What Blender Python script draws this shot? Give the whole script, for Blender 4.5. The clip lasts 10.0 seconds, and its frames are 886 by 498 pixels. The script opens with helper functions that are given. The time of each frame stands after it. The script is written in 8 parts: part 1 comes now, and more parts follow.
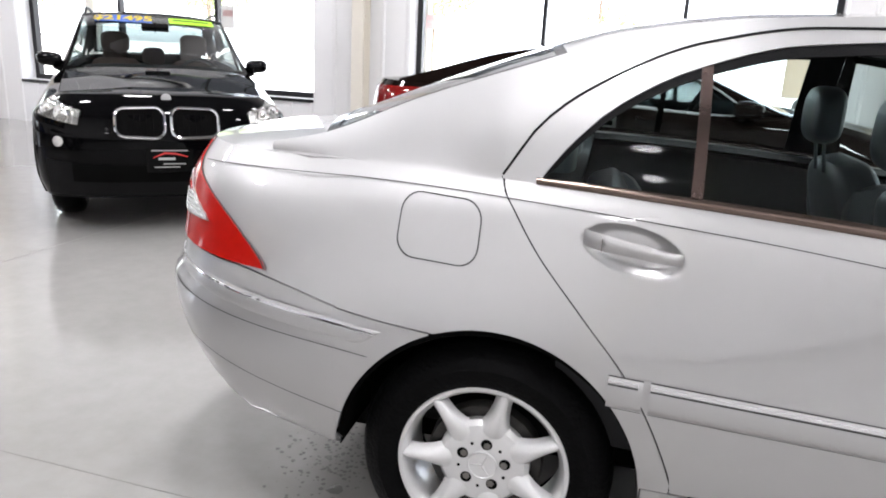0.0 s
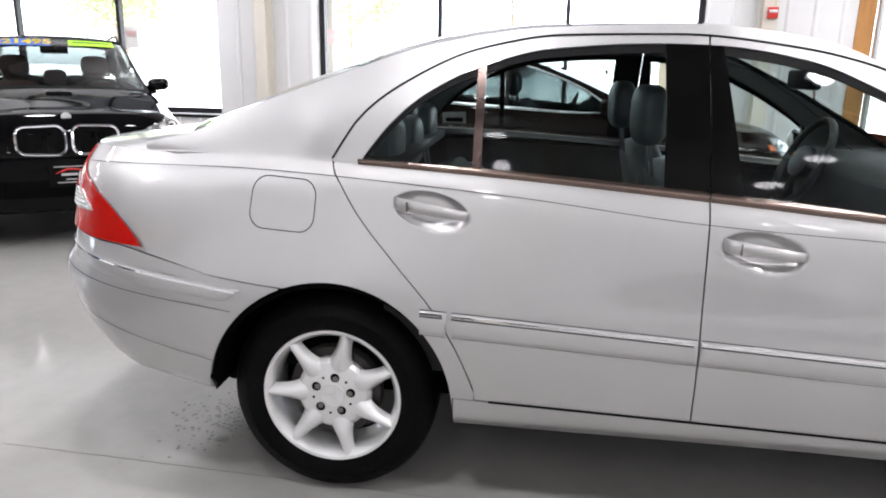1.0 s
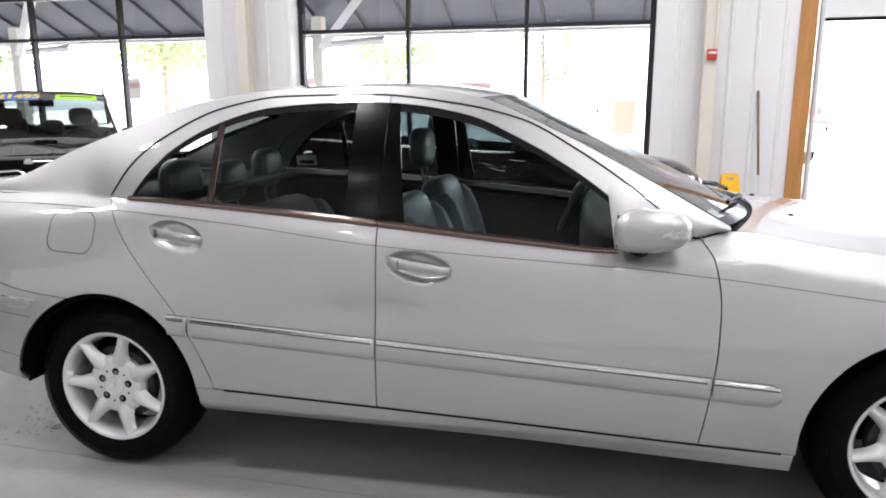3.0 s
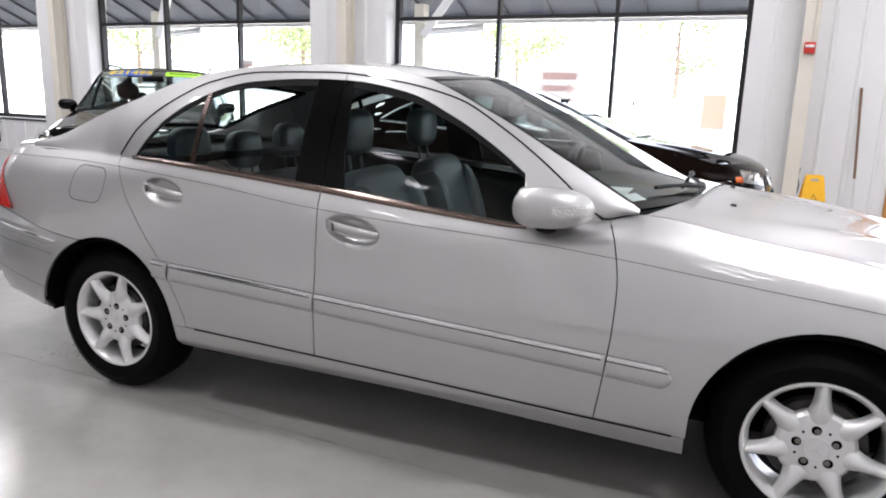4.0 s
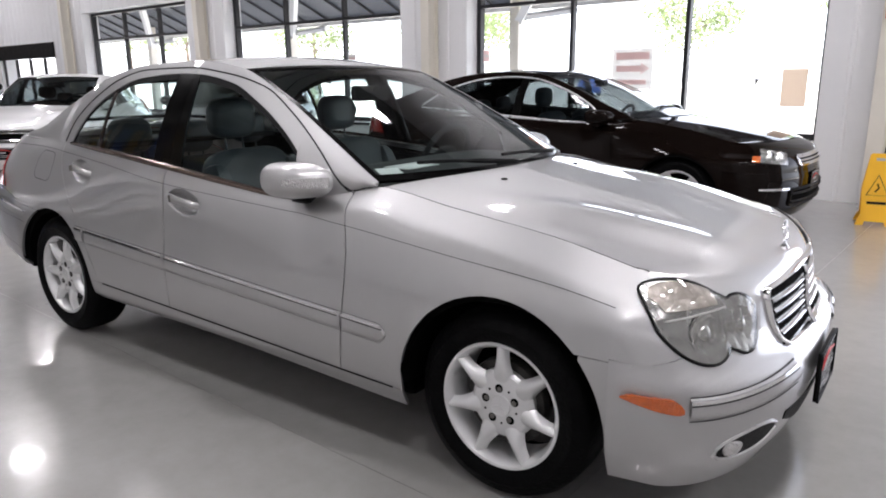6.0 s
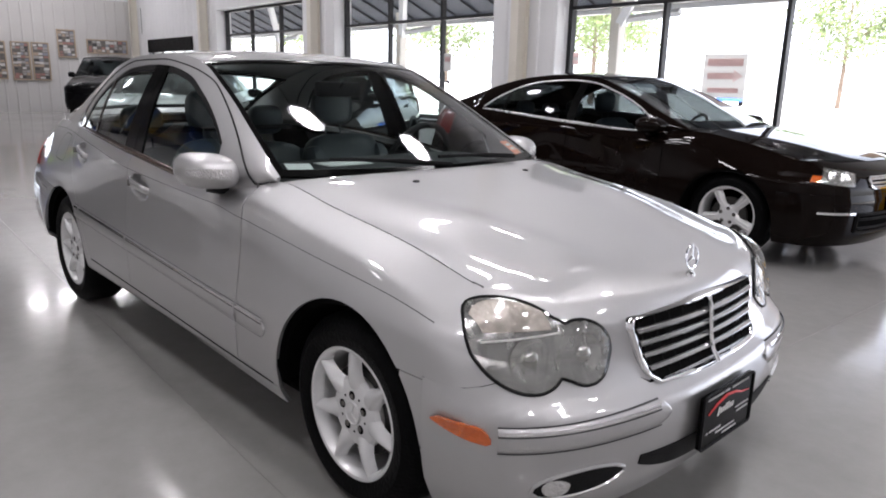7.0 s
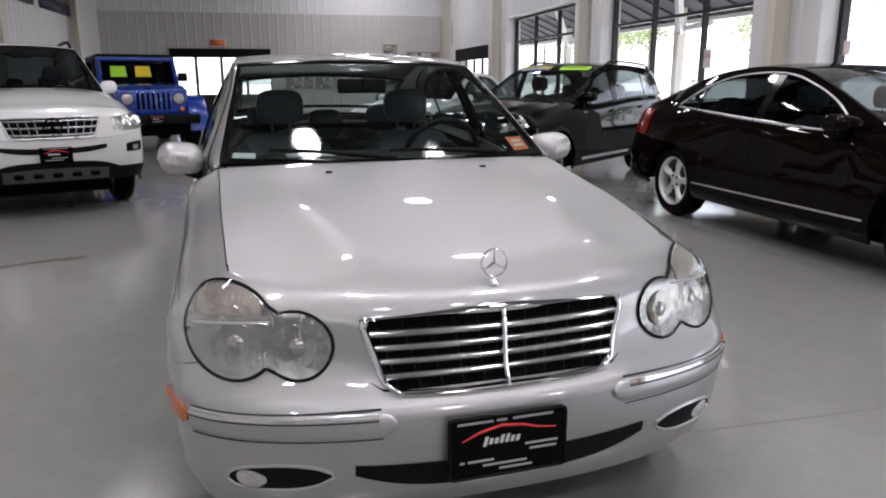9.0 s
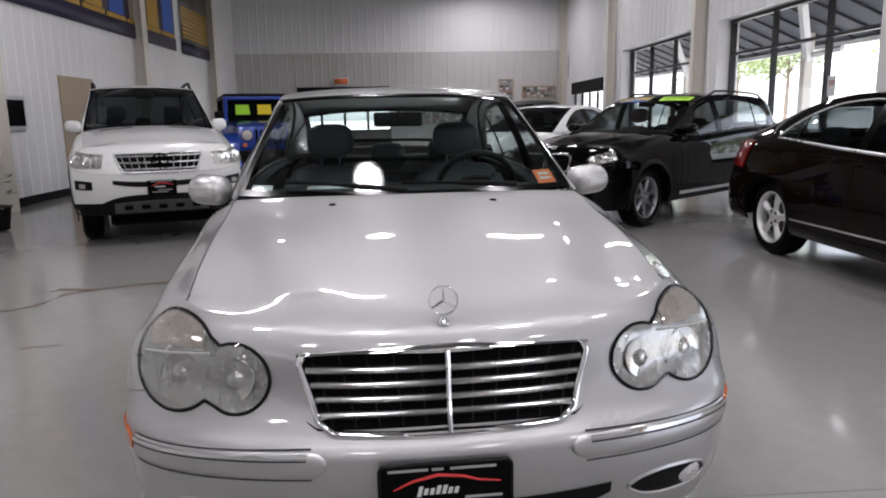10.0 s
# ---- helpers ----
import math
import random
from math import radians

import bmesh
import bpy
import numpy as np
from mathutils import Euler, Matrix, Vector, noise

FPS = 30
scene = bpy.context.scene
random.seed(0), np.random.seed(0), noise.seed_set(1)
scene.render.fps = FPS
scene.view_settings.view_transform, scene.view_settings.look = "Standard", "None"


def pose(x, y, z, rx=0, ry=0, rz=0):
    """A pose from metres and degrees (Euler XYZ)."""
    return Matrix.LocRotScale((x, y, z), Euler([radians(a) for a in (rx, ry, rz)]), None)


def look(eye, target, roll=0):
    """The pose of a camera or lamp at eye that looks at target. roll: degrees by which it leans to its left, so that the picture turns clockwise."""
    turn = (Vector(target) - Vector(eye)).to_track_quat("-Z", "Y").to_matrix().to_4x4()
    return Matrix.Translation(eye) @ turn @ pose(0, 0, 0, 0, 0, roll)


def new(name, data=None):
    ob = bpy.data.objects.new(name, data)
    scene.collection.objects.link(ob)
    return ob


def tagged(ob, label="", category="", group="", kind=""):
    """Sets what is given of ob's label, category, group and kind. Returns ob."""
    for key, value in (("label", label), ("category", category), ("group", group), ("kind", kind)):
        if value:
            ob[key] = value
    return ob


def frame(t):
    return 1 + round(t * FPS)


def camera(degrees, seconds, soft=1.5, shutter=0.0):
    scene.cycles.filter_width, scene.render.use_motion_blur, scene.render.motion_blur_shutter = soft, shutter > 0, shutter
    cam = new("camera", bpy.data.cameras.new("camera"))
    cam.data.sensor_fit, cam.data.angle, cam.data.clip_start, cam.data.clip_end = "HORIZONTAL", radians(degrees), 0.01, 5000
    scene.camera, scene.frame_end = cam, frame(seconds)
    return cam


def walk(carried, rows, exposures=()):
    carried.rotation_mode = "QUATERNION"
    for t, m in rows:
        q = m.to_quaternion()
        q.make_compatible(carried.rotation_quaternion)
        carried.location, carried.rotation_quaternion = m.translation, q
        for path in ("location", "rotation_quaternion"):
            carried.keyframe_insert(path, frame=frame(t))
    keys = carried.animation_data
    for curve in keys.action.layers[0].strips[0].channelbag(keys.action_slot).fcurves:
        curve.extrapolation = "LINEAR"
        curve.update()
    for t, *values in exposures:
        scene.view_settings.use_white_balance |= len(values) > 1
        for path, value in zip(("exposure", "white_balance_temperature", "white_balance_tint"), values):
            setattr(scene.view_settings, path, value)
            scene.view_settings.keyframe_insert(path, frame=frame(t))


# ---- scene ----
cam = camera(64.4, 10.0, 1.9)
PATH = [
    (0, (0.21, -2.308, 1.275), (-0.208, -0.426, 0.742), 2.9),
    (0.5, (0.397, -2.487, 1.259), (0.028, -0.599, 0.712), 2.5),
    (1, (0.556, -2.687, 1.27), (0.322, -0.764, 0.774), 1.0),
    (1.5, (0.752, -2.84, 1.306), (0.597, -0.892, 0.883), -2.5),
    (2, (1.054, -2.981, 1.303), (0.844, -1.031, 0.912), 0.2),
    (2.5, (1.354, -2.989, 1.315), (1.13, -1.039, 0.932), 1.0),
    (2.7, (1.483, -2.983, 1.328), (1.223, -1.039, 0.937), 0.9),
    (3.8, (2.214, -3.039, 1.308), (1.499, -1.214, 0.911), -0.2),
    (4, (2.368, -2.992, 1.3), (1.656, -1.172, 0.874), 1.8),
    (4.5, (2.707, -2.921, 1.318), (1.917, -1.13, 0.907), -1.4),
    (5, (3.089, -2.887, 1.328), (2.079, -1.217, 0.893), 0.6),
    (5.5, (3.453, -2.727, 1.308), (2.434, -1.068, 0.853), 1.5),
    (5.7, (3.58, -2.658, 1.317), (2.528, -1.022, 0.85), 0.7),
    (6.8, (4.234, -2.125, 1.283), (2.854, -0.75, 0.83), 0.7),
    (7, (4.327, -1.962, 1.307), (2.913, -0.626, 0.841), 1.4),
    (7.5, (4.596, -1.65, 1.288), (3.034, -0.492, 0.818), 0.9),
    (8, (4.823, -1.323, 1.288), (3.132, -0.398, 0.751), -0.6),
    (8.5, (4.931, -0.934, 1.296), (3.189, -0.097, 0.783), -0.5),
    (9, (5.028, -0.649, 1.275), (3.166, -0.087, 0.812), -0.2),
    (9.5, (5.041, -0.382, 1.269), (3.127, 0.016, 0.848), -1.0),
    (10, (5.042, -0.193, 1.261), (3.089, 0.031, 0.893), -1.0),
]
walk(cam, [(t, look(eye, target, roll)) for t, eye, target, roll in PATH], exposures=[(0, 2.85, 6500, 12), (2.5, 2.55, 6500, 13), (4.5, 2.35, 6500, 13), (5.5, 2.15, 6500, 14), (7, 1.9, 6500, 15), (8.5, 1.68, 6500, 15), (9, 1.6, 6500, 15), (10, 1.6, 6500, 15)])
# ------------------------------------------------------------------ light
world = bpy.data.worlds.new("sky")
scene.world = world
world.use_nodes = True
_nt = world.node_tree
_nt.nodes.clear()
_sky = _nt.nodes.new("ShaderNodeTexSky")
_sky.sky_type = "NISHITA"
_sky.sun_disc = False
_sky.sun_elevation = radians(48)
_sky.sun_rotation = radians(142)
_sky.air_density, _sky.dust_density = 0.5, 1.5
_bg = _nt.nodes.new("ShaderNodeBackground")
_bg.inputs["Strength"].default_value = 0.15
_wo = _nt.nodes.new("ShaderNodeOutputWorld")
_haze = _nt.nodes.new("ShaderNodeHueSaturation")
_haze.inputs["Saturation"].default_value, _haze.inputs["Value"].default_value = 0.35, 2.0
_nt.links.new(_sky.outputs[0], _haze.inputs["Color"])
_nt.links.new(_haze.outputs[0], _bg.inputs["Color"])
_nt.links.new(_bg.outputs[0], _wo.inputs["Surface"])
sun = new("sun", bpy.data.lights.new("sun", "SUN"))
sun.data.energy, sun.data.angle, sun.data.color = 5.0, radians(3), (1.0, 0.96, 0.9)
sun.matrix_world = look((14, -12, 30), (0, 6, 0))

# ------------------------------------------------------------------ materials
def material(name):
    m = bpy.data.materials.new(name)
    m.use_nodes = True
    nt = m.node_tree
    nt.nodes.clear()
    out = nt.nodes.new("ShaderNodeOutputMaterial")
    return m, nt, out


def put(nt, kind, inputs=None, **attrs):
    n = nt.nodes.new(kind)
    for k, v in attrs.items():
        setattr(n, k, v)
    for k, v in (inputs or {}).items():
        n.inputs[k].default_value = v
    return n


def surface(name, color, rough=0.5, metal=0.0, coat=0.0, vary=0.08, scale=6.0, bump=0.0, bump_scale=60.0, spec=0.5,
            fleck=0.0, sheen=0.0, stretch=(1, 1, 1), rvary=0.06, coat_ior=1.5):
    """A principled surface with broad and fine variation of tone and roughness, and a fine relief."""
    m, nt, out = material(name)
    b = put(nt, "ShaderNodeBsdfPrincipled", {"Roughness": rough, "Metallic": metal, "Coat Weight": coat, "Coat Roughness": 0.03, "Coat IOR": coat_ior,
                                             "Specular IOR Level": spec, "Sheen Weight": sheen})
    tc = put(nt, "ShaderNodeTexCoord")
    mp = put(nt, "ShaderNodeMapping", {"Scale": stretch})
    nt.links.new(tc.outputs["Object"], mp.inputs["Vector"])
    n1 = put(nt, "ShaderNodeTexNoise", {"Scale": scale, "Detail": 5.0, "Roughness": 0.6})
    n2 = put(nt, "ShaderNodeTexNoise", {"Scale": scale * 14, "Detail": 3.0})
    nt.links.new(mp.outputs[0], n1.inputs["Vector"])
    nt.links.new(mp.outputs[0], n2.inputs["Vector"])
    add = put(nt, "ShaderNodeMath", {2: 0.35}, operation="MULTIPLY_ADD")
    nt.links.new(n2.outputs["Fac"], add.inputs[0])
    add.inputs[1].default_value = 0.3
    nt.links.new(n1.outputs["Fac"], add.inputs[2])
    rg = put(nt, "ShaderNodeMapRange", {"From Min": 0.35, "From Max": 0.95, "To Min": 1 - vary, "To Max": 1 + vary})
    nt.links.new(add.outputs[0], rg.inputs[0])
    mul = put(nt, "ShaderNodeMix", data_type="RGBA", blend_type="MULTIPLY")
    mul.inputs[0].default_value = 1.0
    mul.inputs[6].default_value = (*color, 1)
    nt.links.new(rg.outputs[0], mul.inputs[7])
    nt.links.new(mul.outputs[2], b.inputs["Base Color"])
    rr = put(nt, "ShaderNodeMapRange", {"From Min": 0.3, "From Max": 0.7, "To Min": max(0.0, rough - rvary), "To Max": rough + rvary})
    nt.links.new(n1.outputs["Fac"], rr.inputs[0])
    nt.links.new(rr.outputs[0], b.inputs["Roughness"])
    if bump:
        n3 = put(nt, "ShaderNodeTexNoise", {"Scale": bump_scale, "Detail": 4.0})
        nt.links.new(mp.outputs[0], n3.inputs["Vector"])
        bp = put(nt, "ShaderNodeBump", {"Strength": bump, "Distance": 0.01})
        nt.links.new(n3.outputs["Fac"], bp.inputs["Height"])
        nt.links.new(bp.outputs[0], b.inputs["Normal"])
    if fleck:
        vo = put(nt, "ShaderNodeTexVoronoi", {"Scale": 900.0})
        nt.links.new(tc.outputs["Object"], vo.inputs["Vector"])
        bp = put(nt, "ShaderNodeBump", {"Strength": fleck, "Distance": 0.0006})
        nt.links.new(vo.outputs["Distance"], bp.inputs["Height"])
        nt.links.new(bp.outputs[0], b.inputs["Normal"])
    nt.links.new(b.outputs[0], out.inputs["Surface"])
    return m


def glass(name, tint, gloss=1.0, f0=0.014):
    """A thin pane: tinted clear, with gloss that grows towards grazing."""
    m, nt, out = material(name)
    tr = put(nt, "ShaderNodeBsdfTransparent", {"Color": (*tint, 1)})
    gl = put(nt, "ShaderNodeBsdfGlossy", {"Color": (gloss, gloss, gloss, 1), "Roughness": 0.0})
    lw = put(nt, "ShaderNodeLayerWeight", {"Blend": 0.5})
    pw = put(nt, "ShaderNodeMath", {1: 5.0}, operation="POWER")
    nt.links.new(lw.outputs["Facing"], pw.inputs[0])
    ad = put(nt, "ShaderNodeMath", {1: 1 - f0, 2: f0}, operation="MULTIPLY_ADD", use_clamp=True)
    nt.links.new(pw.outputs[0], ad.inputs[0])
    mx = put(nt, "ShaderNodeMixShader")
    nt.links.new(ad.outputs[0], mx.inputs[0])
    nt.links.new(tr.outputs[0], mx.inputs[1])
    nt.links.new(gl.outputs[0], mx.inputs[2])
    nt.links.new(mx.outputs[0], out.inputs["Surface"])
    return m


def glow(name, color, power):
    m, nt, out = material(name)
    e = put(nt, "ShaderNodeEmission", {"Color": (*color, 1), "Strength": power})
    nt.links.new(e.outputs[0], out.inputs["Surface"])
    return m


M = {}
M["lamp_glow"] = glow("lamp_glow", (0.98, 0.975, 1.0), 24.0)
M["small_glow"] = glow("small_lamp_glow", (0.98, 0.975, 1.0), 4.5)
M["silver"] = surface("silver_metallic_paint", (0.49, 0.487, 0.487), 0.46, 0.92, 1.0, 0.02, 2.0, rvary=0.01, coat_ior=1.6, fleck=0.12)
M["black_paint"] = surface("black_gloss_paint", (0.002, 0.002, 0.0023), 0.3, 0.0, 1.0, 0.1, 2.0, rvary=0.02, spec=0.0, coat_ior=1.21)
M["brown_paint"] = surface("dark_brown_metallic_paint", (0.005, 0.003, 0.0024), 0.3, 0.0, 1.0, 0.1, 2.0, rvary=0.02, spec=0.0, coat_ior=1.21)
M["white_paint"] = surface("white_gloss_paint", (0.78, 0.78, 0.77), 0.3, 0.0, 1.0, 0.02, 2.0, rvary=0.02)
M["blue_paint"] = surface("blue_gloss_paint", (0.008, 0.05, 0.36), 0.28, 0.1, 1.0, 0.05, 2.0, rvary=0.02)
M["grey_paint"] = surface("dark_grey_paint", (0.005, 0.005, 0.0055), 0.28, 0.0, 0.2, 0.05, 2.0, rvary=0.02, spec=0.05, coat_ior=1.32)
M["black"] = surface("black_plastic", (0.008, 0.008, 0.0085), 0.5, 0, 0, 0.25, 8.0, 0.15, 200, spec=0.08)
# black for underbody parts, and for shade put into joints and holes
M["dark"] = surface("underbody_and_shade_black", (0.003, 0.003, 0.003), 0.9, 0, 0, 0.3, 8.0, spec=0.05)
M["gloss_black"] = surface("gloss_black_trim", (0.003, 0.003, 0.003), 0.16, 0, 0.0, 0.1, 8.0, rvary=0.03, spec=0.08)
M["chrome"] = surface("chrome", (0.86, 0.86, 0.87), 0.06, 1.0, 0, 0.03, 8.0, rvary=0.02)
M["satin"] = surface("satin_brown_trim", (0.20, 0.15, 0.13), 0.18, 0.95, 0.0, 0.1, 8.0)
M["bronze"] = surface("dark_bronze_trim", (0.07, 0.05, 0.045), 0.25, 0.9, 0, 0.1, 8.0)
M["bright_trim"] = surface("satin_bright_trim", (0.68, 0.68, 0.69), 0.3, 0.6, 0, 0.04, 8.0)
M["grey_alloy"] = surface("grey_alloy", (0.30, 0.30, 0.31), 0.3, 0.8, 0, 0.1, 12.0)
M["rubber"] = surface("tyre_rubber", (0.003, 0.003, 0.0033), 0.45, 0, 0, 0.35, 9.0, 0.3, 90, spec=0.05)
M["alloy"] = surface("silver_alloy", (0.72, 0.72, 0.72), 0.36, 0.5, 0.6, 0.06, 12.0)
M["disc"] = surface("brake_disc", (0.05, 0.048, 0.046), 0.5, 0.8, 0, 0.3, 30.0)
M["skid"] = surface("dull_grey_skid", (0.07, 0.07, 0.07), 0.5, 0, 0, 0.2, 20.0)
M["steel"] = surface("brake_steel", (0.20, 0.19, 0.18), 0.45, 0.9, 0, 0.3, 30.0)
M["red_lens"] = surface("red_lamp_lens", (0.36, 0.006, 0.003), 0.14, 0, 0.3, 0.12, 40.0, 0, 160, rvary=0.02, spec=0.12, coat_ior=1.4)
M["dark_red_lens"] = surface("dark_red_lamp_lens", (0.16, 0.006, 0.005), 0.12, 0, 0.4, 0.12, 40.0, 0, 160, rvary=0.02, spec=0.25)
M["amber_lens"] = surface("amber_lamp_lens", (0.55, 0.10, 0.008), 0.12, 0, 1.0, 0.15, 60.0, 0.4, 160, rvary=0.02)
M["clear_lens"] = surface("clear_ribbed_lens", (0.55, 0.54, 0.53), 0.12, 0.45, 1.0, 0.2, 50.0, 0.6, 120, rvary=0.05)
M["reflector"] = surface("lamp_reflector", (0.42, 0.42, 0.42), 0.24, 0.85, 0, 0.2, 18.0, 0.35, 18, stretch=(1, 2, 1))
M["leather"] = surface("grey_leather", (0.065, 0.078, 0.086), 0.42, 0, 0, 0.15, 9.0, 0.05, 130)
M["tan_leather"] = surface("brown_leather", (0.10, 0.055, 0.04), 0.45, 0, 0, 0.15, 9.0, 0.3, 130)
M["dash"] = surface("dashboard_vinyl", (0.008, 0.0085, 0.0095), 0.55, 0, 0, 0.2, 9.0, 0.03, 90, spec=0.25)
M["car_glass"] = glass("green_tinted_car_glass", (0.70, 0.77, 0.76), 1.0)
M["mid_glass"] = glass("tinted_car_glass", (0.40, 0.44, 0.44), 1.0)
M["dark_glass"] = glass("dark_car_glass", (0.25, 0.28, 0.29), 1.0)
M["lens_glass"] = glass("headlamp_cover", (0.92, 0.92, 0.90), 1.0, 0.04)
M["pane"] = glass("window_pane", (0.97, 0.98, 0.975), 0.8, 0.04)
M["paper"] = surface("white_paper", (0.75, 0.75, 0.73), 0.7, 0, 0, 0.04, 20.0)
M["paper_blue"] = surface("blue_price_sticker", (0.03, 0.11, 0.45), 0.5)
M["paper_yellow"] = surface("yellow_price_figures", (0.90, 0.68, 0.02), 0.5)
M["paper_green"] = surface("lime_sticker", (0.40, 0.82, 0.03), 0.5)
M["paper_orange"] = surface("orange_sticker", (0.85, 0.20, 0.05), 0.5)
M["red"] = surface("red_print", (0.55, 0.02, 0.02), 0.5)
M["grey_print"] = surface("grey_print", (0.45, 0.45, 0.45), 0.5)
M["wall"] = surface("white_metal_liner", (0.78, 0.78, 0.785), 0.42, 0, 0, 0.03, 1.2, 0.03, 30)
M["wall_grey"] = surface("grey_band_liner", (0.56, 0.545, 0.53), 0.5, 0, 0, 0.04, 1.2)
M["cream"] = surface("cream_column_paint", (0.72, 0.68, 0.60), 0.4, 0, 0, 0.04, 3.0)
M["frame_dark"] = surface("black_window_frame", (0.014, 0.014, 0.016), 0.4, 0.3, 0, 0.2, 6.0)
M["wood"] = surface("orange_timber", (0.50, 0.24, 0.075), 0.6, 0, 0, 0.35, 2.0, 0.3, 40, stretch=(6, 6, 0.6))
M["ceil"] = surface("grey_ceiling_insulation", (0.20, 0.20, 0.20), 0.7, 0, 0, 0.08, 1.0)
M["yellow"] = surface("yellow_plastic", (0.90, 0.48, 0.01), 0.35, 0, 0.2, 0.04, 5.0)
M["brown_wood"] = surface("broom_handle_wood", (0.16, 0.09, 0.05), 0.6, 0, 0, 0.3, 5.0)
M["alarm"] = surface("red_alarm_box", (0.55, 0.03, 0.02), 0.4)
M["awning"] = surface("grey_awning_sheet", (0.10, 0.11, 0.13), 0.6, 0, 0, 0.1, 1.5)
# dark tone that paints the shade of creases and grooves, also panel joints
M["groove"] = surface("shadowed_groove", (0.06, 0.06, 0.06), 0.7, 0, 0, 0.1, 9.0, spec=0.1)
M["joint"] = surface("floor_joint_filler", (0.20, 0.19, 0.18), 0.5)
M["white"] = surface("white_paint_trim", (0.8, 0.8, 0.79), 0.4, 0, 0, 0.03, 3.0)
M["asphalt"] = surface("pale_car_park", (0.60, 0.60, 0.58), 0.9, 0, 0, 0.10, 0.4, 0.3, 30)
M["bark"] = surface("tree_bark", (0.12, 0.09, 0.07), 0.9, 0, 0, 0.3, 6.0, 0.6, 30)
M["leaf"] = surface("green_leaves", (0.14, 0.19, 0.075), 0.6, 0, 0, 0.3, 1.0)

# ------------------------------------------------------------------ helpers
def pch(*keys):
    """Smooth monotone interpolation through (x, value) keys; holds the slope of the end spans outside."""
    xs = np.array([k[0] for k in keys], float)
    ys = np.array([k[1] for k in keys], float)
    h = np.diff(xs)
    d = np.diff(ys) / h
    m = np.zeros_like(xs)
    m[0], m[-1] = d[0], d[-1]
    for i in range(1, len(xs) - 1):
        if d[i - 1] * d[i] > 0:
            w1, w2 = 2 * h[i] + h[i - 1], h[i] + 2 * h[i - 1]
            m[i] = (w1 + w2) / (w1 / d[i - 1] + w2 / d[i])

    def f(x):
        if x <= xs[0]:
            return ys[0] + m[0] * (x - xs[0])
        if x >= xs[-1]:
            return ys[-1] + m[-1] * (x - xs[-1])
        i = int(np.searchsorted(xs, x)) - 1
        t = (x - xs[i]) / h[i]
        a, b = ys[i], ys[i + 1]
        return ((2 * t ** 3 - 3 * t ** 2 + 1) * a + (t ** 3 - 2 * t ** 2 + t) * h[i] * m[i]
                + (-2 * t ** 3 + 3 * t ** 2) * b + (t ** 3 - t ** 2) * h[i] * m[i + 1])
    return f


def lin(a, b, n):
    return [a + (b - a) * i / (n - 1) for i in range(n)]


def part(name, bm, material, parent, label="", smooth=True, sharp=32):
    """One mesh object from a bmesh, under a thing or a part."""
    me = bpy.data.meshes.new(name)
    if smooth:
        lim = radians(sharp)
        for f in bm.faces:
            f.smooth = True
        for e in bm.edges:
            if len(e.link_faces) == 2 and e.calc_face_angle(0) > lim:
                e.smooth = False
    bm.to_mesh(me)
    bm.free()
    me.materials.append(material)
    ob = new(name, me)
    if parent is not None:
        ob.parent = parent
    if label:
        ob["label"] = label
    return ob


def thing(name, m, label, category, group="", kind=""):
    ob = new(name)
    ob.matrix_world = m
    ob.empty_display_size = 0.2
    return tagged(ob, label, category, group, kind)


def box_bm(x0, y0, z0, x1, y1, z1, bevel=0.0, bm=None, seg=2):
    own = bm is None
    bm = bmesh.new() if own else bm
    v = [bm.verts.new((x, y, z)) for x in (x0, x1) for y in (y0, y1) for z in (z0, z1)]
    fs = [bm.faces.new([v[i] for i in q]) for q in
          ((0, 1, 3, 2), (4, 6, 7, 5), (0, 4, 5, 1), (2, 3, 7, 6), (0, 2, 6, 4), (1, 5, 7, 3))]
    if bevel:
        es = list({e for f in fs for e in f.edges})
        bmesh.ops.bevel(bm, geom=es, offset=bevel, segments=seg, affect="EDGES", profile=0.5)
    return bm


def lathe_bm(profile, n=32, axis="y", bm=None, m=None):
    """profile: (radius, along) pairs turned round the axis."""
    bm = bmesh.new() if bm is None else bm
    rings = []
    for r, a in profile:
        ring = []
        for k in range(n):
            c, s = math.cos(2 * math.pi * k / n) * r, math.sin(2 * math.pi * k / n) * r
            p = Vector((c, a, s)) if axis == "y" else Vector((c, s, a)) if axis == "z" else Vector((a, c, s))
            ring.append(bm.verts.new(m @ p if m else p))
        rings.append(ring)
    for p, q in zip(rings, rings[1:]):
        for k in range(n):
            try:
                bm.faces.new((p[k], p[(k + 1) % n], q[(k + 1) % n], q[k]))
            except ValueError:
                pass
    for ring, r in ((rings[0], profile[0][0]), (rings[-1], profile[-1][0])):
        if r > 1e-4 and r < 0.12:
            bm.faces.new(ring)
    bmesh.ops.remove_doubles(bm, verts=bm.verts, dist=1e-5)
    bmesh.ops.recalc_face_normals(bm, faces=bm.faces)
    return bm


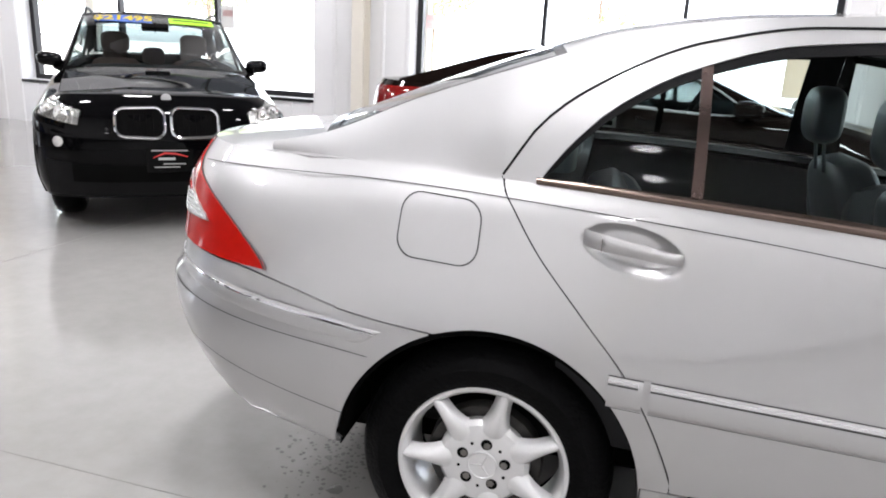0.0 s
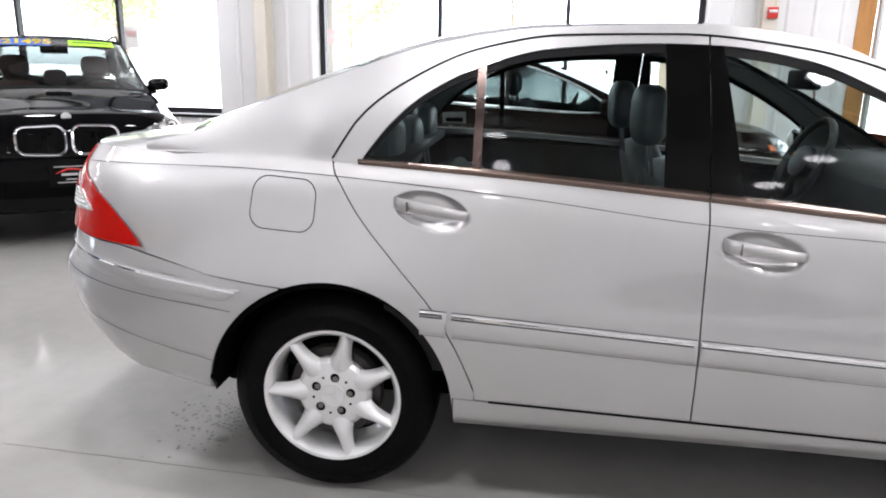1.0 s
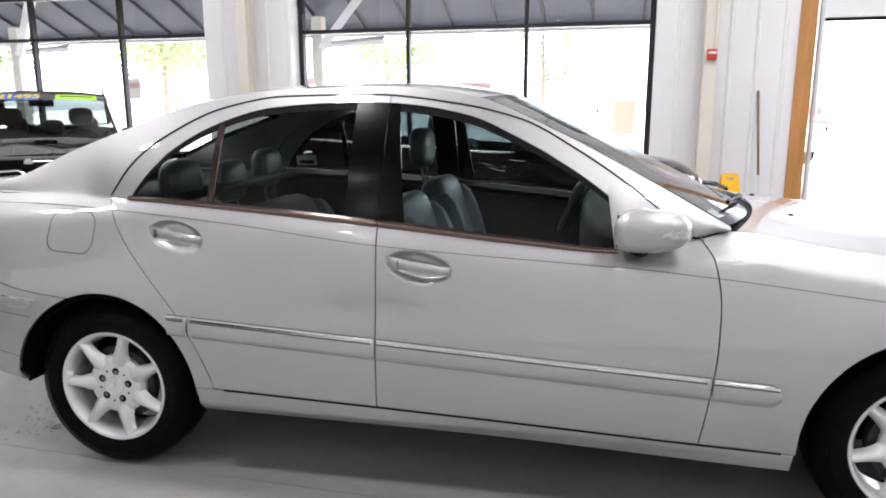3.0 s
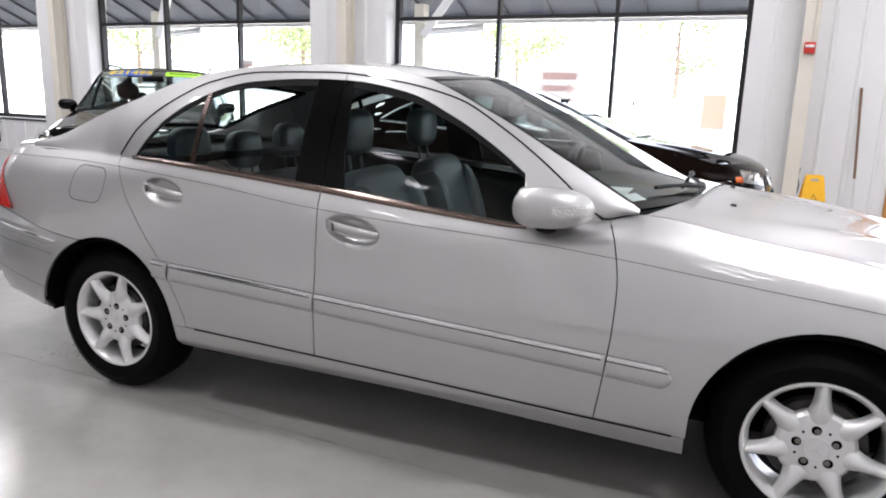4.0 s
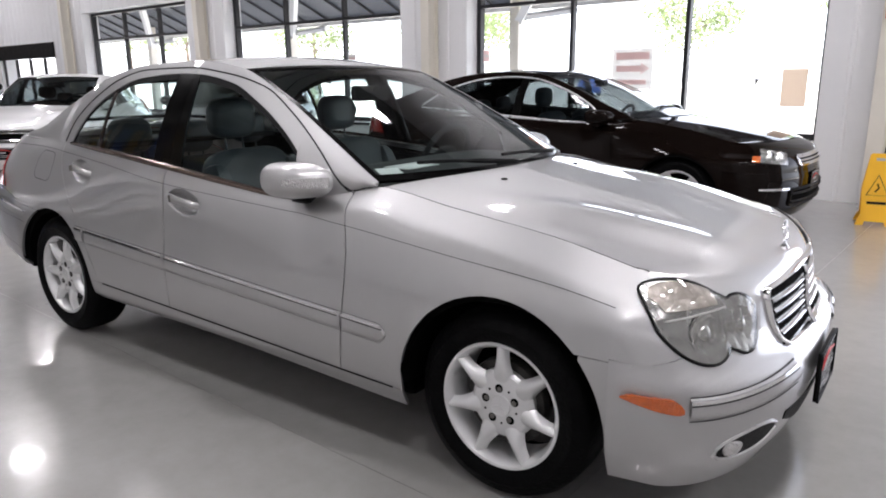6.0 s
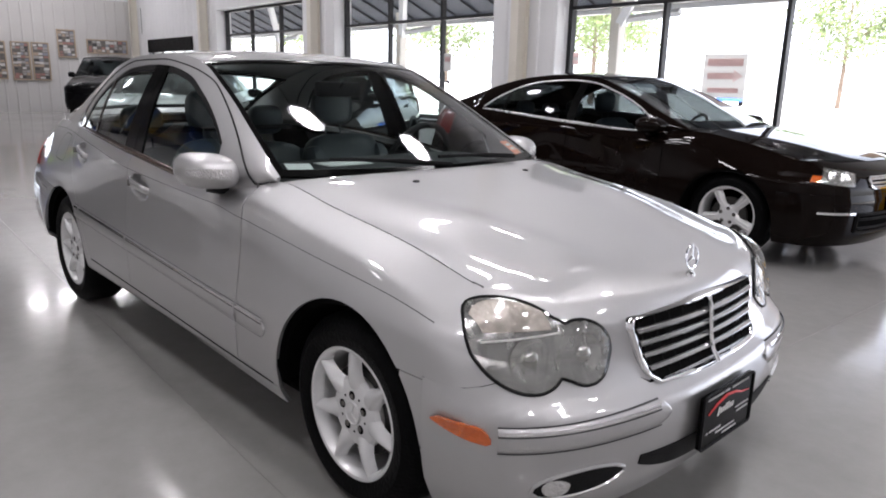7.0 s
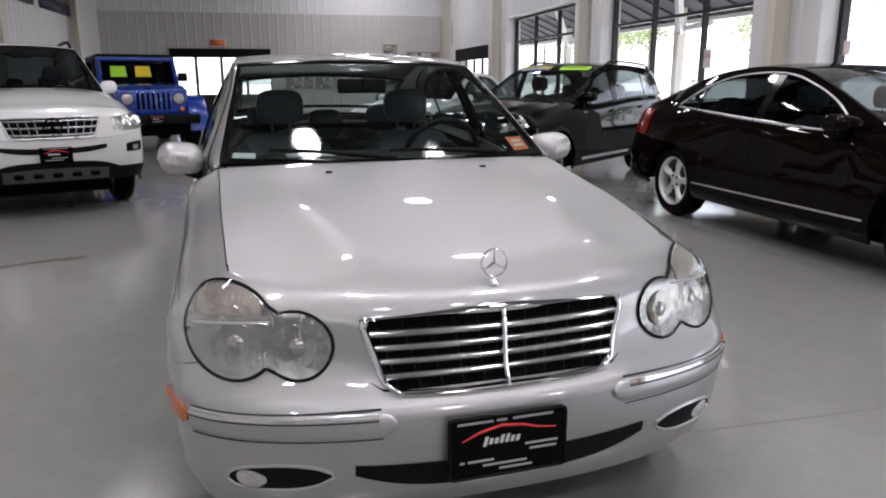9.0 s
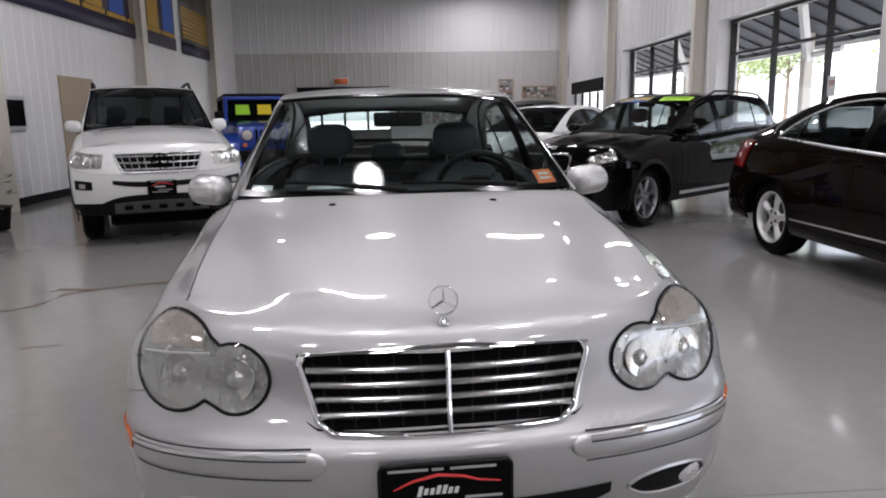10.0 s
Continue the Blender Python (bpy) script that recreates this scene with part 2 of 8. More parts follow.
def tube_bm(points, r, n=6, closed=False, bm=None):
    """A round bar along points."""
    bm = bmesh.new() if bm is None else bm
    pts = [Vector(p) for p in points]
    rings, up = [], None
    k = len(pts)
    for i, p in enumerate(pts):
        a = pts[(i - 1) % k] if closed or i else p
        b = pts[(i + 1) % k] if closed or i < k - 1 else p
        d = (b - a).normalized()
        if up is None or abs(up.dot(d)) > 0.95:
            up = Vector((0, 0, 1)) if abs(d.z) < 0.9 else Vector((1, 0, 0))
        s = d.cross(up).normalized()
        up = s.cross(d).normalized()
        rr = r[i] if isinstance(r, (list, tuple)) else r
        rings.append([bm.verts.new(p + (s * math.cos(2 * math.pi * j / n) + up * math.sin(2 * math.pi * j / n)) * rr) for j in range(n)])
    pairs = list(zip(rings, rings[1:])) + ([(rings[-1], rings[0])] if closed else [])
    for a, b in pairs:
        for j in range(n):
            bm.faces.new((a[j], a[(j + 1) % n], b[(j + 1) % n], b[j]))
    if not closed:
        bm.faces.new(rings[0])
        bm.faces.new(rings[-1])
    bmesh.ops.recalc_face_normals(bm, faces=bm.faces)
    return bm


def patch_bm(fn, us, lo, hi, n, side=1, lift=0.0, flange=0.012, bm=None, out=None, skip=""):
    """A sheet fn(u, v), v from lo(u) to hi(u); side -1 mirrors it in y. lift: proud of the surface; flange: its turned-in edge."""
    own = bm is None
    bm = bmesh.new() if own else bm
    rows = []
    for u in us:
        a = lo(u) if callable(lo) else lo
        b = hi(u) if callable(hi) else hi
        b = max(b, a + 1e-4)
        row = []
        for j in range(n + 1):
            p = fn(u, a + (b - a) * j / n)
            row.append(bm.verts.new((p[0], p[1] * side, p[2])))
        rows.append(row)
    faces = []
    for p, q in zip(rows, rows[1:]):
        for j in range(n):
            faces.append(bm.faces.new((p[j], q[j], q[j + 1], p[j + 1])))
    bm.normal_update()
    vs = [v for r in rows for v in r]
    o = Vector(out) if out is not None else Vector((0, side, 0.35))
    if sum(f.normal.dot(o) * f.calc_area() for f in faces) < 0:
        bmesh.ops.reverse_faces(bm, faces=faces)
        bm.normal_update()
    if lift:
        ns = [v.normal.copy() for v in vs]
        for v, k in zip(vs, ns):
            v.co += k * lift
    if flange:
        bm.normal_update()
        es = list({e for f in faces for e in f.edges if len(e.link_faces) == 1})
        if skip in ("first", "both"):
            gone = set(rows[0])
            es = [e for e in es if not (e.verts[0] in gone and e.verts[1] in gone)]
        if skip in ("last", "both"):
            gone = set(rows[-1])
            es = [e for e in es if not (e.verts[0] in gone and e.verts[1] in gone)]
        nor = {}
        for e in es:
            for v in e.verts:
                nor[v] = v.normal.copy()
        ret = bmesh.ops.extrude_edge_only(bm, edges=es)
        new_v = [g for g in ret["geom"] if isinstance(g, bmesh.types.BMVert)]
        old = {(round(v.co.x, 6), round(v.co.y, 6), round(v.co.z, 6)): k for v, k in nor.items()}
        for v in new_v:
            k = old.get((round(v.co.x, 6), round(v.co.y, 6), round(v.co.z, 6)))
            if k:
                v.co -= k * flange
        for e in es:
            e.smooth = False
    return bm


def rounded_rect(w, h, r, n=5):
    """Outline of a rounded rectangle about 0, 0."""
    pts = []
    for cx, cy, a in ((w / 2 - r, h / 2 - r, 0), (-w / 2 + r, h / 2 - r, 90), (-w / 2 + r, -h / 2 + r, 180), (w / 2 - r, -h / 2 + r, 270)):
        for k in range(n + 1):
            t = radians(a + 90 * k / n)
            pts.append((cx + r * math.cos(t), cy + r * math.sin(t)))
    return pts


def plate_bm(outline, depth, bm=None):
    """A flat slab of an outline in y, z, its face at x = 0 looking along +x."""
    bm = bmesh.new() if bm is None else bm
    a = [bm.verts.new((0, y, z)) for y, z in outline]
    b = [bm.verts.new((-depth, y, z)) for y, z in outline]
    bm.faces.new(a)
    bm.faces.new(b[::-1])
    k = len(a)
    for i in range(k):
        bm.faces.new((a[i], b[i], b[(i + 1) % k], a[(i + 1) % k]))
    bmesh.ops.recalc_face_normals(bm, faces=bm.faces)
    return bm


def blob_bm(rx, ry, rz, at=(0, 0, 0), e=2.4, nu=20, nv=12, bm=None, m=None):
    """A rounded cushion: a superellipsoid."""
    bm = bmesh.new() if bm is None else bm
    def sp(v):
        return math.copysign(abs(v) ** (2 / e), v)
    rows = []
    for i in range(nv + 1):
        p = -math.pi / 2 + math.pi * i / nv
        row = []
        for j in range(nu):
            t = 2 * math.pi * j / nu
            q = Vector((rx * sp(math.cos(p)) * sp(math.cos(t)), ry * sp(math.cos(p)) * sp(math.sin(t)), rz * sp(math.sin(p))))
            q = (m @ q if m else q) + Vector(at)
            row.append(bm.verts.new(q))
        rows.append(row)
    for p, q in zip(rows, rows[1:]):
        for j in range(nu):
            bm.faces.new((p[j], p[(j + 1) % nu], q[(j + 1) % nu], q[j]))
    bmesh.ops.remove_doubles(bm, verts=bm.verts, dist=1e-4)
    bmesh.ops.recalc_face_normals(bm, faces=bm.faces)
    return bm


def text_bm(words, height, spread=1.0, depth=0.001, bold=0.0):
    """Letters of the built-in font as a bmesh in y, z (reading along -y seen from +x), centred."""
    cu = bpy.data.curves.new("letters", "FONT")
    cu.body, cu.size, cu.align_x, cu.align_y, cu.resolution_u = words, height * 1.4, "CENTER", "CENTER", 2
    cu.extrude = depth
    cu.offset = bold
    ob = bpy.data.objects.new("letters", cu)
    scene.collection.objects.link(ob)
    me = ob.to_mesh()
    bm = bmesh.new()
    bm.from_mesh(me)
    ob.to_mesh_clear()
    bpy.data.objects.remove(ob)
    bpy.data.curves.remove(cu)
    for v in bm.verts:
        x, y, z = v.co
        v.co = (z, x * spread, y)
    return bm


def sheet_bm(pts):
    bm = bmesh.new()
    bm.faces.new([bm.verts.new(p) for p in pts])
    return bm


def bead_bm(fn, us, lo, hi, side, height, n=8, out=None, power=0.5):
    """A raised moulding on a surface, rounded across."""
    bm = patch_bm(fn, us, lo, hi, n, side, 0.0, 0, out=out)
    bm.verts.ensure_lookup_table()
    bm.normal_update()
    ns = [v.normal.copy() for v in bm.verts]
    for i, v in enumerate(bm.verts):
        t = (i % (n + 1)) / n
        v.co += ns[i] * (height * max(0.0, math.sin(math.pi * t)) ** power - 0.001)
    return bm

# ------------------------------------------------------------------ the building
# its own axes: s along the window wall, v outwards through it (inside is below 0)
BLD = Matrix.Translation((0, 6.556, 0)) @ Matrix.Rotation(radians(-3.47), 4, "Z")
S0, S1, V_IN, V_SIDE, ZC = -21.3, 13.0, -0.30, -12.45, 6.4
BAY, WIN_S, WIN_W = 6.0955, 0.138, 1.5944


def structure(name, bm, mat, label, smooth=False, sharp=32):
    ob = part(name, bm, mat, None, smooth=smooth, sharp=sharp)
    ob.matrix_world = BLD
    return tagged(ob, label, name.rstrip("_0123456789").replace("_", " ").split()[0], "", "structure")


def piece(name, bm, mat, parent, label="", smooth=False):
    return part(name, bm, mat, parent, label, smooth=smooth)


def poured_floor():
    m, nt, out = material("polished_grey_floor")
    b = put(nt, "ShaderNodeBsdfPrincipled", {"Roughness": 0.24, "Specular IOR Level": 0.5, "Coat Weight": 0.25, "Coat Roughness": 0.06})
    tc = put(nt, "ShaderNodeTexCoord")
    n1 = put(nt, "ShaderNodeTexNoise", {"Scale": 0.55, "Detail": 6.0, "Roughness": 0.62})
    n2 = put(nt, "ShaderNodeTexNoise", {"Scale": 9.0, "Detail": 6.0, "Roughness": 0.7})
    n3 = put(nt, "ShaderNodeTexNoise", {"Scale": 160.0, "Detail": 2.0})
    for n in (n1, n2, n3):
        nt.links.new(tc.outputs["Object"], n.inputs["Vector"])
    cr = put(nt, "ShaderNodeValToRGB")
    cr.color_ramp.elements[0].position, cr.color_ramp.elements[0].color = 0.25, (0.285, 0.277, 0.265, 1)
    cr.color_ramp.elements[1].position, cr.color_ramp.elements[1].color = 0.75, (0.34, 0.331, 0.318, 1)
    nt.links.new(n1.outputs["Fac"], cr.inputs[0])
    rg = put(nt, "ShaderNodeMapRange", {"From Min": 0.3, "From Max": 0.75, "To Min": 0.93, "To Max": 1.05})
    nt.links.new(n2.outputs["Fac"], rg.inputs[0])
    mul = put(nt, "ShaderNodeMix", data_type="RGBA", blend_type="MULTIPLY")
    mul.inputs[0].default_value = 1.0
    nt.links.new(cr.outputs[0], mul.inputs[6])
    nt.links.new(rg.outputs[0], mul.inputs[7])
    # dark scuff specks
    vo = put(nt, "ShaderNodeTexNoise", {"Scale": 3.2, "Detail": 12.0, "Roughness": 0.75})
    nt.links.new(tc.outputs["Object"], vo.inputs["Vector"])
    sp = put(nt, "ShaderNodeMapRange", {"From Min": 0.70, "From Max": 0.76, "To Min": 0.0, "To Max": 0.5})
    nt.links.new(vo.outputs["Fac"], sp.inputs[0])
    mx = put(nt, "ShaderNodeMix", data_type="RGBA")
    nt.links.new(sp.outputs[0], mx.inputs[0])
    nt.links.new(mul.outputs[2], mx.inputs[6])
    mx.inputs[7].default_value = (0.20, 0.19, 0.18, 1)
    nt.links.new(mx.outputs[2], b.inputs["Base Color"])
    rr = put(nt, "ShaderNodeMapRange", {"From Min": 0.3, "From Max": 0.7, "To Min": 0.14, "To Max": 0.20})
    nt.links.new(n1.outputs["Fac"], rr.inputs[0])
    nt.links.new(rr.outputs[0], b.inputs["Roughness"])
    nt.links.new(b.outputs[0], out.inputs["Surface"])
    return m


M["floor"] = poured_floor()
structure("floor", box_bm(S0 - 0.3, V_SIDE - 0.3, -0.2, S1 + 0.3, 0.3, 0.0), M["floor"], "polished pale grey concrete showroom floor")
structure("ceiling", box_bm(S0 - 0.3, V_SIDE - 0.3, ZC, S1 + 0.3, 0.3, ZC + 0.2), M["ceil"], "grey insulated ceiling high over the showroom")

# saw-cut joints and a stain in the floor
for a, b in (((3.34, -12.3), (3.34, -0.4)), ((-2.75, -12.3), (-2.75, -0.4)), ((-20.9, -7.33), (S1, -7.33)), ((-8.85, -12.3), (-8.85, -0.4))):
    w = 0.0022
    dx, dy = (w, 0) if a[0] == b[0] else (0, w)
    structure("floor_joint", box_bm(a[0] - dx, a[1] - dy, 0.0004, b[0] + dx, b[1] + dy, 0.0010), M["joint"], "thin dark saw-cut joint in the concrete floor")


def ribbed(s0, s1, z0, z1, v, bm, pitch=0.305, into=-1, axis="s"):
    """Ribbed metal liner: flat sheet with narrow raised ribs, facing into the room."""
    n = max(1, int(round((s1 - s0) / pitch)))
    pts = []
    for i in range(n):
        a = s0 + (s1 - s0) * i / n
        p = (s1 - s0) / n
        pts += [(a, 0.0), (a + p * 0.82, 0.0), (a + p * 0.87, 0.013), (a + p * 0.95, 0.013)]
    pts.append((s1, 0.0))
    rows = []
    for a, d in pts:
        q = v + into * d
        rows.append([bm.verts.new((a, q, z) if axis == "s" else (q, a, z)) for z in (z0, z1)])
    for p, q in zip(rows, rows[1:]):
        bm.faces.new((p[0], q[0], q[1], p[1]))
    return bm


# window wall: piers, heads and sills round the openings, with the openings through it
ZW0, ZW1 = 0.62, 3.0
wins = []
for kk in range(-2, 1):
    c = WIN_S + kk * BAY
    wins.append((c - 1.5 * WIN_W, c + 1.5 * WIN_W))
opens = [(-20.1, -16.2, 0.0, 2.38)] + [(a, b, ZW0, ZW1) for a, b in wins] + [(4.28, 8.6, 0.0, 3.3)]
core = bmesh.new()
face = bmesh.new()
edge = S0
for a, b, z0, z1 in opens:
    box_bm(edge, V_IN, 0, a, 0.12, ZC, bm=core)
    ribbed(edge, a, 0.0, ZC, V_IN - 0.003, face)
    if z0 > 0:
        box_bm(a, V_IN, 0, b, 0.12, z0, bm=core)
        ribbed(a, b, 0.0, z0, V_IN - 0.003, face)
    box_bm(a, V_IN, z1, b, 0.12, ZC, bm=core)
    ribbed(a, b, z1, ZC, V_IN - 0.003, face)
    edge = b
box_bm(edge, V_IN, 0, S1, 0.12, ZC, bm=core)
ribbed(edge, S1, 0.0, ZC, V_IN - 0.003, face)
w = structure("wall_north", core, M["wall"], "white metal-clad wall with large black-framed windows")
piece("wall_liner", face, M["wall"], w)
far = bmesh.new()
box_bm(S0 - 0.25, V_SIDE, 0, S0, -10.25, ZC, bm=far)
box_bm(S0 - 0.25, -6.85, 0, S0, V_IN, ZC, bm=far)
box_bm(S0 - 0.25, -10.25, 2.42, S0, -6.85, ZC, bm=far)
far_w = structure("wall_west", far, M["wall"], "white upper and grey lower metal-clad end wall")
bm = ribbed(V_SIDE, V_IN, 3.63, ZC, S0 + 0.003, bmesh.new(), into=1, axis="v")
piece("wall_liner", bm, M["wall"], far_w)
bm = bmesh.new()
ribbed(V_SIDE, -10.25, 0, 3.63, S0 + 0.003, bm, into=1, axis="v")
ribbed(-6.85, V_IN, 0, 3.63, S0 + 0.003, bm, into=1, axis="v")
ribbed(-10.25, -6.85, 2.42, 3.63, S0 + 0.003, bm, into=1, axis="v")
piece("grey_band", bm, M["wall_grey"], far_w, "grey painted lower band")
w = structure("wall_south", box_bm(S0 - 0.25, V_SIDE - 0.25, 0, S1 + 0.25, V_SIDE, ZC), M["wall"], "white metal-clad side wall with a dark skirting")
piece("wall_liner", ribbed(S0, S1, 0.0, ZC, V_SIDE + 0.003, bmesh.new(), into=1), M["wall"], w)
piece("skirting", box_bm(S0, V_SIDE, 0, S1, V_SIDE + 0.04, 0.13), M["black"], w, "black skirting")
structure("wall_east", box_bm(S1, V_SIDE, 0, S1 + 0.25, 0.12, ZC), M["wall"], "plain white end wall")

# windows: black frames with three lights under a transom
for i, (a, b) in enumerate(wins):
    bm = box_bm(a, -0.05, ZW0, b, 0.05, ZW0 + 0.07)
    box_bm(a, -0.05, ZW1 - 0.06, b, 0.05, ZW1, bm=bm)
    box_bm(a, -0.05, ZW0 + 0.07, a + 0.07, 0.05, ZW1 - 0.06, bm=bm)
    box_bm(b - 0.07, -0.05, ZW0 + 0.07, b, 0.05, ZW1 - 0.06, bm=bm)
    win = structure("window_%d" % (i + 1), bm, M["frame_dark"], "large black-framed showroom window of three lights")
    piece("transom", box_bm(a + 0.07, -0.045, 2.335, b - 0.07, 0.045, 2.385), M["frame_dark"], win)
    for j in (1, 2):
        c = a + WIN_W * j
        piece("mullion", box_bm(c - 0.025, -0.047, ZW0 + 0.07, c + 0.025, 0.047, 2.335), M["frame_dark"], win)
        piece("mullion", box_bm(c - 0.025, -0.047, 2.385, c + 0.025, 0.047, ZW1 - 0.06), M["frame_dark"], win)
    for j in range(3):
        for z0, z1 in ((ZW0 + 0.06, 2.345), (2.375, ZW1 - 0.05)):
            p = piece("pane", sheet_bm([(a + WIN_W * j + 0.03, 0, z0), (a + WIN_W * (j + 1) - 0.03, 0, z0), (a + WIN_W * (j + 1) - 0.03, 0, z1), (a + WIN_W * j + 0.03, 0, z1)]), M["pane"], win, "clear glass pane")
            p.visible_shadow = False
    piece("window_reveal", box_bm(a, V_IN - 0.02, ZW0 - 0.04, b, V_IN - 0.001, ZW0 - 0.002), M["frame_dark"], win)

# cream steel columns on the window wall, in line with the bays
for kk in range(-3, 2):
    s = WIN_S + (kk - 0.5) * BAY + (0.06 if kk < 1 else 0)
    if kk == 1:
        s = 3.14
    bm = box_bm(s - 0.075, V_IN - 0.26, 0, s + 0.075, V_IN - 0.245, ZC)
    box_bm(s - 0.006, V_IN - 0.245, 0, s + 0.006, V_IN - 0.04, ZC, bm=bm)
    box_bm(s - 0.075, V_IN - 0.04, 0, s + 0.075, V_IN - 0.026, ZC, bm=bm)
    structure("column", bm, M["cream"], "cream painted steel column against the wall")
for s in (-17.6, -11.4, -5.2, 1.0, 7.2):
    bm = box_bm(s - 0.15, V_SIDE + 0.26, 0, s + 0.15, V_SIDE + 0.28, ZC)
    box_bm(s - 0.01, V_SIDE + 0.04, 0, s + 0.01, V_SIDE + 0.26, ZC, bm=bm)
    structure("column", bm, M["cream"], "cream painted steel column against the wall")

# ------------------------------------------------------------------ cars
KNOTS = (0, 0.14, 0.34, 0.48, 0.54, 0.66, 0.86, 1.0)


class Shape:
    """The skin of a car, x forward from the rear axle, y to its left, z up: a side section that changes along x, a nose and a tail
    that wrap round from it, and a cabin between belt and roof rail."""

    def __init__(self, k):
        self.k = k
        for n in ("wmax", "ws", "zs", "dw", "dz", "zc", "zlo", "yr", "zr", "zt", "wtop", "wbot"):
            setattr(self, n, pch(*k[n])) if n in k else None
        self.xa, self.xb = k["xa"], k["xb"]
        self.nose = [pch(*zip(KNOTS, (p[i] for p in k["nose"]))) for i in (0, 1)]
        self.tail = [pch(*zip(KNOTS, (p[i] for p in k["tail"]))) for i in (0, 1)]
        self.nf, self.nr = k.get("nf", 3.0), k.get("nr", 3.0)
        self.mem = {}

    def sec(self, x):
        key = round(x, 4)
        if key not in self.mem:
            wm, ws, zs, dw, dz, zl = self.wmax(x), self.ws(x), self.zs(x), self.dw(x), self.dz(x), self.zlo(x)
            zk = self.k.get("zk", (0.30, 0.44, 0.52, 0.56, 0.66))
            w = (wm - self.k.get("tuck", 0.05), wm - 0.014, wm - 0.001, wm, wm - 0.002, wm - 0.013, ws + dw, ws)
            z = (zl, max(zl + 0.02, zk[0]), zk[1], zk[2], zk[3], zk[4], zs - dz, zs)
            self.mem[key] = (pch(*zip(KNOTS, w)), pch(*zip(KNOTS, z)))
        return self.mem[key]

    def side(self, x, v):
        w, z = self.sec(x)
        return (x, w(v), z(v))

    def v_at(self, x, z):
        """The section parameter at which the side is at height z."""
        f = self.sec(x)[1]
        a, b = 0.0, 1.0
        for _ in range(22):
            c = (a + b) / 2
            a, b = (c, b) if f(c) < z else (a, c)
        return (a + b) / 2

    def wrap(self, prof, x0, n, t, v):
        """t: 0 on the side, 1 at the middle of the nose or tail."""
        w, z = self.sec(x0)
        a = (1 - t) * math.pi / 2
        c, s = max(0.0, math.cos(a)), max(0.0, math.sin(a))
        e = 2 / n
        xn, zn = prof[0](v), prof[1](v)
        b = c ** 1.2
        return (x0 + (xn - x0) * c ** e, w(v) * s ** e, z(v) * (1 - b) + zn * b)

    def nfv(self, v):
        """Squareness of the nose in plan, softer towards the hood."""
        t = min(1.0, max(0.0, (v - 0.5) / 0.2))
        return self.nf + (self.k.get("nf_top", self.nf) - self.nf) * t

    def front(self, t, v):
        return self.wrap(self.nose, self.xa, self.nfv(v), t, v)

    def rear(self, t, v):
        return self.wrap(self.tail, self.xb, self.nr, t, v)

    def front_y(self, y, v):
        w = self.sec(self.xa)[0](v)
        s = min(1.0, abs(y) / w) ** (self.nfv(v) / 2)
        p = self.front(1 - math.asin(s) / (math.pi / 2), v)
        return (p[0], math.copysign(p[1], y), p[2])

    def rear_y(self, y, v):
        w = self.sec(self.xb)[0](v)
        s = min(1.0, abs(y) / w) ** (self.nr / 2)
        p = self.rear(1 - math.asin(s) / (math.pi / 2), v)
        return (p[0], math.copysign(p[1], y), p[2])

    def front_z(self, y, z):
        """The point of the nose at y across and z up."""
        a, b = 0.0, 1.0
        for _ in range(22):
            c = (a + b) / 2
            a, b = (c, b) if self.front_y(y, c)[2] < z else (a, c)
        return self.front_y(y, (a + b) / 2)

    def top(self, x, f):
        """Hood and deck: f across, -1 to 1."""
        w, a, c = self.ws(x), self.zs(x), self.zc(x)
        u = abs(f)
        z = a + (c - a) * (1 - u ** 2.2)
        cr = self.k.get("crease")
        if cr and x > cr[0]:
            f0 = cr[1] + (cr[2] - cr[1]) * (x - cr[0]) / (self.xa - cr[0])
            z += cr[3] * (math.exp(-((u - f0) / 0.15) ** 2) - 0.5 * math.exp(-((u - f0 - 0.24) / 0.13) ** 2)) * (1 - u ** 10) * min(1.0, (x - cr[0]) / 0.6) ** 1.5
        return (x, f * w, z)

    def cap(self, prof, x0, n, f, u):
        """The top between the hood section at x0 (u 0) and the crest of nose or tail (u 1)."""
        p = self.top(x0, f)
        a = math.asin(min(1.0, abs(f)) ** (n / 2))
        q = self.wrap(prof, x0, n, 1 - a / (math.pi / 2), 1.0)
        e = 0.05 if x0 > 1 else -0.05
        s = (p[2] - self.top(x0 - e, f)[2]) / e
        dx = q[0] - x0
        z0, z1, m0 = p[2], q[2], s * dx
        m1 = 1.7 * (z1 - z0)
        t = u
        z = (2 * t ** 3 - 3 * t * t + 1) * z0 + (t ** 3 - 2 * t * t + t) * m0 + (3 * t * t - 2 * t ** 3) * z1 + (t ** 3 - t * t) * m1
        return (x0 + dx * u, p[1], z)

    def hood(self, f, s):
        """s: 0 at the cowl, 1 at the section xa, 2 at the nose's crest."""
        if s <= 1:
            x0 = self.k["cowl"][0] + self.k["cowl"][1] * (1 - f * f)
            return self.top(x0 + (self.xa - x0) * s, f)
        return self.cap(self.nose, self.xa, self.nfv(1.0), f, s - 1)

    def deck(self, f, s):
        if s <= 1:
            x0 = self.k["deck"][0] - self.k["deck"][1] * (1 - f * f)
            return self.top(x0 + (self.xb - x0) * s, f)
        return self.cap(self.tail, self.xb, self.nr, f, s - 1)

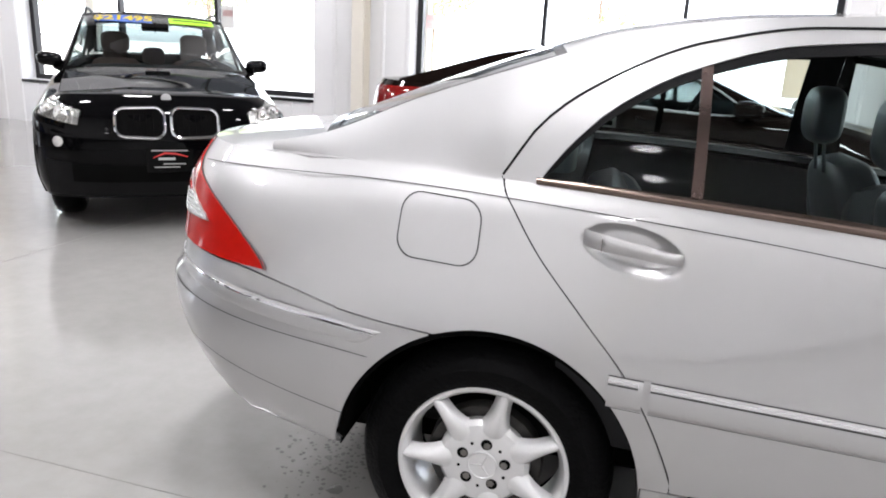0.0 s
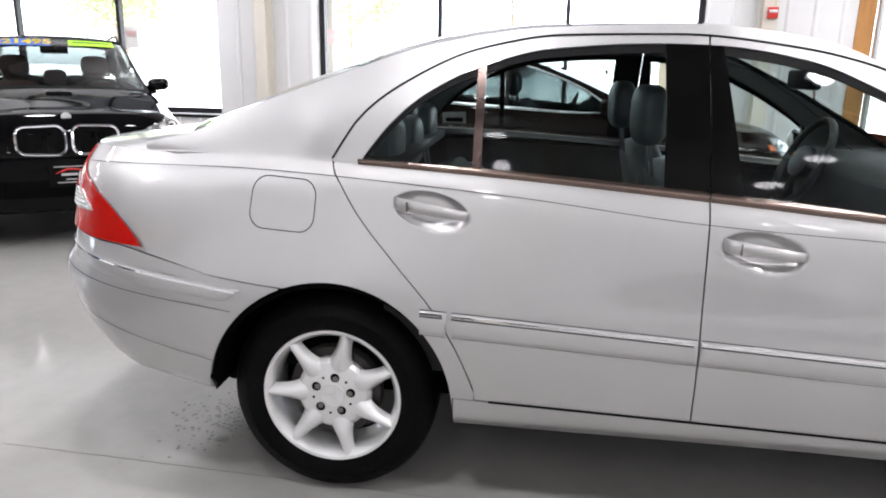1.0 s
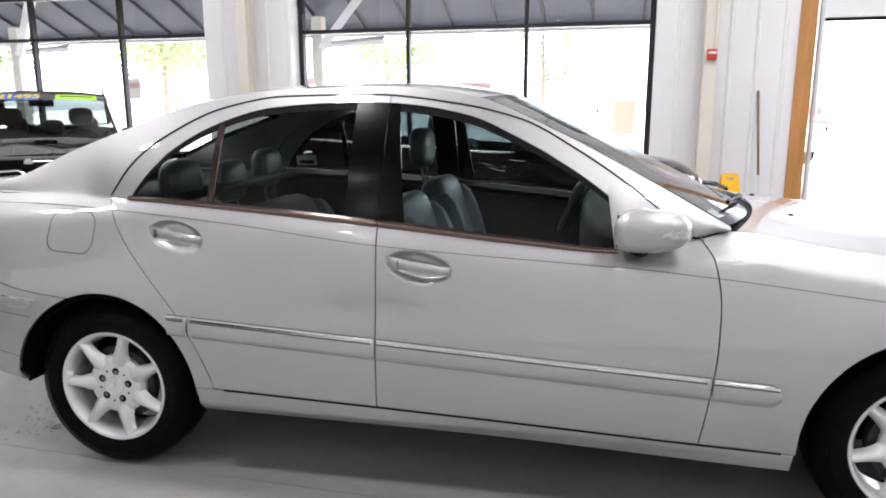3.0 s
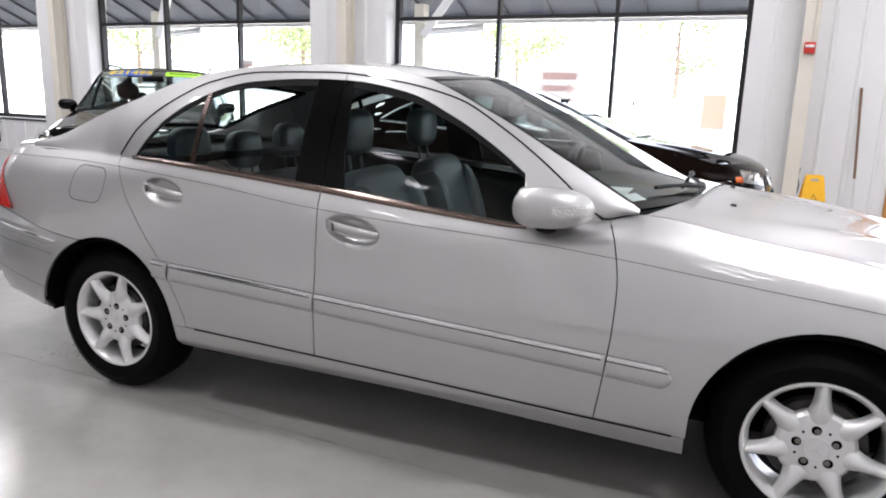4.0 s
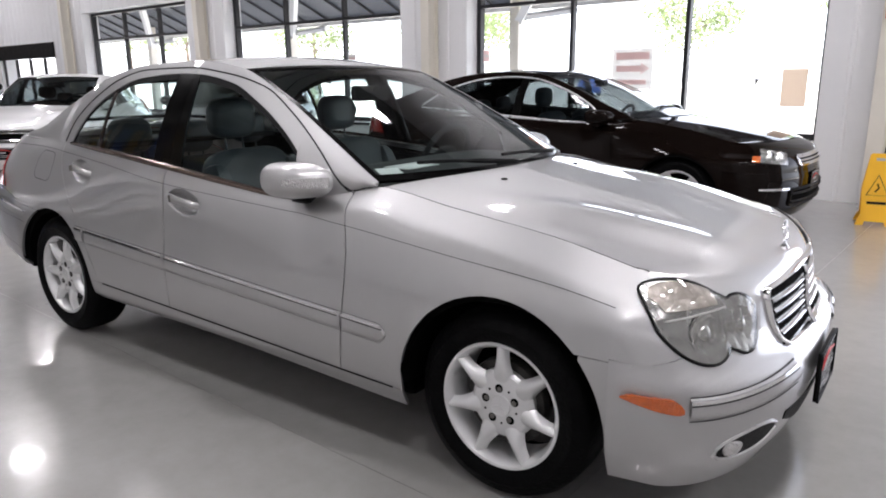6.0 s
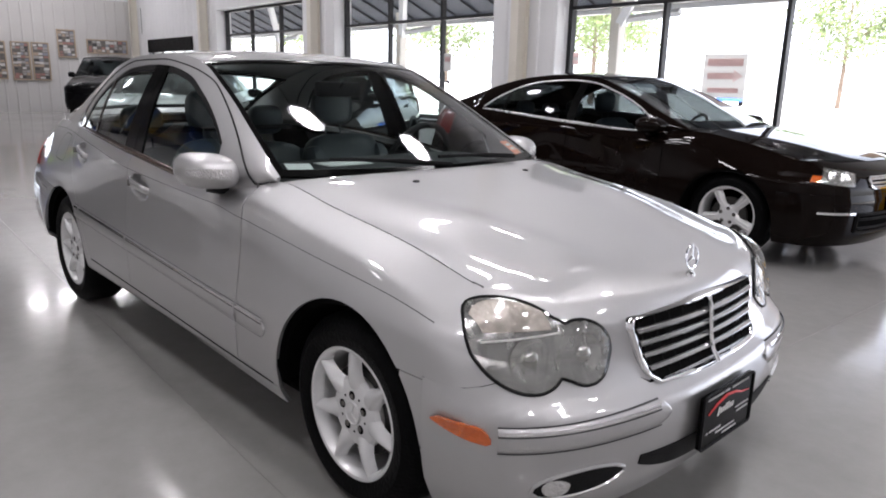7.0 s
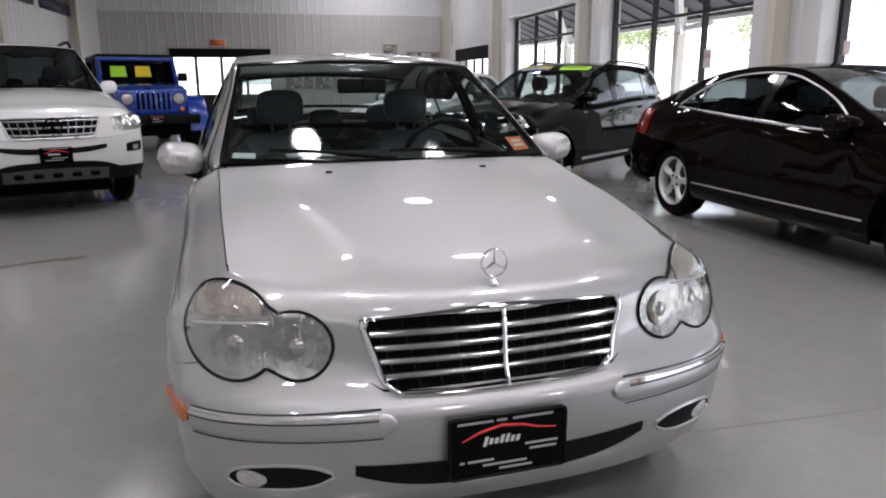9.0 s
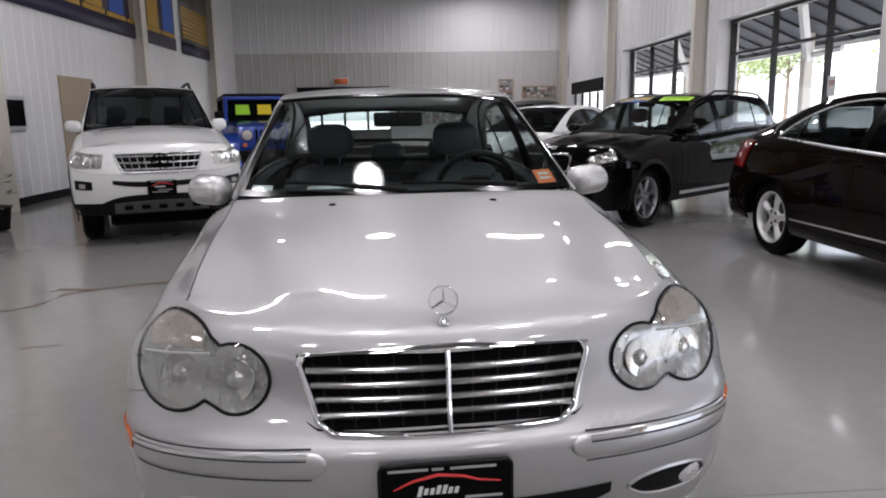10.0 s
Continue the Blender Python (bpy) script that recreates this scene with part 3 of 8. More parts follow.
    def cab(self, x, g):
        """The cabin's side: g 0 at the belt, 1 at the roof rail."""
        y0, z0, y1, z1 = self.ws(x), self.zs(x), self.yr(x), self.zr(x)
        b = self.k.get("bulge", 0.02) * math.sin(math.pi * min(1, max(0, g)))
        y, z = y0 + (y1 - y0) * g + b, z0 + (z1 - z0) * g
        xc = self.k["c_top"]
        if x < xc and 0 < g < 1:
            # the rear pillar flows out of the shoulder
            q = min(1.0, (xc - x) / 0.16)
            q = q * q * (3 - 2 * q)
            dw, dz = self.dw(x), self.dz(x)
            h = 0.75 * math.hypot(y1 - y0, z1 - z0) / math.hypot(dw, dz)
            ty, tz = -dw * h - (y1 - y0), dz * h - (z1 - z0)
            k = g * (1 - g) ** 2 * q
            y, z = y + ty * k - b * q * 0.7, z + tz * k
        return (x, y, z)

    def g_at(self, x, z):
        z0, z1 = self.zs(x), self.zr(x)
        return min(1.0, max(0.0, (z - z0) / max(1e-3, z1 - z0)))

    def roof(self, x, f):
        u = abs(f)
        return (x, f * self.yr(x), self.zr(x) + (self.zt(x) - self.zr(x)) * (1 - u ** 2.3))


def arch_z(hubs, r, x):
    """Height of the wheel arch's edge at x, or None."""
    for hx, hz in hubs:
        d = abs(x - hx)
        if d < r:
            return hz + math.sqrt(r * r - d * d)
    return None


def stations(a, b, hubs, r, step=0.06, extra=()):
    xs = set(lin(a, b, max(2, int((b - a) / step) + 1))) | {e for e in extra if a <= e <= b}
    for hx, _ in hubs:
        for k in range(0, 25):
            x = hx - r * math.cos(math.pi * k / 24)
            if a < x < b:
                xs.add(x)
        for e in (hx - r - 0.0008, hx + r + 0.0008):
            if a < e < b:
                xs.add(e)
    xs = sorted(xs)
    keep = [xs[0]]
    for x in xs[1:]:
        if x - keep[-1] > 0.0006:
            keep.append(x)
    return keep


def wheel_at(car, x, y, side, r, rim, style, mats, turn=0.0, width=0.21):
    """A wheel under a car: barrel with disc > tyre, rim, spokes, cap and bolts. side +1: the car's left."""
    hub = part("wheel", lathe_bm([(0.06, -0.02), (0.14, -0.02), (0.145, -0.03), (0.145, -0.05), (0.06, -0.06), (0.05, -0.09)], 24), M["disc"], car,
               "wheel with a grey brake disc")
    s = Matrix.Rotation(0 if side > 0 else math.pi, 4, "Z")
    hub.matrix_local = Matrix.Translation((x, y * side, r)) @ s @ Matrix.Rotation(turn, 4, "Y")
    h = width / 2
    tp = [(rim - 0.012, -h + 0.01), (rim + 0.004, -h), (r - 0.055, -h - 0.008), (r - 0.018, -h + 0.012), (r - 0.004, -h + 0.035),
          (r, -h + 0.07), (r, h - 0.07), (r - 0.004, h - 0.035), (r - 0.018, h - 0.012), (r - 0.055, h + 0.008), (rim + 0.012, h + 0.002),
          (rim + 0.002, h - 0.004), (rim - 0.012, h - 0.012)]
    tp = [(a, b - h + 0.03) for a, b in tp]
    bm = lathe_bm(tp, 56)
    part("tyre", bm, M["rubber"], hub, "black rubber tyre")
    ry = 0.026
    part("rim", lathe_bm([(rim, -0.15), (rim - 0.022, -0.13), (rim - 0.03, -0.04), (rim - 0.024, ry - 0.02), (rim - 0.012, ry - 0.002), (rim - 0.003, ry), (rim + 0.003, ry - 0.006),
                          (rim + 0.001, -0.02)], 56), mats, hub, "silver alloy rim")
    n = style[0]
    for k in range(n):
        a = 2 * math.pi * (k + 0.5) / n + style[5]
        bm = bmesh.new()
        rows = []
        for i in range(11):
            t = i / 10
            rad = 0.035 + (rim - 0.012 - 0.035) * t
            hw = style[1] + (style[2] - style[1]) * t ** 0.8
            if i == 10:
                hw *= 0.72
            if style[3] and t > 0.25:
                hw = style[1] * 0.55 + (style[2] - style[1] * 0.55) * t
            if style[4]:
                rad = 0.07 + (rim - 0.014 - 0.07) * t
                hw = 0.0185 + 0.036 * max(0.0, 1 - t * 1.15) ** 1.9 + 0.003 * t
                if i == 10:
                    hw *= 0.7
            dome = -0.004 + 0.018 * math.sin(math.pi * min(1, 0.25 + 0.75 * t)) * (1 if style[4] else 0.3) + 0.012 * t
            if style[4]:
                dome = 0.009 + 0.020 * math.sin(math.pi * 0.5 * min(1, t * 1.6)) * (1 - 0.35 * t)
            row = []
            for j in range(9):
                q = j / 8 * 2 - 1
                yy = dome - 0.030 * abs(q) ** 2.4 - (0.012 if style[3] and abs(q) < 0.2 and t > 0.3 else 0)
                p = Vector((rad, yy, q * hw))
                row.append(bm.verts.new(Matrix.Rotation(a, 3, "Y") @ p))
            rows.append(row)
        for p, q in zip(rows, rows[1:]):
            for j in range(8):
                bm.faces.new((p[j], q[j], q[j + 1], p[j + 1]))
        bm.normal_update()
        if sum(f.normal.y for f in bm.faces) < 0:
            bmesh.ops.reverse_faces(bm, faces=bm.faces)
        part("spoke", bm, mats, hub, sharp=60)
    hp = 0.012 if style[4] else 0.006
    part("hub_plate", lathe_bm([(0.116, -0.03), (0.113, -0.006), (0.102, 0.006), (0.08, 0.011), (0.04, hp), (0.0, hp)] if style[4] else [(0.078, -0.035), (0.076, -0.008), (0.066, 0.002), (0.04, hp), (0.0, hp)], 42), mats, hub)
    part("centre_cap", lathe_bm([(0.037, hp - 0.006), (0.037, hp + 0.004), (0.035, hp + 0.0055), (0.033, hp + 0.003), (0.0, hp + 0.003)], 28), mats, hub, "round centre cap")
    for k in range(5):
        a = 2 * math.pi * k / 5 + style[5]
        mm = Matrix.Rotation(a, 4, "Y") @ Matrix.Translation((0.056, hp, 0))
        # holes are flat near-black discs, their inner shade put into the colour
        part("bolt_hole", lathe_bm([(0.0142, -0.004), (0.0142, 0.0006), (0.0, 0.0007)], 14, m=mm), M["dark"], hub)
        part("bolt", lathe_bm([(0.0092, 0.0), (0.0092, 0.0025), (0.0, 0.003)], 6, m=mm @ Matrix.Translation((-0.003, 0, 0.002))), M["steel"], hub)
        if style[4]:
            m2 = Matrix.Rotation(a + math.pi / 5, 4, "Y") @ Matrix.Translation((0.060, hp, 0))
            part("pin_hole", lathe_bm([(0.0042, -0.004), (0.0042, 0.0006), (0.0, 0.0007)], 8, m=m2), M["dark"], hub)
    if style[4]:
        bm = bmesh.new()
        for q in (90, 210, 330):
            c = Vector((0.030 * math.cos(radians(q)), hp + 0.0035, 0.030 * math.sin(radians(q))))
            tube_bm([(0, hp + 0.0045, 0), c], [0.004, 0.0012], 5, bm=bm)
        part("cap_star", bm, mats, hub)
    return hub


def seat_bm(x, y, lean=14, w=0.25, back=0.62, head=True):
    """Cushion, backrest and headrest of one car seat."""
    bm = blob_bm(0.27, w, 0.09, (x + 0.22, y, 0.42), 4)
    m = Matrix.Rotation(radians(-lean), 3, "Y").to_4x4()
    blob_bm(0.075, w, back / 2, (x - 0.07, y, 0.45 + back / 2), 4.5, bm=bm, m=m)
    for s in (-1, 1):
        blob_bm(0.10, 0.055, back / 2.3, (x - 0.04, y + s * (w - 0.03), 0.43 + back / 2), 3, 12, 8, bm=bm, m=m)
    return bm


def headrest_bm(x, y, z, w=0.13):
    bm = blob_bm(0.05, w, 0.095, (x, y, z), 3.2)
    for s in (-1, 1):
        tube_bm([(x + 0.02, y + s * 0.05, z - 0.19), (x, y + s * 0.05, z - 0.05)], 0.006, 6, bm=bm)
    return bm


def interior(car, k, leather):
    """Seats, dashboard, steering wheel and linings seen through the glass."""
    c = k["cabin"]           # front seat x, rear seat x, half width, seat back height, floor
    lx, rx, hw, zb = c
    for s in (-1, 1):
        st = part("front_seat", seat_bm(lx, 0.36 * s * hw / 0.7, 16, 0.245, zb), leather, car, "leather front seat")
        part("headrest", headrest_bm(lx - 0.22, 0.36 * s * hw / 0.7, 0.45 + zb + 0.13), leather, st)
    bm = seat_bm(rx, 0.0, 22, hw * 0.86, zb - 0.1)
    st = part("rear_bench", bm, leather, car, "leather rear bench")
    for s in (-1, 0, 1):
        part("headrest", headrest_bm(rx - 0.27, 0.40 * s * hw / 0.7, 0.45 + zb + (0.02 if s else -0.01), 0.12), leather, st)
    dx = k["dash"]
    bm = blob_bm(0.27, hw * 0.98, 0.15, (dx, 0, k["dash_z"] - 0.13), 4.5)
    part("dashboard", bm, M["dash"], car, "dark dashboard")
    sy = 0.36 * hw / 0.7
    wa = k.get("wheel_at", (dx - 0.36, k["dash_z"] - 0.10))
    m = Matrix.Translation((wa[0], sy, wa[1])) @ Matrix.Rotation(radians(-66), 4, "Y")
    ring = [m @ Vector((0.185 * math.cos(2 * math.pi * i / 28), 0.185 * math.sin(2 * math.pi * i / 28), 0)) for i in range(28)]
    bm = tube_bm(ring, 0.015, 8, True)
    blob_bm(0.07, 0.09, 0.03, m.translation, 2.6, 14, 8, bm=bm, m=m.to_3x3().to_4x4())
    for a in (0, 180, 90):
        tube_bm([m.translation, m @ Vector((0.18 * math.cos(radians(a + 90)), 0.18 * math.sin(radians(a + 90)), 0))], 0.013, 6, bm=bm)
    part("steering_wheel", bm, M["dash"], car, "dark steering wheel")
    mx = k["mirror_in"]
    bm = box_bm(mx[0] - 0.02, -0.12, mx[1] - 0.035, mx[0] + 0.02, 0.12, mx[1] + 0.035, 0.012)
    tube_bm([(mx[0], 0, mx[1]), (mx[0] + 0.05, 0, mx[1] + 0.035)], 0.008, 6, bm=bm)
    part("inside_mirror", bm, M["black"], car, "black rear-view mirror")


def dense(xs, hx, fine):
    """Stations with close spacing round a door handle."""
    if not fine:
        return xs
    near = lin(hx - 0.115, hx + 0.115, 47)
    xs = sorted([x for x in xs if abs(x - hx) > 0.119] + near)
    return xs


def cupped(S, k, x, v):
    """The door skin with the oval hollows behind the handles."""
    p = S.side(x, v)
    if not k.get("fine"):
        return p
    for hx, hz in k["handles"]:
        dx = x - hx
        if abs(dx) < 0.12:
            r = math.hypot(dx / 0.108, (p[2] - hz + 0.004 - dx * k["handle_tilt"]) / 0.050)
            if r < 1:
                t = min(1.0, (1 - r) / 0.42)
                return (p[0], p[1] - 0.027 * (1 - (1 - t) ** 2.2), p[2])
    return p


def make_car(name, at, heading, k, paint, label, leather, group="cars in the showroom"):
    """A whole car from its shape keys, with panels, glass, lamps, wheels and cabin as parts."""
    S = Shape(k)
    car = thing(name, Matrix.Translation(at) @ Matrix.Rotation(radians(heading), 4, "Z"), label, "car", group)
    wb, R = k["wb"], k["R"]
    hubs, ar = [(0.0, R), (wb, R)], k["arch"]
    gap = 0.002 if k.get("fine") else 0.003
    zsill = k["sill"]                 # height of the door bottoms along x
    cx = k["c_gap"]                   # x of the rear door's rear edge by height
    zs_c = lin(0.2, 1.2, 60)
    xs_c = [cx(z) for z in zs_c]
    bx, ax = k["b_gap"], k["a_gap"]
    clad = k.get("clad")

    def zgap(x):
        """Height of the rear door's rear edge over x: the quarter panel lies below and behind it."""
        p, q = 0.2, 1.2
        for _ in range(24):
            c = (p + q) / 2
            p, q = (c, q) if cx(c) > x else (p, c)
        return (p + q) / 2

    edge_x = sorted({round(cx(z), 4) for z in lin(zsill(0.4), 1.0, 40)})

    belt = lambda x: 1.0
    va = S.v_at
    low = lambda x: max(zsill(x), (arch_z(hubs, ar, x) or 0))
    for s, hand in ((-1, "right"), (1, "left")):
        # quarter panel: from the tail's wrap to the rear door
        x_end = cx(zsill(0.4) + 0.02)
        x_top = cx(1.0)
        qlo = lambda x: va(x, max(arch_z(hubs, ar, x) or zsill(x), k["rb_cut"](x) if x < 0 else 0))
        cgx = k["c_top"]
        def pillar(x, w):
            if w <= 26 / 40:
                v0 = qlo(x)
                return S.side(x, v0 + (1 - v0) * w * 40 / 26)
            return S.cab(x, (w - 26 / 40) * 40 / 14)
        bm = patch_bm(pillar, stations(S.xb, cgx, hubs, ar, 0.0125), 0.0, 1.0, 40, s, skip="both")
        patch_bm(S.side, stations(cgx, x_top - 2 * gap, hubs, ar, 0.02), qlo, 1.0, 26, s, bm=bm, skip="both")
        patch_bm(S.side, stations(x_top - 2 * gap, x_end - gap, hubs, ar, 0.03, edge_x), qlo,
                 lambda x: min(1.0, va(x, zgap(x + gap))) if x > x_top - gap else 1.0, 26, s, bm=bm, skip="first")
        bmesh.ops.remove_doubles(bm, verts=bm.verts, dist=1e-4)
        part("quarter_panel", bm, paint, car, "", sharp=50)
        # doors
        xs = [x for x in stations(x_top + gap, bx - gap, [], ar, 0.035, edge_x)]
        dlo = lambda x: va(x, max(zsill(x) + gap, zgap(x - gap) if x < x_end else 0))
        fine = k.get("fine")
        bm = patch_bm(lambda x, v: cupped(S, k, x, v), dense(xs, k["handles"][0][0], fine), dlo, 1.0, 130 if fine else 30, s)
        rd = part("rear_door", bm, paint, car, "", sharp=50)
        vz = lambda v: S.sec(ax(0.6))[1](v)
        nd = 130 if fine else 30
        bm = patch_bm(lambda x, v: cupped(S, k, x, v), dense(stations(bx + gap, ax(0.6) - 0.05, [], ar, 0.035), k["handles"][1][0], fine), lambda x: va(x, zsill(x) + gap), 1.0, nd, s, skip="last")
        strip = lambda u, v: S.side(u * (ax(vz(v)) - gap) + (1 - u) * (ax(0.6) - 0.05), v)
        patch_bm(strip, lin(0, 1, 5), va(ax(0.6) - 0.05, zsill(ax(0.6) - 0.05) + gap), 1.0, nd, s, bm=bm, skip="first")
        bmesh.ops.remove_doubles(bm, verts=bm.verts, dist=1e-4)
        fd = part("front_door", bm, paint, car, "", sharp=50)
        # fender
        strip2 = lambda u, v: S.side((1 - u) * (ax(vz(v)) + gap) + u * (ax(0.6) + 0.06), v)
        bm = patch_bm(strip2, lin(0, 1, 5), va(ax(0.6), zsill(ax(0.6))), 1.0, 30, s, skip="last")
        xs = stations(ax(0.6) + 0.06, S.xa, hubs, ar, 0.05)
        patch_bm(S.side, xs, lambda x: va(x, max(low(x), k["fb_cut"](x) if x > wb else 0)), 1.0, 30, s, bm=bm, skip="both")
        bmesh.ops.remove_doubles(bm, verts=bm.verts, dist=1e-4)
        part("fender", bm, paint, car, "", sharp=50)
        # sill
        xs = lin(ar + 0.004, wb - ar - 0.004, 40)
        sm = M["black"] if clad else paint
        part("sill", patch_bm(S.side, xs, 0.0, lambda x: va(x, zsill(x) - gap), 8, s), sm, car, "", sharp=50)
        if clad:
            for hx, hz in hubs:
                bm = bmesh.new()
                rows = []
                for i in range(25):
                    a = math.pi * (i / 24 * 1.16 - 0.08)
                    row = []
                    for rr, oo in ((ar - 0.01, 0.0), (ar - 0.012, 0.014), (ar + clad, 0.014), (ar + clad + 0.006, 0.0)):
                        x, z = hx - rr * math.cos(a), hz + rr * math.sin(a)
                        xx = min(max(x, S.xb), S.xa)
                        y = S.side(xx, va(xx, max(z, 0.25)))[1] + oo
                        row.append(bm.verts.new((x, y * s, z)))
                    rows.append(row)
                for p, q in zip(rows, rows[1:]):
                    for j in range(3):
                        bm.faces.new((p[j], q[j], q[j + 1], p[j + 1]))
                bmesh.ops.recalc_face_normals(bm, faces=bm.faces)
                part("arch_trim", bm, M["black"], car, "black plastic wheel-arch trim")
        # wheel housings
        for hx, hz in hubs:
            bm = bmesh.new()
            rows = []
            yo = S.side(hx, 0.5)[1] - 0.055
            for i in range(25):
                a = math.pi * (i / 24 * 1.02 - 0.01)
                x, z = hx - (ar + 0.003) * math.cos(a), hz + (ar + 0.003) * math.sin(a)
                xx = min(max(x, S.xb), S.xa)
                y0 = S.side(xx, va(xx, z))[1] - 0.006
                rows.append([bm.verts.new((x, y * s, z)) for y in (y0, min(yo, y0 - 0.01), yo - 0.1, 0.08)])
            for p, q in zip(rows, rows[1:]):
                for j in range(3):
                    bm.faces.new((p[j], q[j], q[j + 1], p[j + 1]))
            part("wheel_housing", bm, M["dark"], car)
        # cabin side: roof rail and pillars, door frames, glass
        wt, wx0, wx1, zf = k["win_top"], k["win_x"][0], k["win_x"][1], k["frame_top"]
        gt = lambda x: S.g_at(x, zf(x))
        gw = lambda x: S.g_at(x, wt(x))
        xr0, xr1 = k["rail_x"]
        cgx = k["c_top"]
        xs = lin(xr0, S.xb, 10)
        bm = patch_bm(S.cab, xs, 0.0, 1.0, 14, s, flange=0.01, skip="last")
        xs = lin(cgx, xr1, 46)
        patch_bm(S.cab, xs, lambda x: gt(x) + 0.006, 1.0, 6, s, bm=bm, flange=0.01)
        part("roof_rail", bm, paint, car, "", sharp=50)
        if k.get("fine"):
            pts = [S.cab(x, gt(x) + 0.003) for x in lin(cgx + 0.002, xr1 - 0.02, 70)]
            part("door_seal", tube_bm([(p[0], (p[1] + 0.0015) * s, p[2]) for p in pts], 0.0034, 5), M["black"], car, "black rubber door seal")
        g0 = 0.035
        bpx0, bpx1 = k["b_pillar"]
        fx0 = cgx + (0.002 if fine else 0.004)
        xs = sorted(set(lin(fx0, bx - 0.002, 26) + lin(fx0, wx0 + 0.05, 8)))
        bm = patch_bm(S.cab, xs, lambda x: max(gw(x), g0) if x > wx0 else 0.0, gt, 4, s, lift=0.001, flange=0.01)
        part("window_frame", bm, k.get("frame_mat", paint), rd, sharp=50)
        xs = sorted(set(lin(bx + 0.002, xr1 - 0.012, 40) + lin(wx1 - 0.02, xr1 - 0.012, 8)))
        bm = patch_bm(S.cab, xs, lambda x: max(gw(x), g0) if x < wx1 else 0.0, gt, 4, s, lift=0.001, flange=0.01)
        part("window_frame", bm, k.get("frame_mat", paint), fd, sharp=50)
        gl = k.get("glass", M["car_glass"])
        qx = k["q_bar"]
        tm = k.get("belt_mat", M["gloss_black"])
        part("quarter_bar", patch_bm(S.cab, lin(qx - 0.012, qx + 0.012, 2), g0, gw, 10, s, lift=-0.001, flange=0.006), M["bronze"] if fine else M["gloss_black"], rd)
        ww = part("side_window", patch_bm(S.cab, lin(wx0, bpx0, 26), g0 * 0.9, lambda x: max(gw(x), g0) + 0.005, 10, s, lift=-0.006, flange=0), gl, rd, "tinted door glass")
        ww2 = part("side_window", patch_bm(S.cab, lin(bpx1, wx1, 26), g0 * 0.9, lambda x: max(gw(x), g0) + 0.005, 10, s, lift=-0.006, flange=0), gl, fd, "tinted door glass")
        part("b_pillar", patch_bm(S.cab, lin(bpx0, bx - 0.0015, 4), g0, lambda x: gw(x) + 0.004, 10, s, lift=-0.001, flange=0.01), M["gloss_black"], rd, "gloss black pillar")
        slant = k.get("b_slant", 0.0)
        part("b_pillar", patch_bm(lambda u, g: S.cab(bx + 0.0015 + u * (bpx1 - bx + slant * (1 - g)), g), lin(0, 1, 5), g0, gw(bx) + 0.004, 10, s, lift=-0.001, flange=0.01), M["gloss_black"], fd, "gloss black pillar")
        if fine:
            for xa_, xb_, dpar in ((wx0 + 0.004, bpx0, rd), (bpx1, wx1, fd)):
                part("glass_seal", patch_bm(S.cab, lin(xa_, xb_, 30), lambda x: max(g0, gw(x) - 0.055), lambda x: max(g0 + 0.002, gw(x) + 0.006), 1, s, lift=-0.003, flange=0.004), M["black"], dpar, "black rubber glass seal")
            part("door_card", patch_bm(S.side, lin(0.15, 2.02, 24), lambda x: va(x, 0.40), 0.99, 10, s, lift=-0.085, flange=0), M["dash"], car, "dark door lining", sharp=180)
        part("belt_trim", bead_bm(S.cab, lin(wx0 - 0.008, bx - 0.002, 20), -0.012, g0 + 0.012, s, 0.010, 8, None, 0.6), tm, rd, k.get("belt_label", ""))
        part("belt_trim", bead_bm(S.cab, lin(bx + 0.002, wx1 + 0.012, 20), -0.012, g0 + 0.012, s, 0.010, 8, None, 0.6), tm, fd, k.get("belt_label", ""))
        if k.get("win_line"):
            pts = [S.cab(x, gw(x) + 0.02) for x in lin(wx0, wx1, 40)]
            pts = [(p[0], (p[1] + 0.004) * s, p[2]) for p in pts]
            part("window_chrome", tube_bm(pts, 0.008, 6), M["bright_trim"], car, "bright window surround")
        part("door_lining", patch_bm(S.cab, lin(wx0, wx1, 12), -0.05, 0.02, 2, s, lift=-0.03, flange=0.05), M["dash"], car)
        # near-black sheet added as jamb behind the panels; its colour shades their joints
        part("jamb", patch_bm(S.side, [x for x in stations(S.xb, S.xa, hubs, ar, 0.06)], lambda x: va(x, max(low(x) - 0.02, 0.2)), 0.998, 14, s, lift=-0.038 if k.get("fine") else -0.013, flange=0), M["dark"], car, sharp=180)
        # handles
        for dpar, (hx, hz) in ((rd, k["handles"][0]), (fd, k["handles"][1])):
            vh = va(hx, hz)
            y = S.side(hx, vh)[1]
            hm = k.get("handle_mat", paint)
            bm = bmesh.new()
            rows = []
            sl = k.get("handle_tilt", -0.07)
            for i in range(13):
                t = i / 12 * 2 - 1
                xx = hx + t * 0.105
                zz = hz + 0.105 * t * sl
                yy = S.side(xx, va(xx, zz))[1]
                rise = (0.018 if fine else 0.030) * (1 - abs(t) ** 6) - 0.002
                hh = (0.0155 + (0.008 * max(0.0, -t) ** 1.5 if fine else 0)) * (1 - 0.25 * abs(t) ** 3)
                rows.append([bm.verts.new((xx, (yy + rise + o) * s, zz + q)) for o, q in ((-0.012, -hh * 0.8), (0, -hh), (0.006, -hh * 0.3), (0.006, hh * 0.4), (0, hh), (-0.012, hh * 0.8))])
            for p, q in zip(rows, rows[1:]):
                for j in range(6):
                    bm.faces.new((p[j], q[j], q[(j + 1) % 6], p[(j + 1) % 6]))
            bm.faces.new(rows[0])
            bm.faces.new(rows[-1])
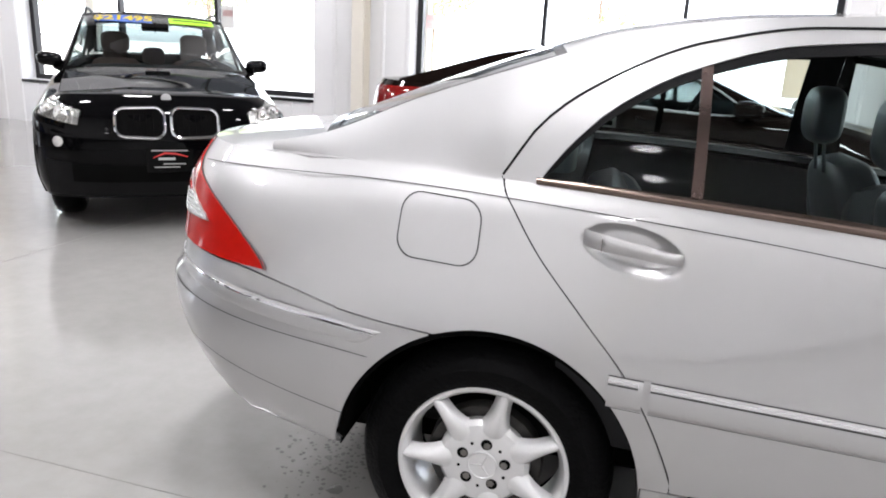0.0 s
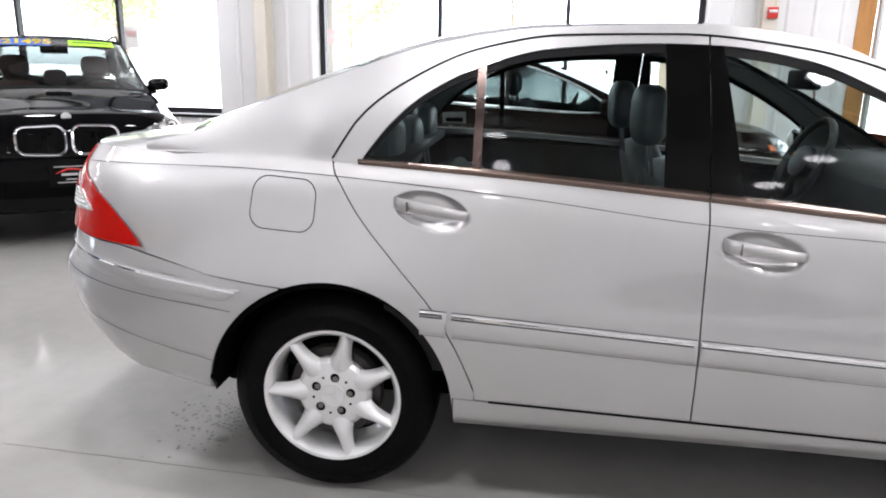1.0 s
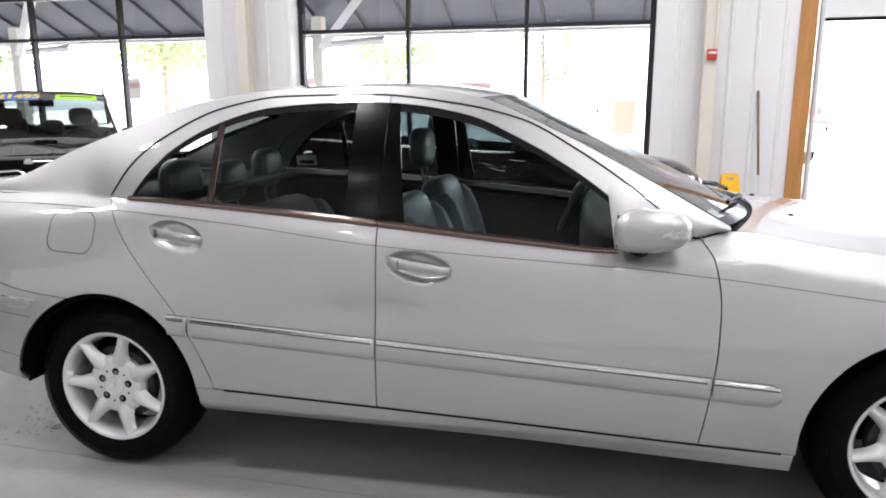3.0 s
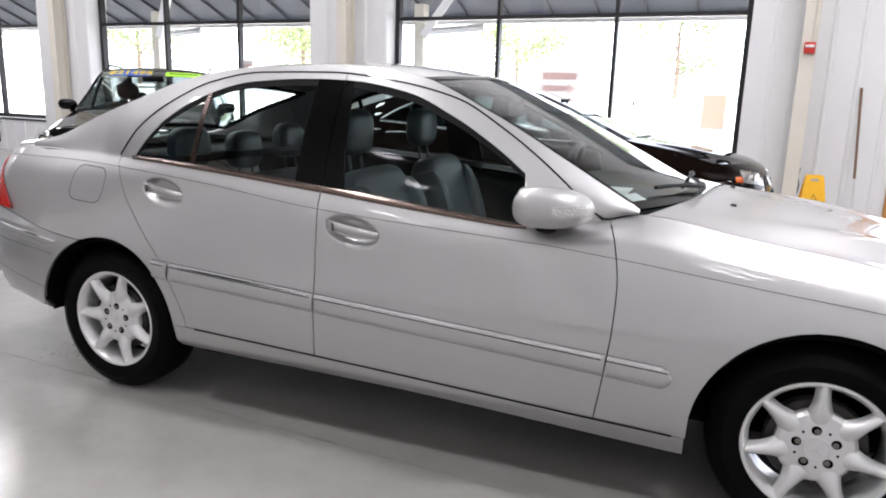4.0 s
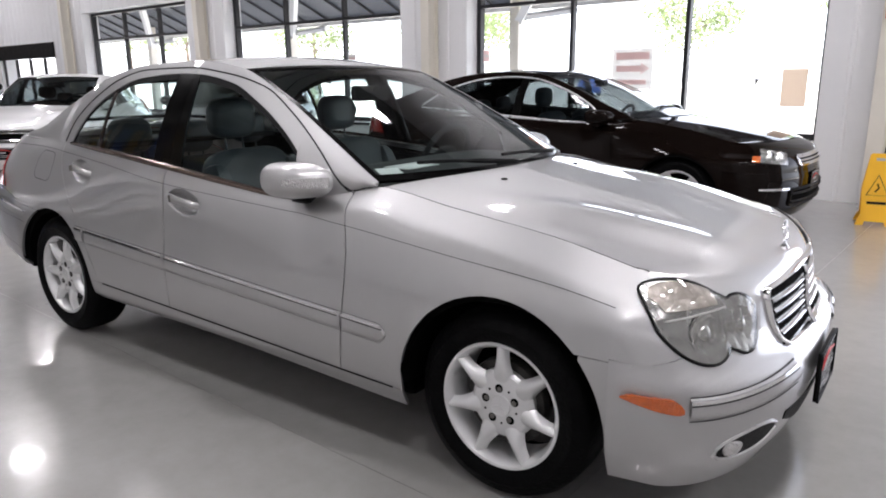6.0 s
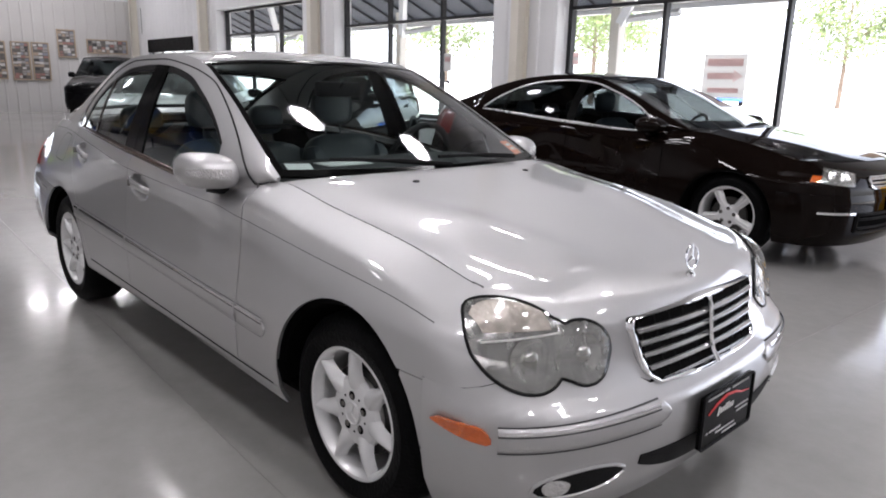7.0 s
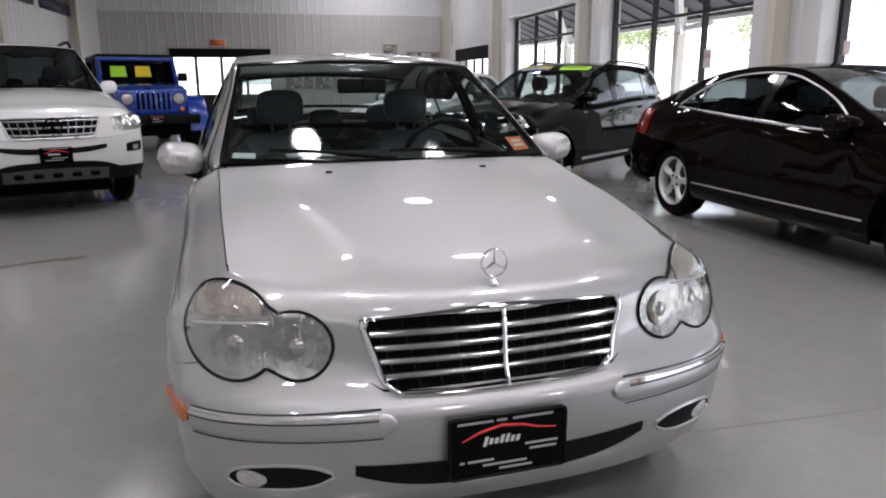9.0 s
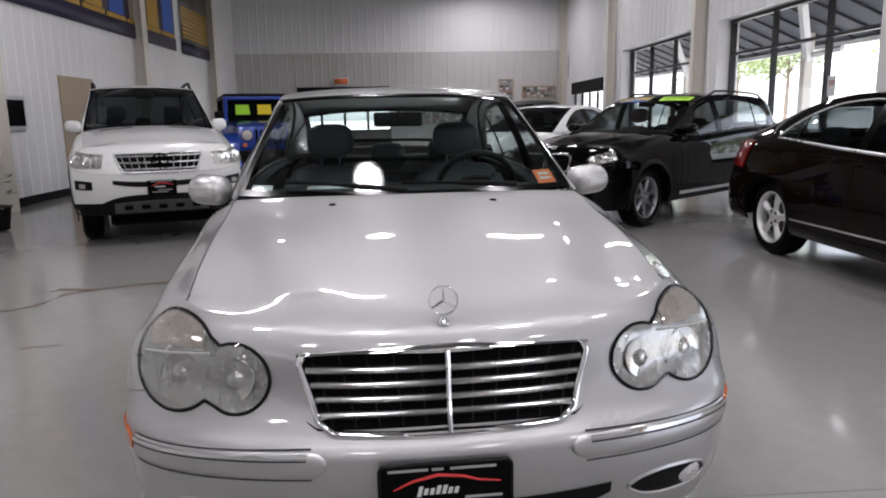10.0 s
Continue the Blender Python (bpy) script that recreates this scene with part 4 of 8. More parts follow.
            bmesh.ops.recalc_face_normals(bm, faces=bm.faces)
            hd = part("door_handle", bm, hm, dpar, k.get("handle_label", ""), sharp=70)
            if k.get("fine"):
                part("handle_joint", box_bm(hx - 0.066, (y + 0.012) * s - 0.016, hz - 0.008, hx - 0.0635, (y + 0.012) * s + 0.016, hz + 0.021, 0.001), M["steel"], dpar)
        # outside mirrors
        mx, my, mz = k["mirror"]
        bm = bmesh.new()
        rows = []
        ms = k.get("mirror_size", (0.115, 0.075))
        mw = k.get("mirror_width", 0.22)
        sq = lambda w: math.copysign(abs(w) ** 0.8, w)

        def shell(t, a, out=0.0):
            q = max(0.0, 1 - abs(2 * t - 1) ** 3.6) ** 0.5
            c, h = sq(math.cos(a)), sq(math.sin(a))
            return (mx + (ms[0] * (0.25 + 0.75 * q) + out) * c * (1 if c > 0 else 0.5) - 0.05 * (t - 0.5), (my - 0.10 + mw * t + out * max(0.0, 4 * t - 3)) * s,
                    mz + (ms[1] * (0.2 + 0.8 * q) + out) * h * (1.0 if h > 0 else 0.92) - 0.010 * (1 - t))
        for t in [0.5 - 0.5 * math.cos(math.pi * i / 20) for i in range(21)]:
            rows.append([bm.verts.new(shell(t, 2 * math.pi * j / 20)) for j in range(20)])
        for p, q in zip(rows, rows[1:]):
            for j in range(20):
                bm.faces.new((p[j], p[(j + 1) % 20], q[(j + 1) % 20], q[j]))
        bm.faces.new(rows[0])
        bm.faces.new(rows[-1])
        bmesh.ops.recalc_face_normals(bm, faces=bm.faces)
        mi = part("wing_mirror", bm, k.get("mirror_mat", paint), fd, "", sharp=60)
        if fine:
            part("mirror_indicator", patch_bm(lambda t, a: (lambda p: (p[0], abs(p[1]), p[2]))(shell(t, a, 0.003)), lin(0.30, 0.985, 20), -0.16, 0.22, 4, s, 0.0, 0.004, out=(1, s, 0)), M["clear_lens"], mi, "clear indicator strip")
        bm = tube_bm([(mx - 0.01, (my - 0.03) * s, mz - 0.055), (mx + 0.02, (my - 0.13) * s, mz - 0.085), (mx + 0.03, (my - 0.19) * s, mz - 0.075)], [0.03, 0.03, 0.045], 8)
        part("mirror_foot", bm, M["black"], fd)
        bm = blob_bm(0.004, mw * 0.38, ms[1] * 0.8, (mx - ms[0] * 0.48, (my - 0.10 + mw * 0.5) * s, mz), 3)
        part("mirror_glass", bm, M["chrome"], fd, "mirror glass")
    # roof, glass front and rear
    hx, rhx = k["header"], k["rear_header"]
    part("roof", patch_bm(lambda f, u: S.roof((rhx[0] - rhx[1] * (1 - f * f)) * (1 - u) + (hx[0] + hx[1] * (1 - f * f)) * u, f), lin(-1, 1, 33), 0.0, 1.0, 26, 1, flange=0.008, out=(0, 0, 1)), paint, car, sharp=60)
    wl, rl = k["ws_low"], k["rw_low"]
    wsf = lambda f, u: S.roof((hx[0] + hx[1] * (1 - f * f)) * (1 - u) + (wl[0] + wl[1] * (1 - f * f)) * u, f)
    rwf = lambda f, u: S.roof((rhx[0] - rhx[1] * (1 - f * f)) * (1 - u) + (rl[0] - rl[1] * (1 - f * f)) * u, f)
    gl = k.get("glass", M["car_glass"])
    wsg = part("windscreen", patch_bm(wsf, lin(-0.985, 0.985, 31), 0.01, 1.0, 18, 1, lift=-0.004, flange=0, out=(1, 0, 1)), gl, car, "large curved windscreen")
    bm = bmesh.new()
    for a, b, us in ((0.0, 0.035, lin(-1, 1, 31)), (0.955, 1.0, lin(-1, 1, 31))):
        patch_bm(wsf, us, a, b, 2, 1, lift=-0.002, flange=0.01, bm=bm, out=(1, 0, 1))
    for a, b in ((-1, -0.962), (0.962, 1)):
        patch_bm(wsf, lin(a, b, 3), 0.0, 1.0, 18, 1, lift=-0.002, flange=0.01, bm=bm, out=(1, 0, 1))
    part("windscreen_seal", bm, M["gloss_black"], wsg, "black seal")
    rwg = part("rear_window", patch_bm(rwf, lin(-0.97, 0.97, 25), 0.02, 1.0, 14, 1, lift=-0.004, flange=0, out=(-1, 0, 1)), gl, car, "curved rear window")
    bm = bmesh.new()
    for a, b in ((0.0, 0.04), (0.95, 1.0)):
        patch_bm(rwf, lin(-1, 1, 25), a, b, 2, 1, lift=-0.002, flange=0.01, bm=bm, out=(-1, 0, 1))
    for a, b in ((-1, -0.95), (0.95, 1)):
        patch_bm(rwf, lin(a, b, 3), 0.0, 1.0, 14, 1, lift=-0.002, flange=0.01, bm=bm, out=(-1, 0, 1))
    part("rear_window_seal", bm, M["gloss_black"], rwg, "black seal")
    # hood, deck, nose, tail
    vb = k["v_front"] if callable(k["v_front"]) else (lambda f: k["v_front"])
    vr = k["v_rear"] if callable(k["v_rear"]) else (lambda t: k["v_rear"])
    across = lambda a: math.sin(abs(a) * math.pi / 2) ** (2 / S.nfv(0.6))
    fs = [math.copysign(abs(math.sin(q)) ** (2 / S.nfv(1.0)), q) for q in lin(-math.pi / 2, math.pi / 2, 73)]

    def hood_nose(f, u):
        """The hood to its crest (u 2) and on down the nose (u 3)."""
        if u <= 2:
            return S.hood(f * (0.994 + 0.006 * max(0.0, u - 1)), u)
        v = 1 - (u - 2) * (1 - vb(abs(f)) - 0.0015)
        return S.front_y(f * S.sec(S.xa)[0](v), v)
    bm = patch_bm(hood_nose, fs, 0.0, 3.0, 75, 1, flange=0.008, out=(0.3, 0, 1), skip="both")
    bm.verts.ensure_lookup_table()
    roll = [bm.verts[i * 76 + j] for i in range(1, 72) for j in range(38, 62)]
    for _ in range(18):
        bmesh.ops.smooth_vert(bm, verts=roll, factor=0.5, use_axis_x=True, use_axis_y=True, use_axis_z=True)
    part("hood", bm, paint, car, sharp=75)
    bm = bmesh.new()
    patch_bm(lambda f, u: S.top(k["cowl"][0] + k["cowl"][1] * (1 - f * f) - u * 0.12, f), lin(-0.99, 0.99, 31), -0.02, 1.0, 4, 1, lift=-0.012, flange=0, bm=bm, out=(0, 0, 1))
    part("cowl", bm, M["black"], car, "black cowl under the windscreen")
    part("boot_lid", patch_bm(lambda f, u: S.deck(f, u), lin(-0.994, 0.994, 41), 0.0, 2.0, 30, 1, flange=0.008, out=(0, 0, 1)), paint, car, sharp=60)
    ts = [1 - math.asin(min(1, q) ** 1.0) / (math.pi / 2) for q in lin(1, 0, 26)]
    us = sorted({-(1 - t) for t in ts} | {1 - t for t in ts})
    fr = lambda a, v: (lambda p: (p[0], math.copysign(p[1], a), p[2]))(S.front(1 - abs(a), v))
    re = lambda a, v: (lambda p: (p[0], math.copysign(p[1], a), p[2]))(S.rear(1 - abs(a), v))
    fb = part("front_bumper", patch_bm(fr, us, 0.0, lambda a: vb(across(a)) - 0.0015, 20, 1, skip="both", flange=0.012, out=(1, 0, 0)), k.get("bumper_mat", paint), car, sharp=60)
    rb = part("rear_bumper", patch_bm(re, us, 0.0, lambda a: vr(1 - abs(a)) - 0.0015, 20, 1, skip="both", flange=0.012, out=(-1, 0, 0)), k.get("bumper_mat", paint), car, sharp=60)
    part("tail_panel", patch_bm(re, us, lambda a: vr(1 - abs(a)) + 0.0015, 1.0, 20, 1, skip="both", flange=0.008, out=(-1, 0, 0.2)), paint, car, sharp=60)
    # bumper sides up to the arches
    for s in (-1, 1):
        for bump, x0, x1, cut in ((fb, wb + 0.1, S.xa, k["fb_cut"]), (rb, S.xb, -0.1, k["rb_cut"])):
            xs = [x for x in stations(x0, x1, hubs, ar, 0.01) if (arch_z(hubs, ar, x) or 0) < cut(x) - 0.006]
            if len(xs) > 1:
                part("bumper_side", patch_bm(S.side, xs, lambda x: va(x, arch_z(hubs, ar, x) or S.zlo(x)), lambda x: va(x, cut(x) - 0.003), 10, s, skip="both"), k.get("bumper_mat", paint), bump, sharp=60)
    # underbody
    zl = k.get("under", 0.2)
    bm = box_bm(S.xb - 0.1, -0.56, zl, S.xa + 0.12, 0.56, zl + 0.2, 0.04)
    box_bm(ar + 0.03, -0.74, zl, wb - ar - 0.03, 0.74, zl + 0.06, 0.02, bm=bm)
    part("underbody", bm, M["dark"], car)
    part("cabin_floor", box_bm(-0.3, -0.7, 0.36, wb - 0.5, 0.7, 0.40), M["dash"], car)
    part("firewall", box_bm(k["dash"] + 0.15, -0.68, 0.4, k["dash"] + 0.19, 0.68, k["dash_z"] - 0.1), M["dash"], car)
    part("parcel_shelf", box_bm(rl[0] - 0.02, -0.56, k["shelf"] - 0.03, k["cabin"][1] - 0.2, 0.56, k["shelf"]), M["dash"], car)
    for x in (0.0, wb):
        for s in (-1, 1):
            wheel_at(car, x, k["track"] / 2, s, R, k["rim"], k["spokes"], k.get("rim_mat", M["alloy"]), k.get("turn", (0.3, 0.9))[0 if x == 0 else 1] * s)
    interior(car, k, leather)
    return car, S, fd

# ------------------------------------------------------------------ the silver sedan
SILVER = dict(
    wb=2.715, R=0.314, rim=0.212, arch=0.365, track=1.575, xa=3.085, xb=-0.37, nf=2.5, nf_top=2.0, nr=2.9,
    wmax=[(-0.37, 0.852), (0, 0.858), (1.0, 0.858), (2.1, 0.858), (2.7, 0.858), (3.085, 0.852)],
    ws=[(-0.66, 0.60), (-0.37, 0.645), (-0.1, 0.685), (0.07, 0.715), (0.5, 0.77), (1.0, 0.797), (1.75, 0.792), (2.0, 0.735), (2.15, 0.695), (2.6, 0.692), (3.085, 0.68)],
    zs=[(-0.66, 1.005), (-0.37, 1.01), (0.07, 1.003), (0.5, 0.985), (1.0, 0.950), (1.5, 0.905), (1.8, 0.885), (2.0, 0.915), (2.15, 0.948), (2.45, 0.905), (2.83, 0.850), (3.085, 0.790)],
    dw=[(-0.37, 0.075), (0.3, 0.032), (1.0, 0.026), (1.8, 0.028), (2.15, 0.11), (2.6, 0.105), (3.085, 0.11)],
    dz=[(-0.37, 0.075), (0.3, 0.06), (1.0, 0.06), (1.8, 0.05), (2.15, 0.075), (3.085, 0.07)],
    zc=[(-0.66, 1.055), (-0.37, 1.06), (0, 1.08), (2.2, 0.985), (2.5, 0.945), (2.83, 0.892), (3.085, 0.838)],
    zlo=[(-0.37, 0.315), (0.3, 0.26), (1.3, 0.25), (2.35, 0.215), (3.085, 0.20)],
    nose=[(3.43, 0.19), (3.475, 0.28), (3.495, 0.40), (3.487, 0.475), (3.45, 0.505), (3.418, 0.56), (3.398, 0.69), (3.373, 0.737)],
    tail=[(-0.85, 0.49), (-0.94, 0.54), (-1.02, 0.60), (-1.045, 0.645), (-1.05, 0.672), (-1.01, 0.735), (-1.025, 0.90), (-0.975, 1.015)],
    yr=[(-0.66, 0.60), (-0.52, 0.585), (-0.25, 0.565), (0, 0.56), (0.25, 0.565), (0.6, 0.575), (1.0, 0.58), (1.3, 0.585), (1.6, 0.615), (1.9, 0.66), (2.15, 0.692), (2.4, 0.70)],
    zr=[(-0.66, 1.03), (-0.52, 1.06), (-0.25, 1.17), (0, 1.258), (0.25, 1.337), (0.6, 1.39), (1.0, 1.402), (1.3, 1.37), (1.6, 1.25), (1.9, 1.095), (2.15, 0.958), (2.4, 0.82)],
    zt=[(-0.66, 1.06), (-0.3, 1.205), (0, 1.313), (0.25, 1.381), (0.6, 1.423), (1.0, 1.430), (1.35, 1.395), (1.6, 1.30), (1.9, 1.16), (2.2, 1.01), (2.4, 0.91)],
    c_gap=pch((0.2, 0.448), (0.30, 0.445), (0.355, 0.435), (0.463, 0.394), (0.608, 0.311), (0.737, 0.198), (0.86, 0.086), (0.94, 0.027), (0.985, -0.005), (1.0, -0.0095), (1.2, -0.018)),
    b_gap=1.028, a_gap=pch((0.29, 2.065), (0.49, 2.092), (0.62, 2.104), (0.72, 2.106), (0.87, 2.085), (0.96, 2.04)),
    sill=pch((-0.4, 0.38), (0.435, 0.355), (1.37, 0.323), (2.06, 0.294), (2.34, 0.284)),
    rb_cut=pch((-0.6, 0.77), (-0.53, 0.742), (-0.445, 0.707), (-0.37, 0.6865), (-0.247, 0.668), (-0.125, 0.656)), fb_cut=pch((2.7, 0.56), (3.09, 0.565)),
    v_front=pch((0.0, 0.565), (0.36, 0.565), (0.41, 0.60), (0.50, 0.68), (0.60, 0.70), (0.80, 0.66), (0.93, 0.59), (1.0, 0.555)),
    v_rear=pch((0.0, 0.6829), (0.05, 0.699), (0.12, 0.718), (0.2, 0.72), (1.0, 0.72)),
    win_top=pch((0.068, 1.004), (0.14, 1.10), (0.237, 1.19), (0.4, 1.276), (0.6, 1.33), (0.92, 1.348), (1.04, 1.345), (1.294, 1.306), (1.474, 1.231), (1.655, 1.13), (1.76, 1.058), (1.80, 1.026), (1.90, 0.945)),
    frame_top=pch((-0.016, 1.010), (0.065, 1.135), (0.2, 1.237), (0.4, 1.327), (0.635, 1.367), (0.96, 1.372), (1.235, 1.345), (1.475, 1.291), (1.658, 1.196), (1.844, 1.074), (2.03, 0.925)),
    win_x=(0.075, 1.785), rail_x=(-0.64, 2.14), c_top=-0.016, b_pillar=(0.912, 1.055), b_slant=0.06, q_bar=0.41,
    handles=((0.29, 0.893), (1.172, 0.826)), handle_tilt=-0.12, mirror=(1.86, 0.855, 0.970), mirror_size=(0.145, 0.068), mirror_width=0.18, fine=True,
    header=(1.33, 0.07), rear_header=(0.10, 0.05), ws_low=(2.135, 0.17), rw_low=(-0.50, 0.08), cowl=(2.16, 0.16), deck=(-0.30, 0.0),
    crease=(2.2, 0.90, 0.53, 0.017), cabin=(1.14, 0.36, 0.70, 0.56), wheel_at=(1.665, 0.925), dash=1.95, dash_z=0.955, shelf=1.0, mirror_in=(1.50, 1.255),
    spokes=(7, 0.046, 0.019, False, True, 0.0), turn=(0.45, 0.22), belt_mat=M["satin"], belt_label="dark bronze belt trim", handle_label="", under=0.21)

M["warm_lens"] = surface("warm_lens", (0.44, 0.40, 0.37), 0.2, 0.4, 0.5, 0.2, 40, 0.5, 60)
M["bowl"] = surface("lamp_bowl", (0.5, 0.5, 0.5), 0.18, 0.9, 0, 0.2, 30, 0.12, 30)
M["slat"] = surface("grille_slat", (0.5, 0.5, 0.5), 0.16, 0.9, 0, 0.1, 6)
sedan, SV, _fd = make_car("silver_sedan", (0, 0, 0), 0, SILVER, M["silver"],
                          "silver metallic four-door sedan with grey leather seats on the showroom floor", M["leather"])


def rear_wrap(u, v):
    """Round the tail: u below 0 runs forward along the side, above 0 across the tail."""
    return SV.side(SV.xb - u, v) if u < 0 else SV.rear(u, v)


def rear_v(u, z):
    a, b = 0.0, 1.0
    for _ in range(22):
        c = (a + b) / 2
        a, b = (c, b) if rear_wrap(u, c)[2] < z else (a, c)
    return (a + b) / 2


for s in (-1, 1):
    # rub strips with a bright line on doors, fender and quarter
    for a, b in ((0.27, 0.345), (0.36, 1.024), (1.033, 2.088), (2.097, 2.295)):
        zt_ = lambda x: 0.618 - 0.0535 * (x - 0.27)
        def hi(x, a=a, b=b):
            e = min(1, max(0.0, (b - x) / 0.03)) if b > 2.2 else 1
            return SV.v_at(x, zt_(x) - 0.034 + 0.034 * e ** 0.5)
        def lo(x, a=a, b=b):
            e = min(1, max(0.0, (b - x) / 0.03)) if b > 2.2 else 1
            return SV.v_at(x, zt_(x) - 0.034 - 0.036 * e ** 0.5)
        xs = lin(a, b - 0.03, 14) + lin(b - 0.025, b, 8)
        st = part("rub_strip", bead_bm(SV.side, xs, lo, hi, s, 0.007, 8, None, 0.4), M["silver"], sedan, "", sharp=60)
        part("bright_line", patch_bm(SV.side, xs[:-3], lambda x: SV.v_at(x, zt_(x) - 0.013), lambda x: SV.v_at(x, zt_(x) - 0.006), 2, s, 0.0074, 0.003), M["chrome"], st)
        part("strip_groove", patch_bm(SV.side, xs[:-3], lambda x: SV.v_at(x, zt_(x) - 0.0185), lambda x: SV.v_at(x, zt_(x) - 0.0145), 1, s, 0.0074, 0), M["groove"], st)
        for fn_, d0, d1 in ((hi, 0.0, 0.0022), (lo, -0.0014, 0.0)):
            part("strip_groove", patch_bm(SV.side, xs, lambda x: fn_(x) + d0 * 1.4, lambda x: fn_(x) + d1 * 1.4, 1, s, 0.0012, 0), M["groove"], st)
    # joint between doors and sill, its shadow laid on as a near-black strip
    zsl = SILVER["sill"]
    part("sill_gap_shade", patch_bm(SV.side, lin(0.47, 2.31, 60), lambda x: SV.v_at(x, zsl(x) - 0.004), lambda x: SV.v_at(x, zsl(x) + 0.0035), 1, s, 0.0012, 0), M["dark"], sedan)
    # swage line below the belt: thin dark strip drawn for the crease's shade
    xs = lin(-0.36, 3.08, 140)
    zl = pch((-0.4, 0.975), (-0.29, 0.9745), (-0.1, 0.970), (0.14, 0.960), (0.5, 0.938), (1.025, 0.887), (2.07, 0.826), (2.52, 0.778), (2.88, 0.741), (3.16, 0.69))
    part("swage_line", patch_bm(SV.side, xs, lambda x: SV.v_at(x, zl(x) - 0.0011), lambda x: SV.v_at(x, zl(x) + 0.0009), 1, s, 0.0016, 0), M["groove"], sedan)
    # bumper strips, front and rear
    fr = lambda a, v: SV.front(a, v)
    fy_ = lambda y, z: SV.front_z(y, z)
    ys_ = [0.30, 0.303, 0.308, 0.316, 0.328] + lin(0.345, 0.785, 30)
    rnd_ = lambda y: math.sqrt(max(0.02, 1 - max(0.0, (0.34 - y) / 0.041) ** 2))
    part("bumper_strip", bead_bm(fy_, ys_, lambda y: 0.455 - 0.030 * rnd_(y), lambda y: 0.455 + 0.032 * rnd_(y), s, 0.009, 8, (1, s * 0.5, 0), 0.4), M["silver"], sedan, sharp=60)
    part("bumper_chrome", patch_bm(fy_, lin(0.345, 0.785, 30), 0.472, 0.482, 3, s, 0.0105, 0.005, out=(1, s * 0.5, 0)), M["chrome"], sedan, "bright bumper line")
    part("strip_groove", patch_bm(fy_, lin(0.345, 0.785, 30), 0.4665, 0.4705, 1, s, 0.0102, 0, out=(1, s * 0.5, 0)), M["groove"], sedan)
    for z_ in (0.490, 0.421):
        part("strip_groove", patch_bm(fy_, lin(0.335, 0.785, 30), z_ - 0.0018, z_ + 0.0018, 1, s, 0.0015, 0, out=(1, s * 0.5, 0)), M["groove"], sedan)
    zq = lambda u: 0.975 - 0.014 * (u / 0.5) ** 2
    part("swage_line", patch_bm(rear_wrap, lin(-0.01, 0.49, 40), lambda u: rear_v(u, zq(u) - 0.0011), lambda u: rear_v(u, zq(u) + 0.0009), 1, s, 0.0016, 0, out=(-0.6, s, 0.5)), M["groove"], sedan)
    us_ = lin(-0.115, -0.01, 8) + lin(0.0, 0.92, 34)
    rise = lambda u: 0.135 * max(-0.9, rear_wrap(u, 0.55)[0]) * -1 - 0.135 * 0.37
    zr_ = lambda z: (lambda u: rear_v(u, z + rise(u)))
    part("bumper_strip", bead_bm(rear_wrap, us_, lambda u: rear_v(u, 0.658 + rise(u) - 0.045 * min(1.0, max(0.05, (u + 0.115) / 0.05))), zr_(0.658), s, 0.004, 8, (-0.6, s, 0), 0.4), M["silver"], sedan, sharp=60)
    part("bumper_chrome", patch_bm(rear_wrap, us_[1:], zr_(0.646), zr_(0.6515), 2, s, 0.0052, 0.003, out=(-0.6, s, 0)), M["chrome"], sedan, "bright bumper line")
    for za, sl in ((0.577, 0.125), (0.405, 0.24)):
        gz = lambda u, za=za, sl=sl: za - sl * (max(-0.9, rear_wrap(u, 0.4)[0]) + 0.27)
        part("bumper_groove", patch_bm(rear_wrap, [u for u in us_ if u > (-0.10 if za > 0.5 else -0.03)], lambda u: rear_v(u, gz(u) - 0.0013), lambda u: rear_v(u, gz(u) + 0.0007), 1, s, 0.0012, 0, out=(-0.6, s, 0)), M["groove"], sedan)
    # amber side marker
    def front_v(a, z):
        p, q = 0.0, 1.0
        for _ in range(22):
            c = (p + q) / 2
            p, q = (c, q) if fr(a, c)[2] < z else (p, c)
        return (p + q) / 2
    mt = pch((0.03, 0.478), (0.06, 0.487), (0.20, 0.487), (0.25, 0.470), (0.262, 0.455))
    mb = pch((0.03, 0.474), (0.10, 0.460), (0.20, 0.445), (0.25, 0.441), (0.262, 0.447))
    part("side_marker", patch_bm(fr, lin(0.032, 0.26, 14), lambda a: front_v(a, mb(a)), lambda a: front_v(a, mt(a)), 4, s, 0.006, 0.010, out=(1, s, 0)), M["amber_lens"], sedan, "amber side marker lamp")

    # headlamps: two merged ovals
    def raw(y):
        lo, hi = 9.0, -9.0
        for cy, cz, ry, rz in ((0.674, 0.662, 0.114, 0.108), (0.522, 0.634, 0.089, 0.081)):
            q = (y - cy) / ry
            if abs(q) < 1:
                h = rz * math.sqrt(1 - q * q)
                lo, hi = min(lo, cz - h), max(hi, cz + h)
        return lo, hi

    def oval(y):
        if 0.535 < y < 0.615:
            e = 0.024 * (1 - abs(y - 0.575) / 0.04)
            ps = [raw(y + e * d) for d in (-1, -0.5, 0, 0.5, 1)]
            return sum(p[0] for p in ps) / 5, sum(p[1] for p in ps) / 5
        return raw(y)
    fz = lambda y, z: SV.front_z(y, z)
    aa = sorted([0.522 - 0.0887 * math.cos(math.pi * i / 24) for i in range(12)] + lin(0.53, 0.666, 20) + [0.674 + 0.1137 * math.sin(math.pi / 2 * i / 12) for i in range(0, 13)])
    lo = lambda a: oval(a)[0]
    hi = lambda a: oval(a)[1]
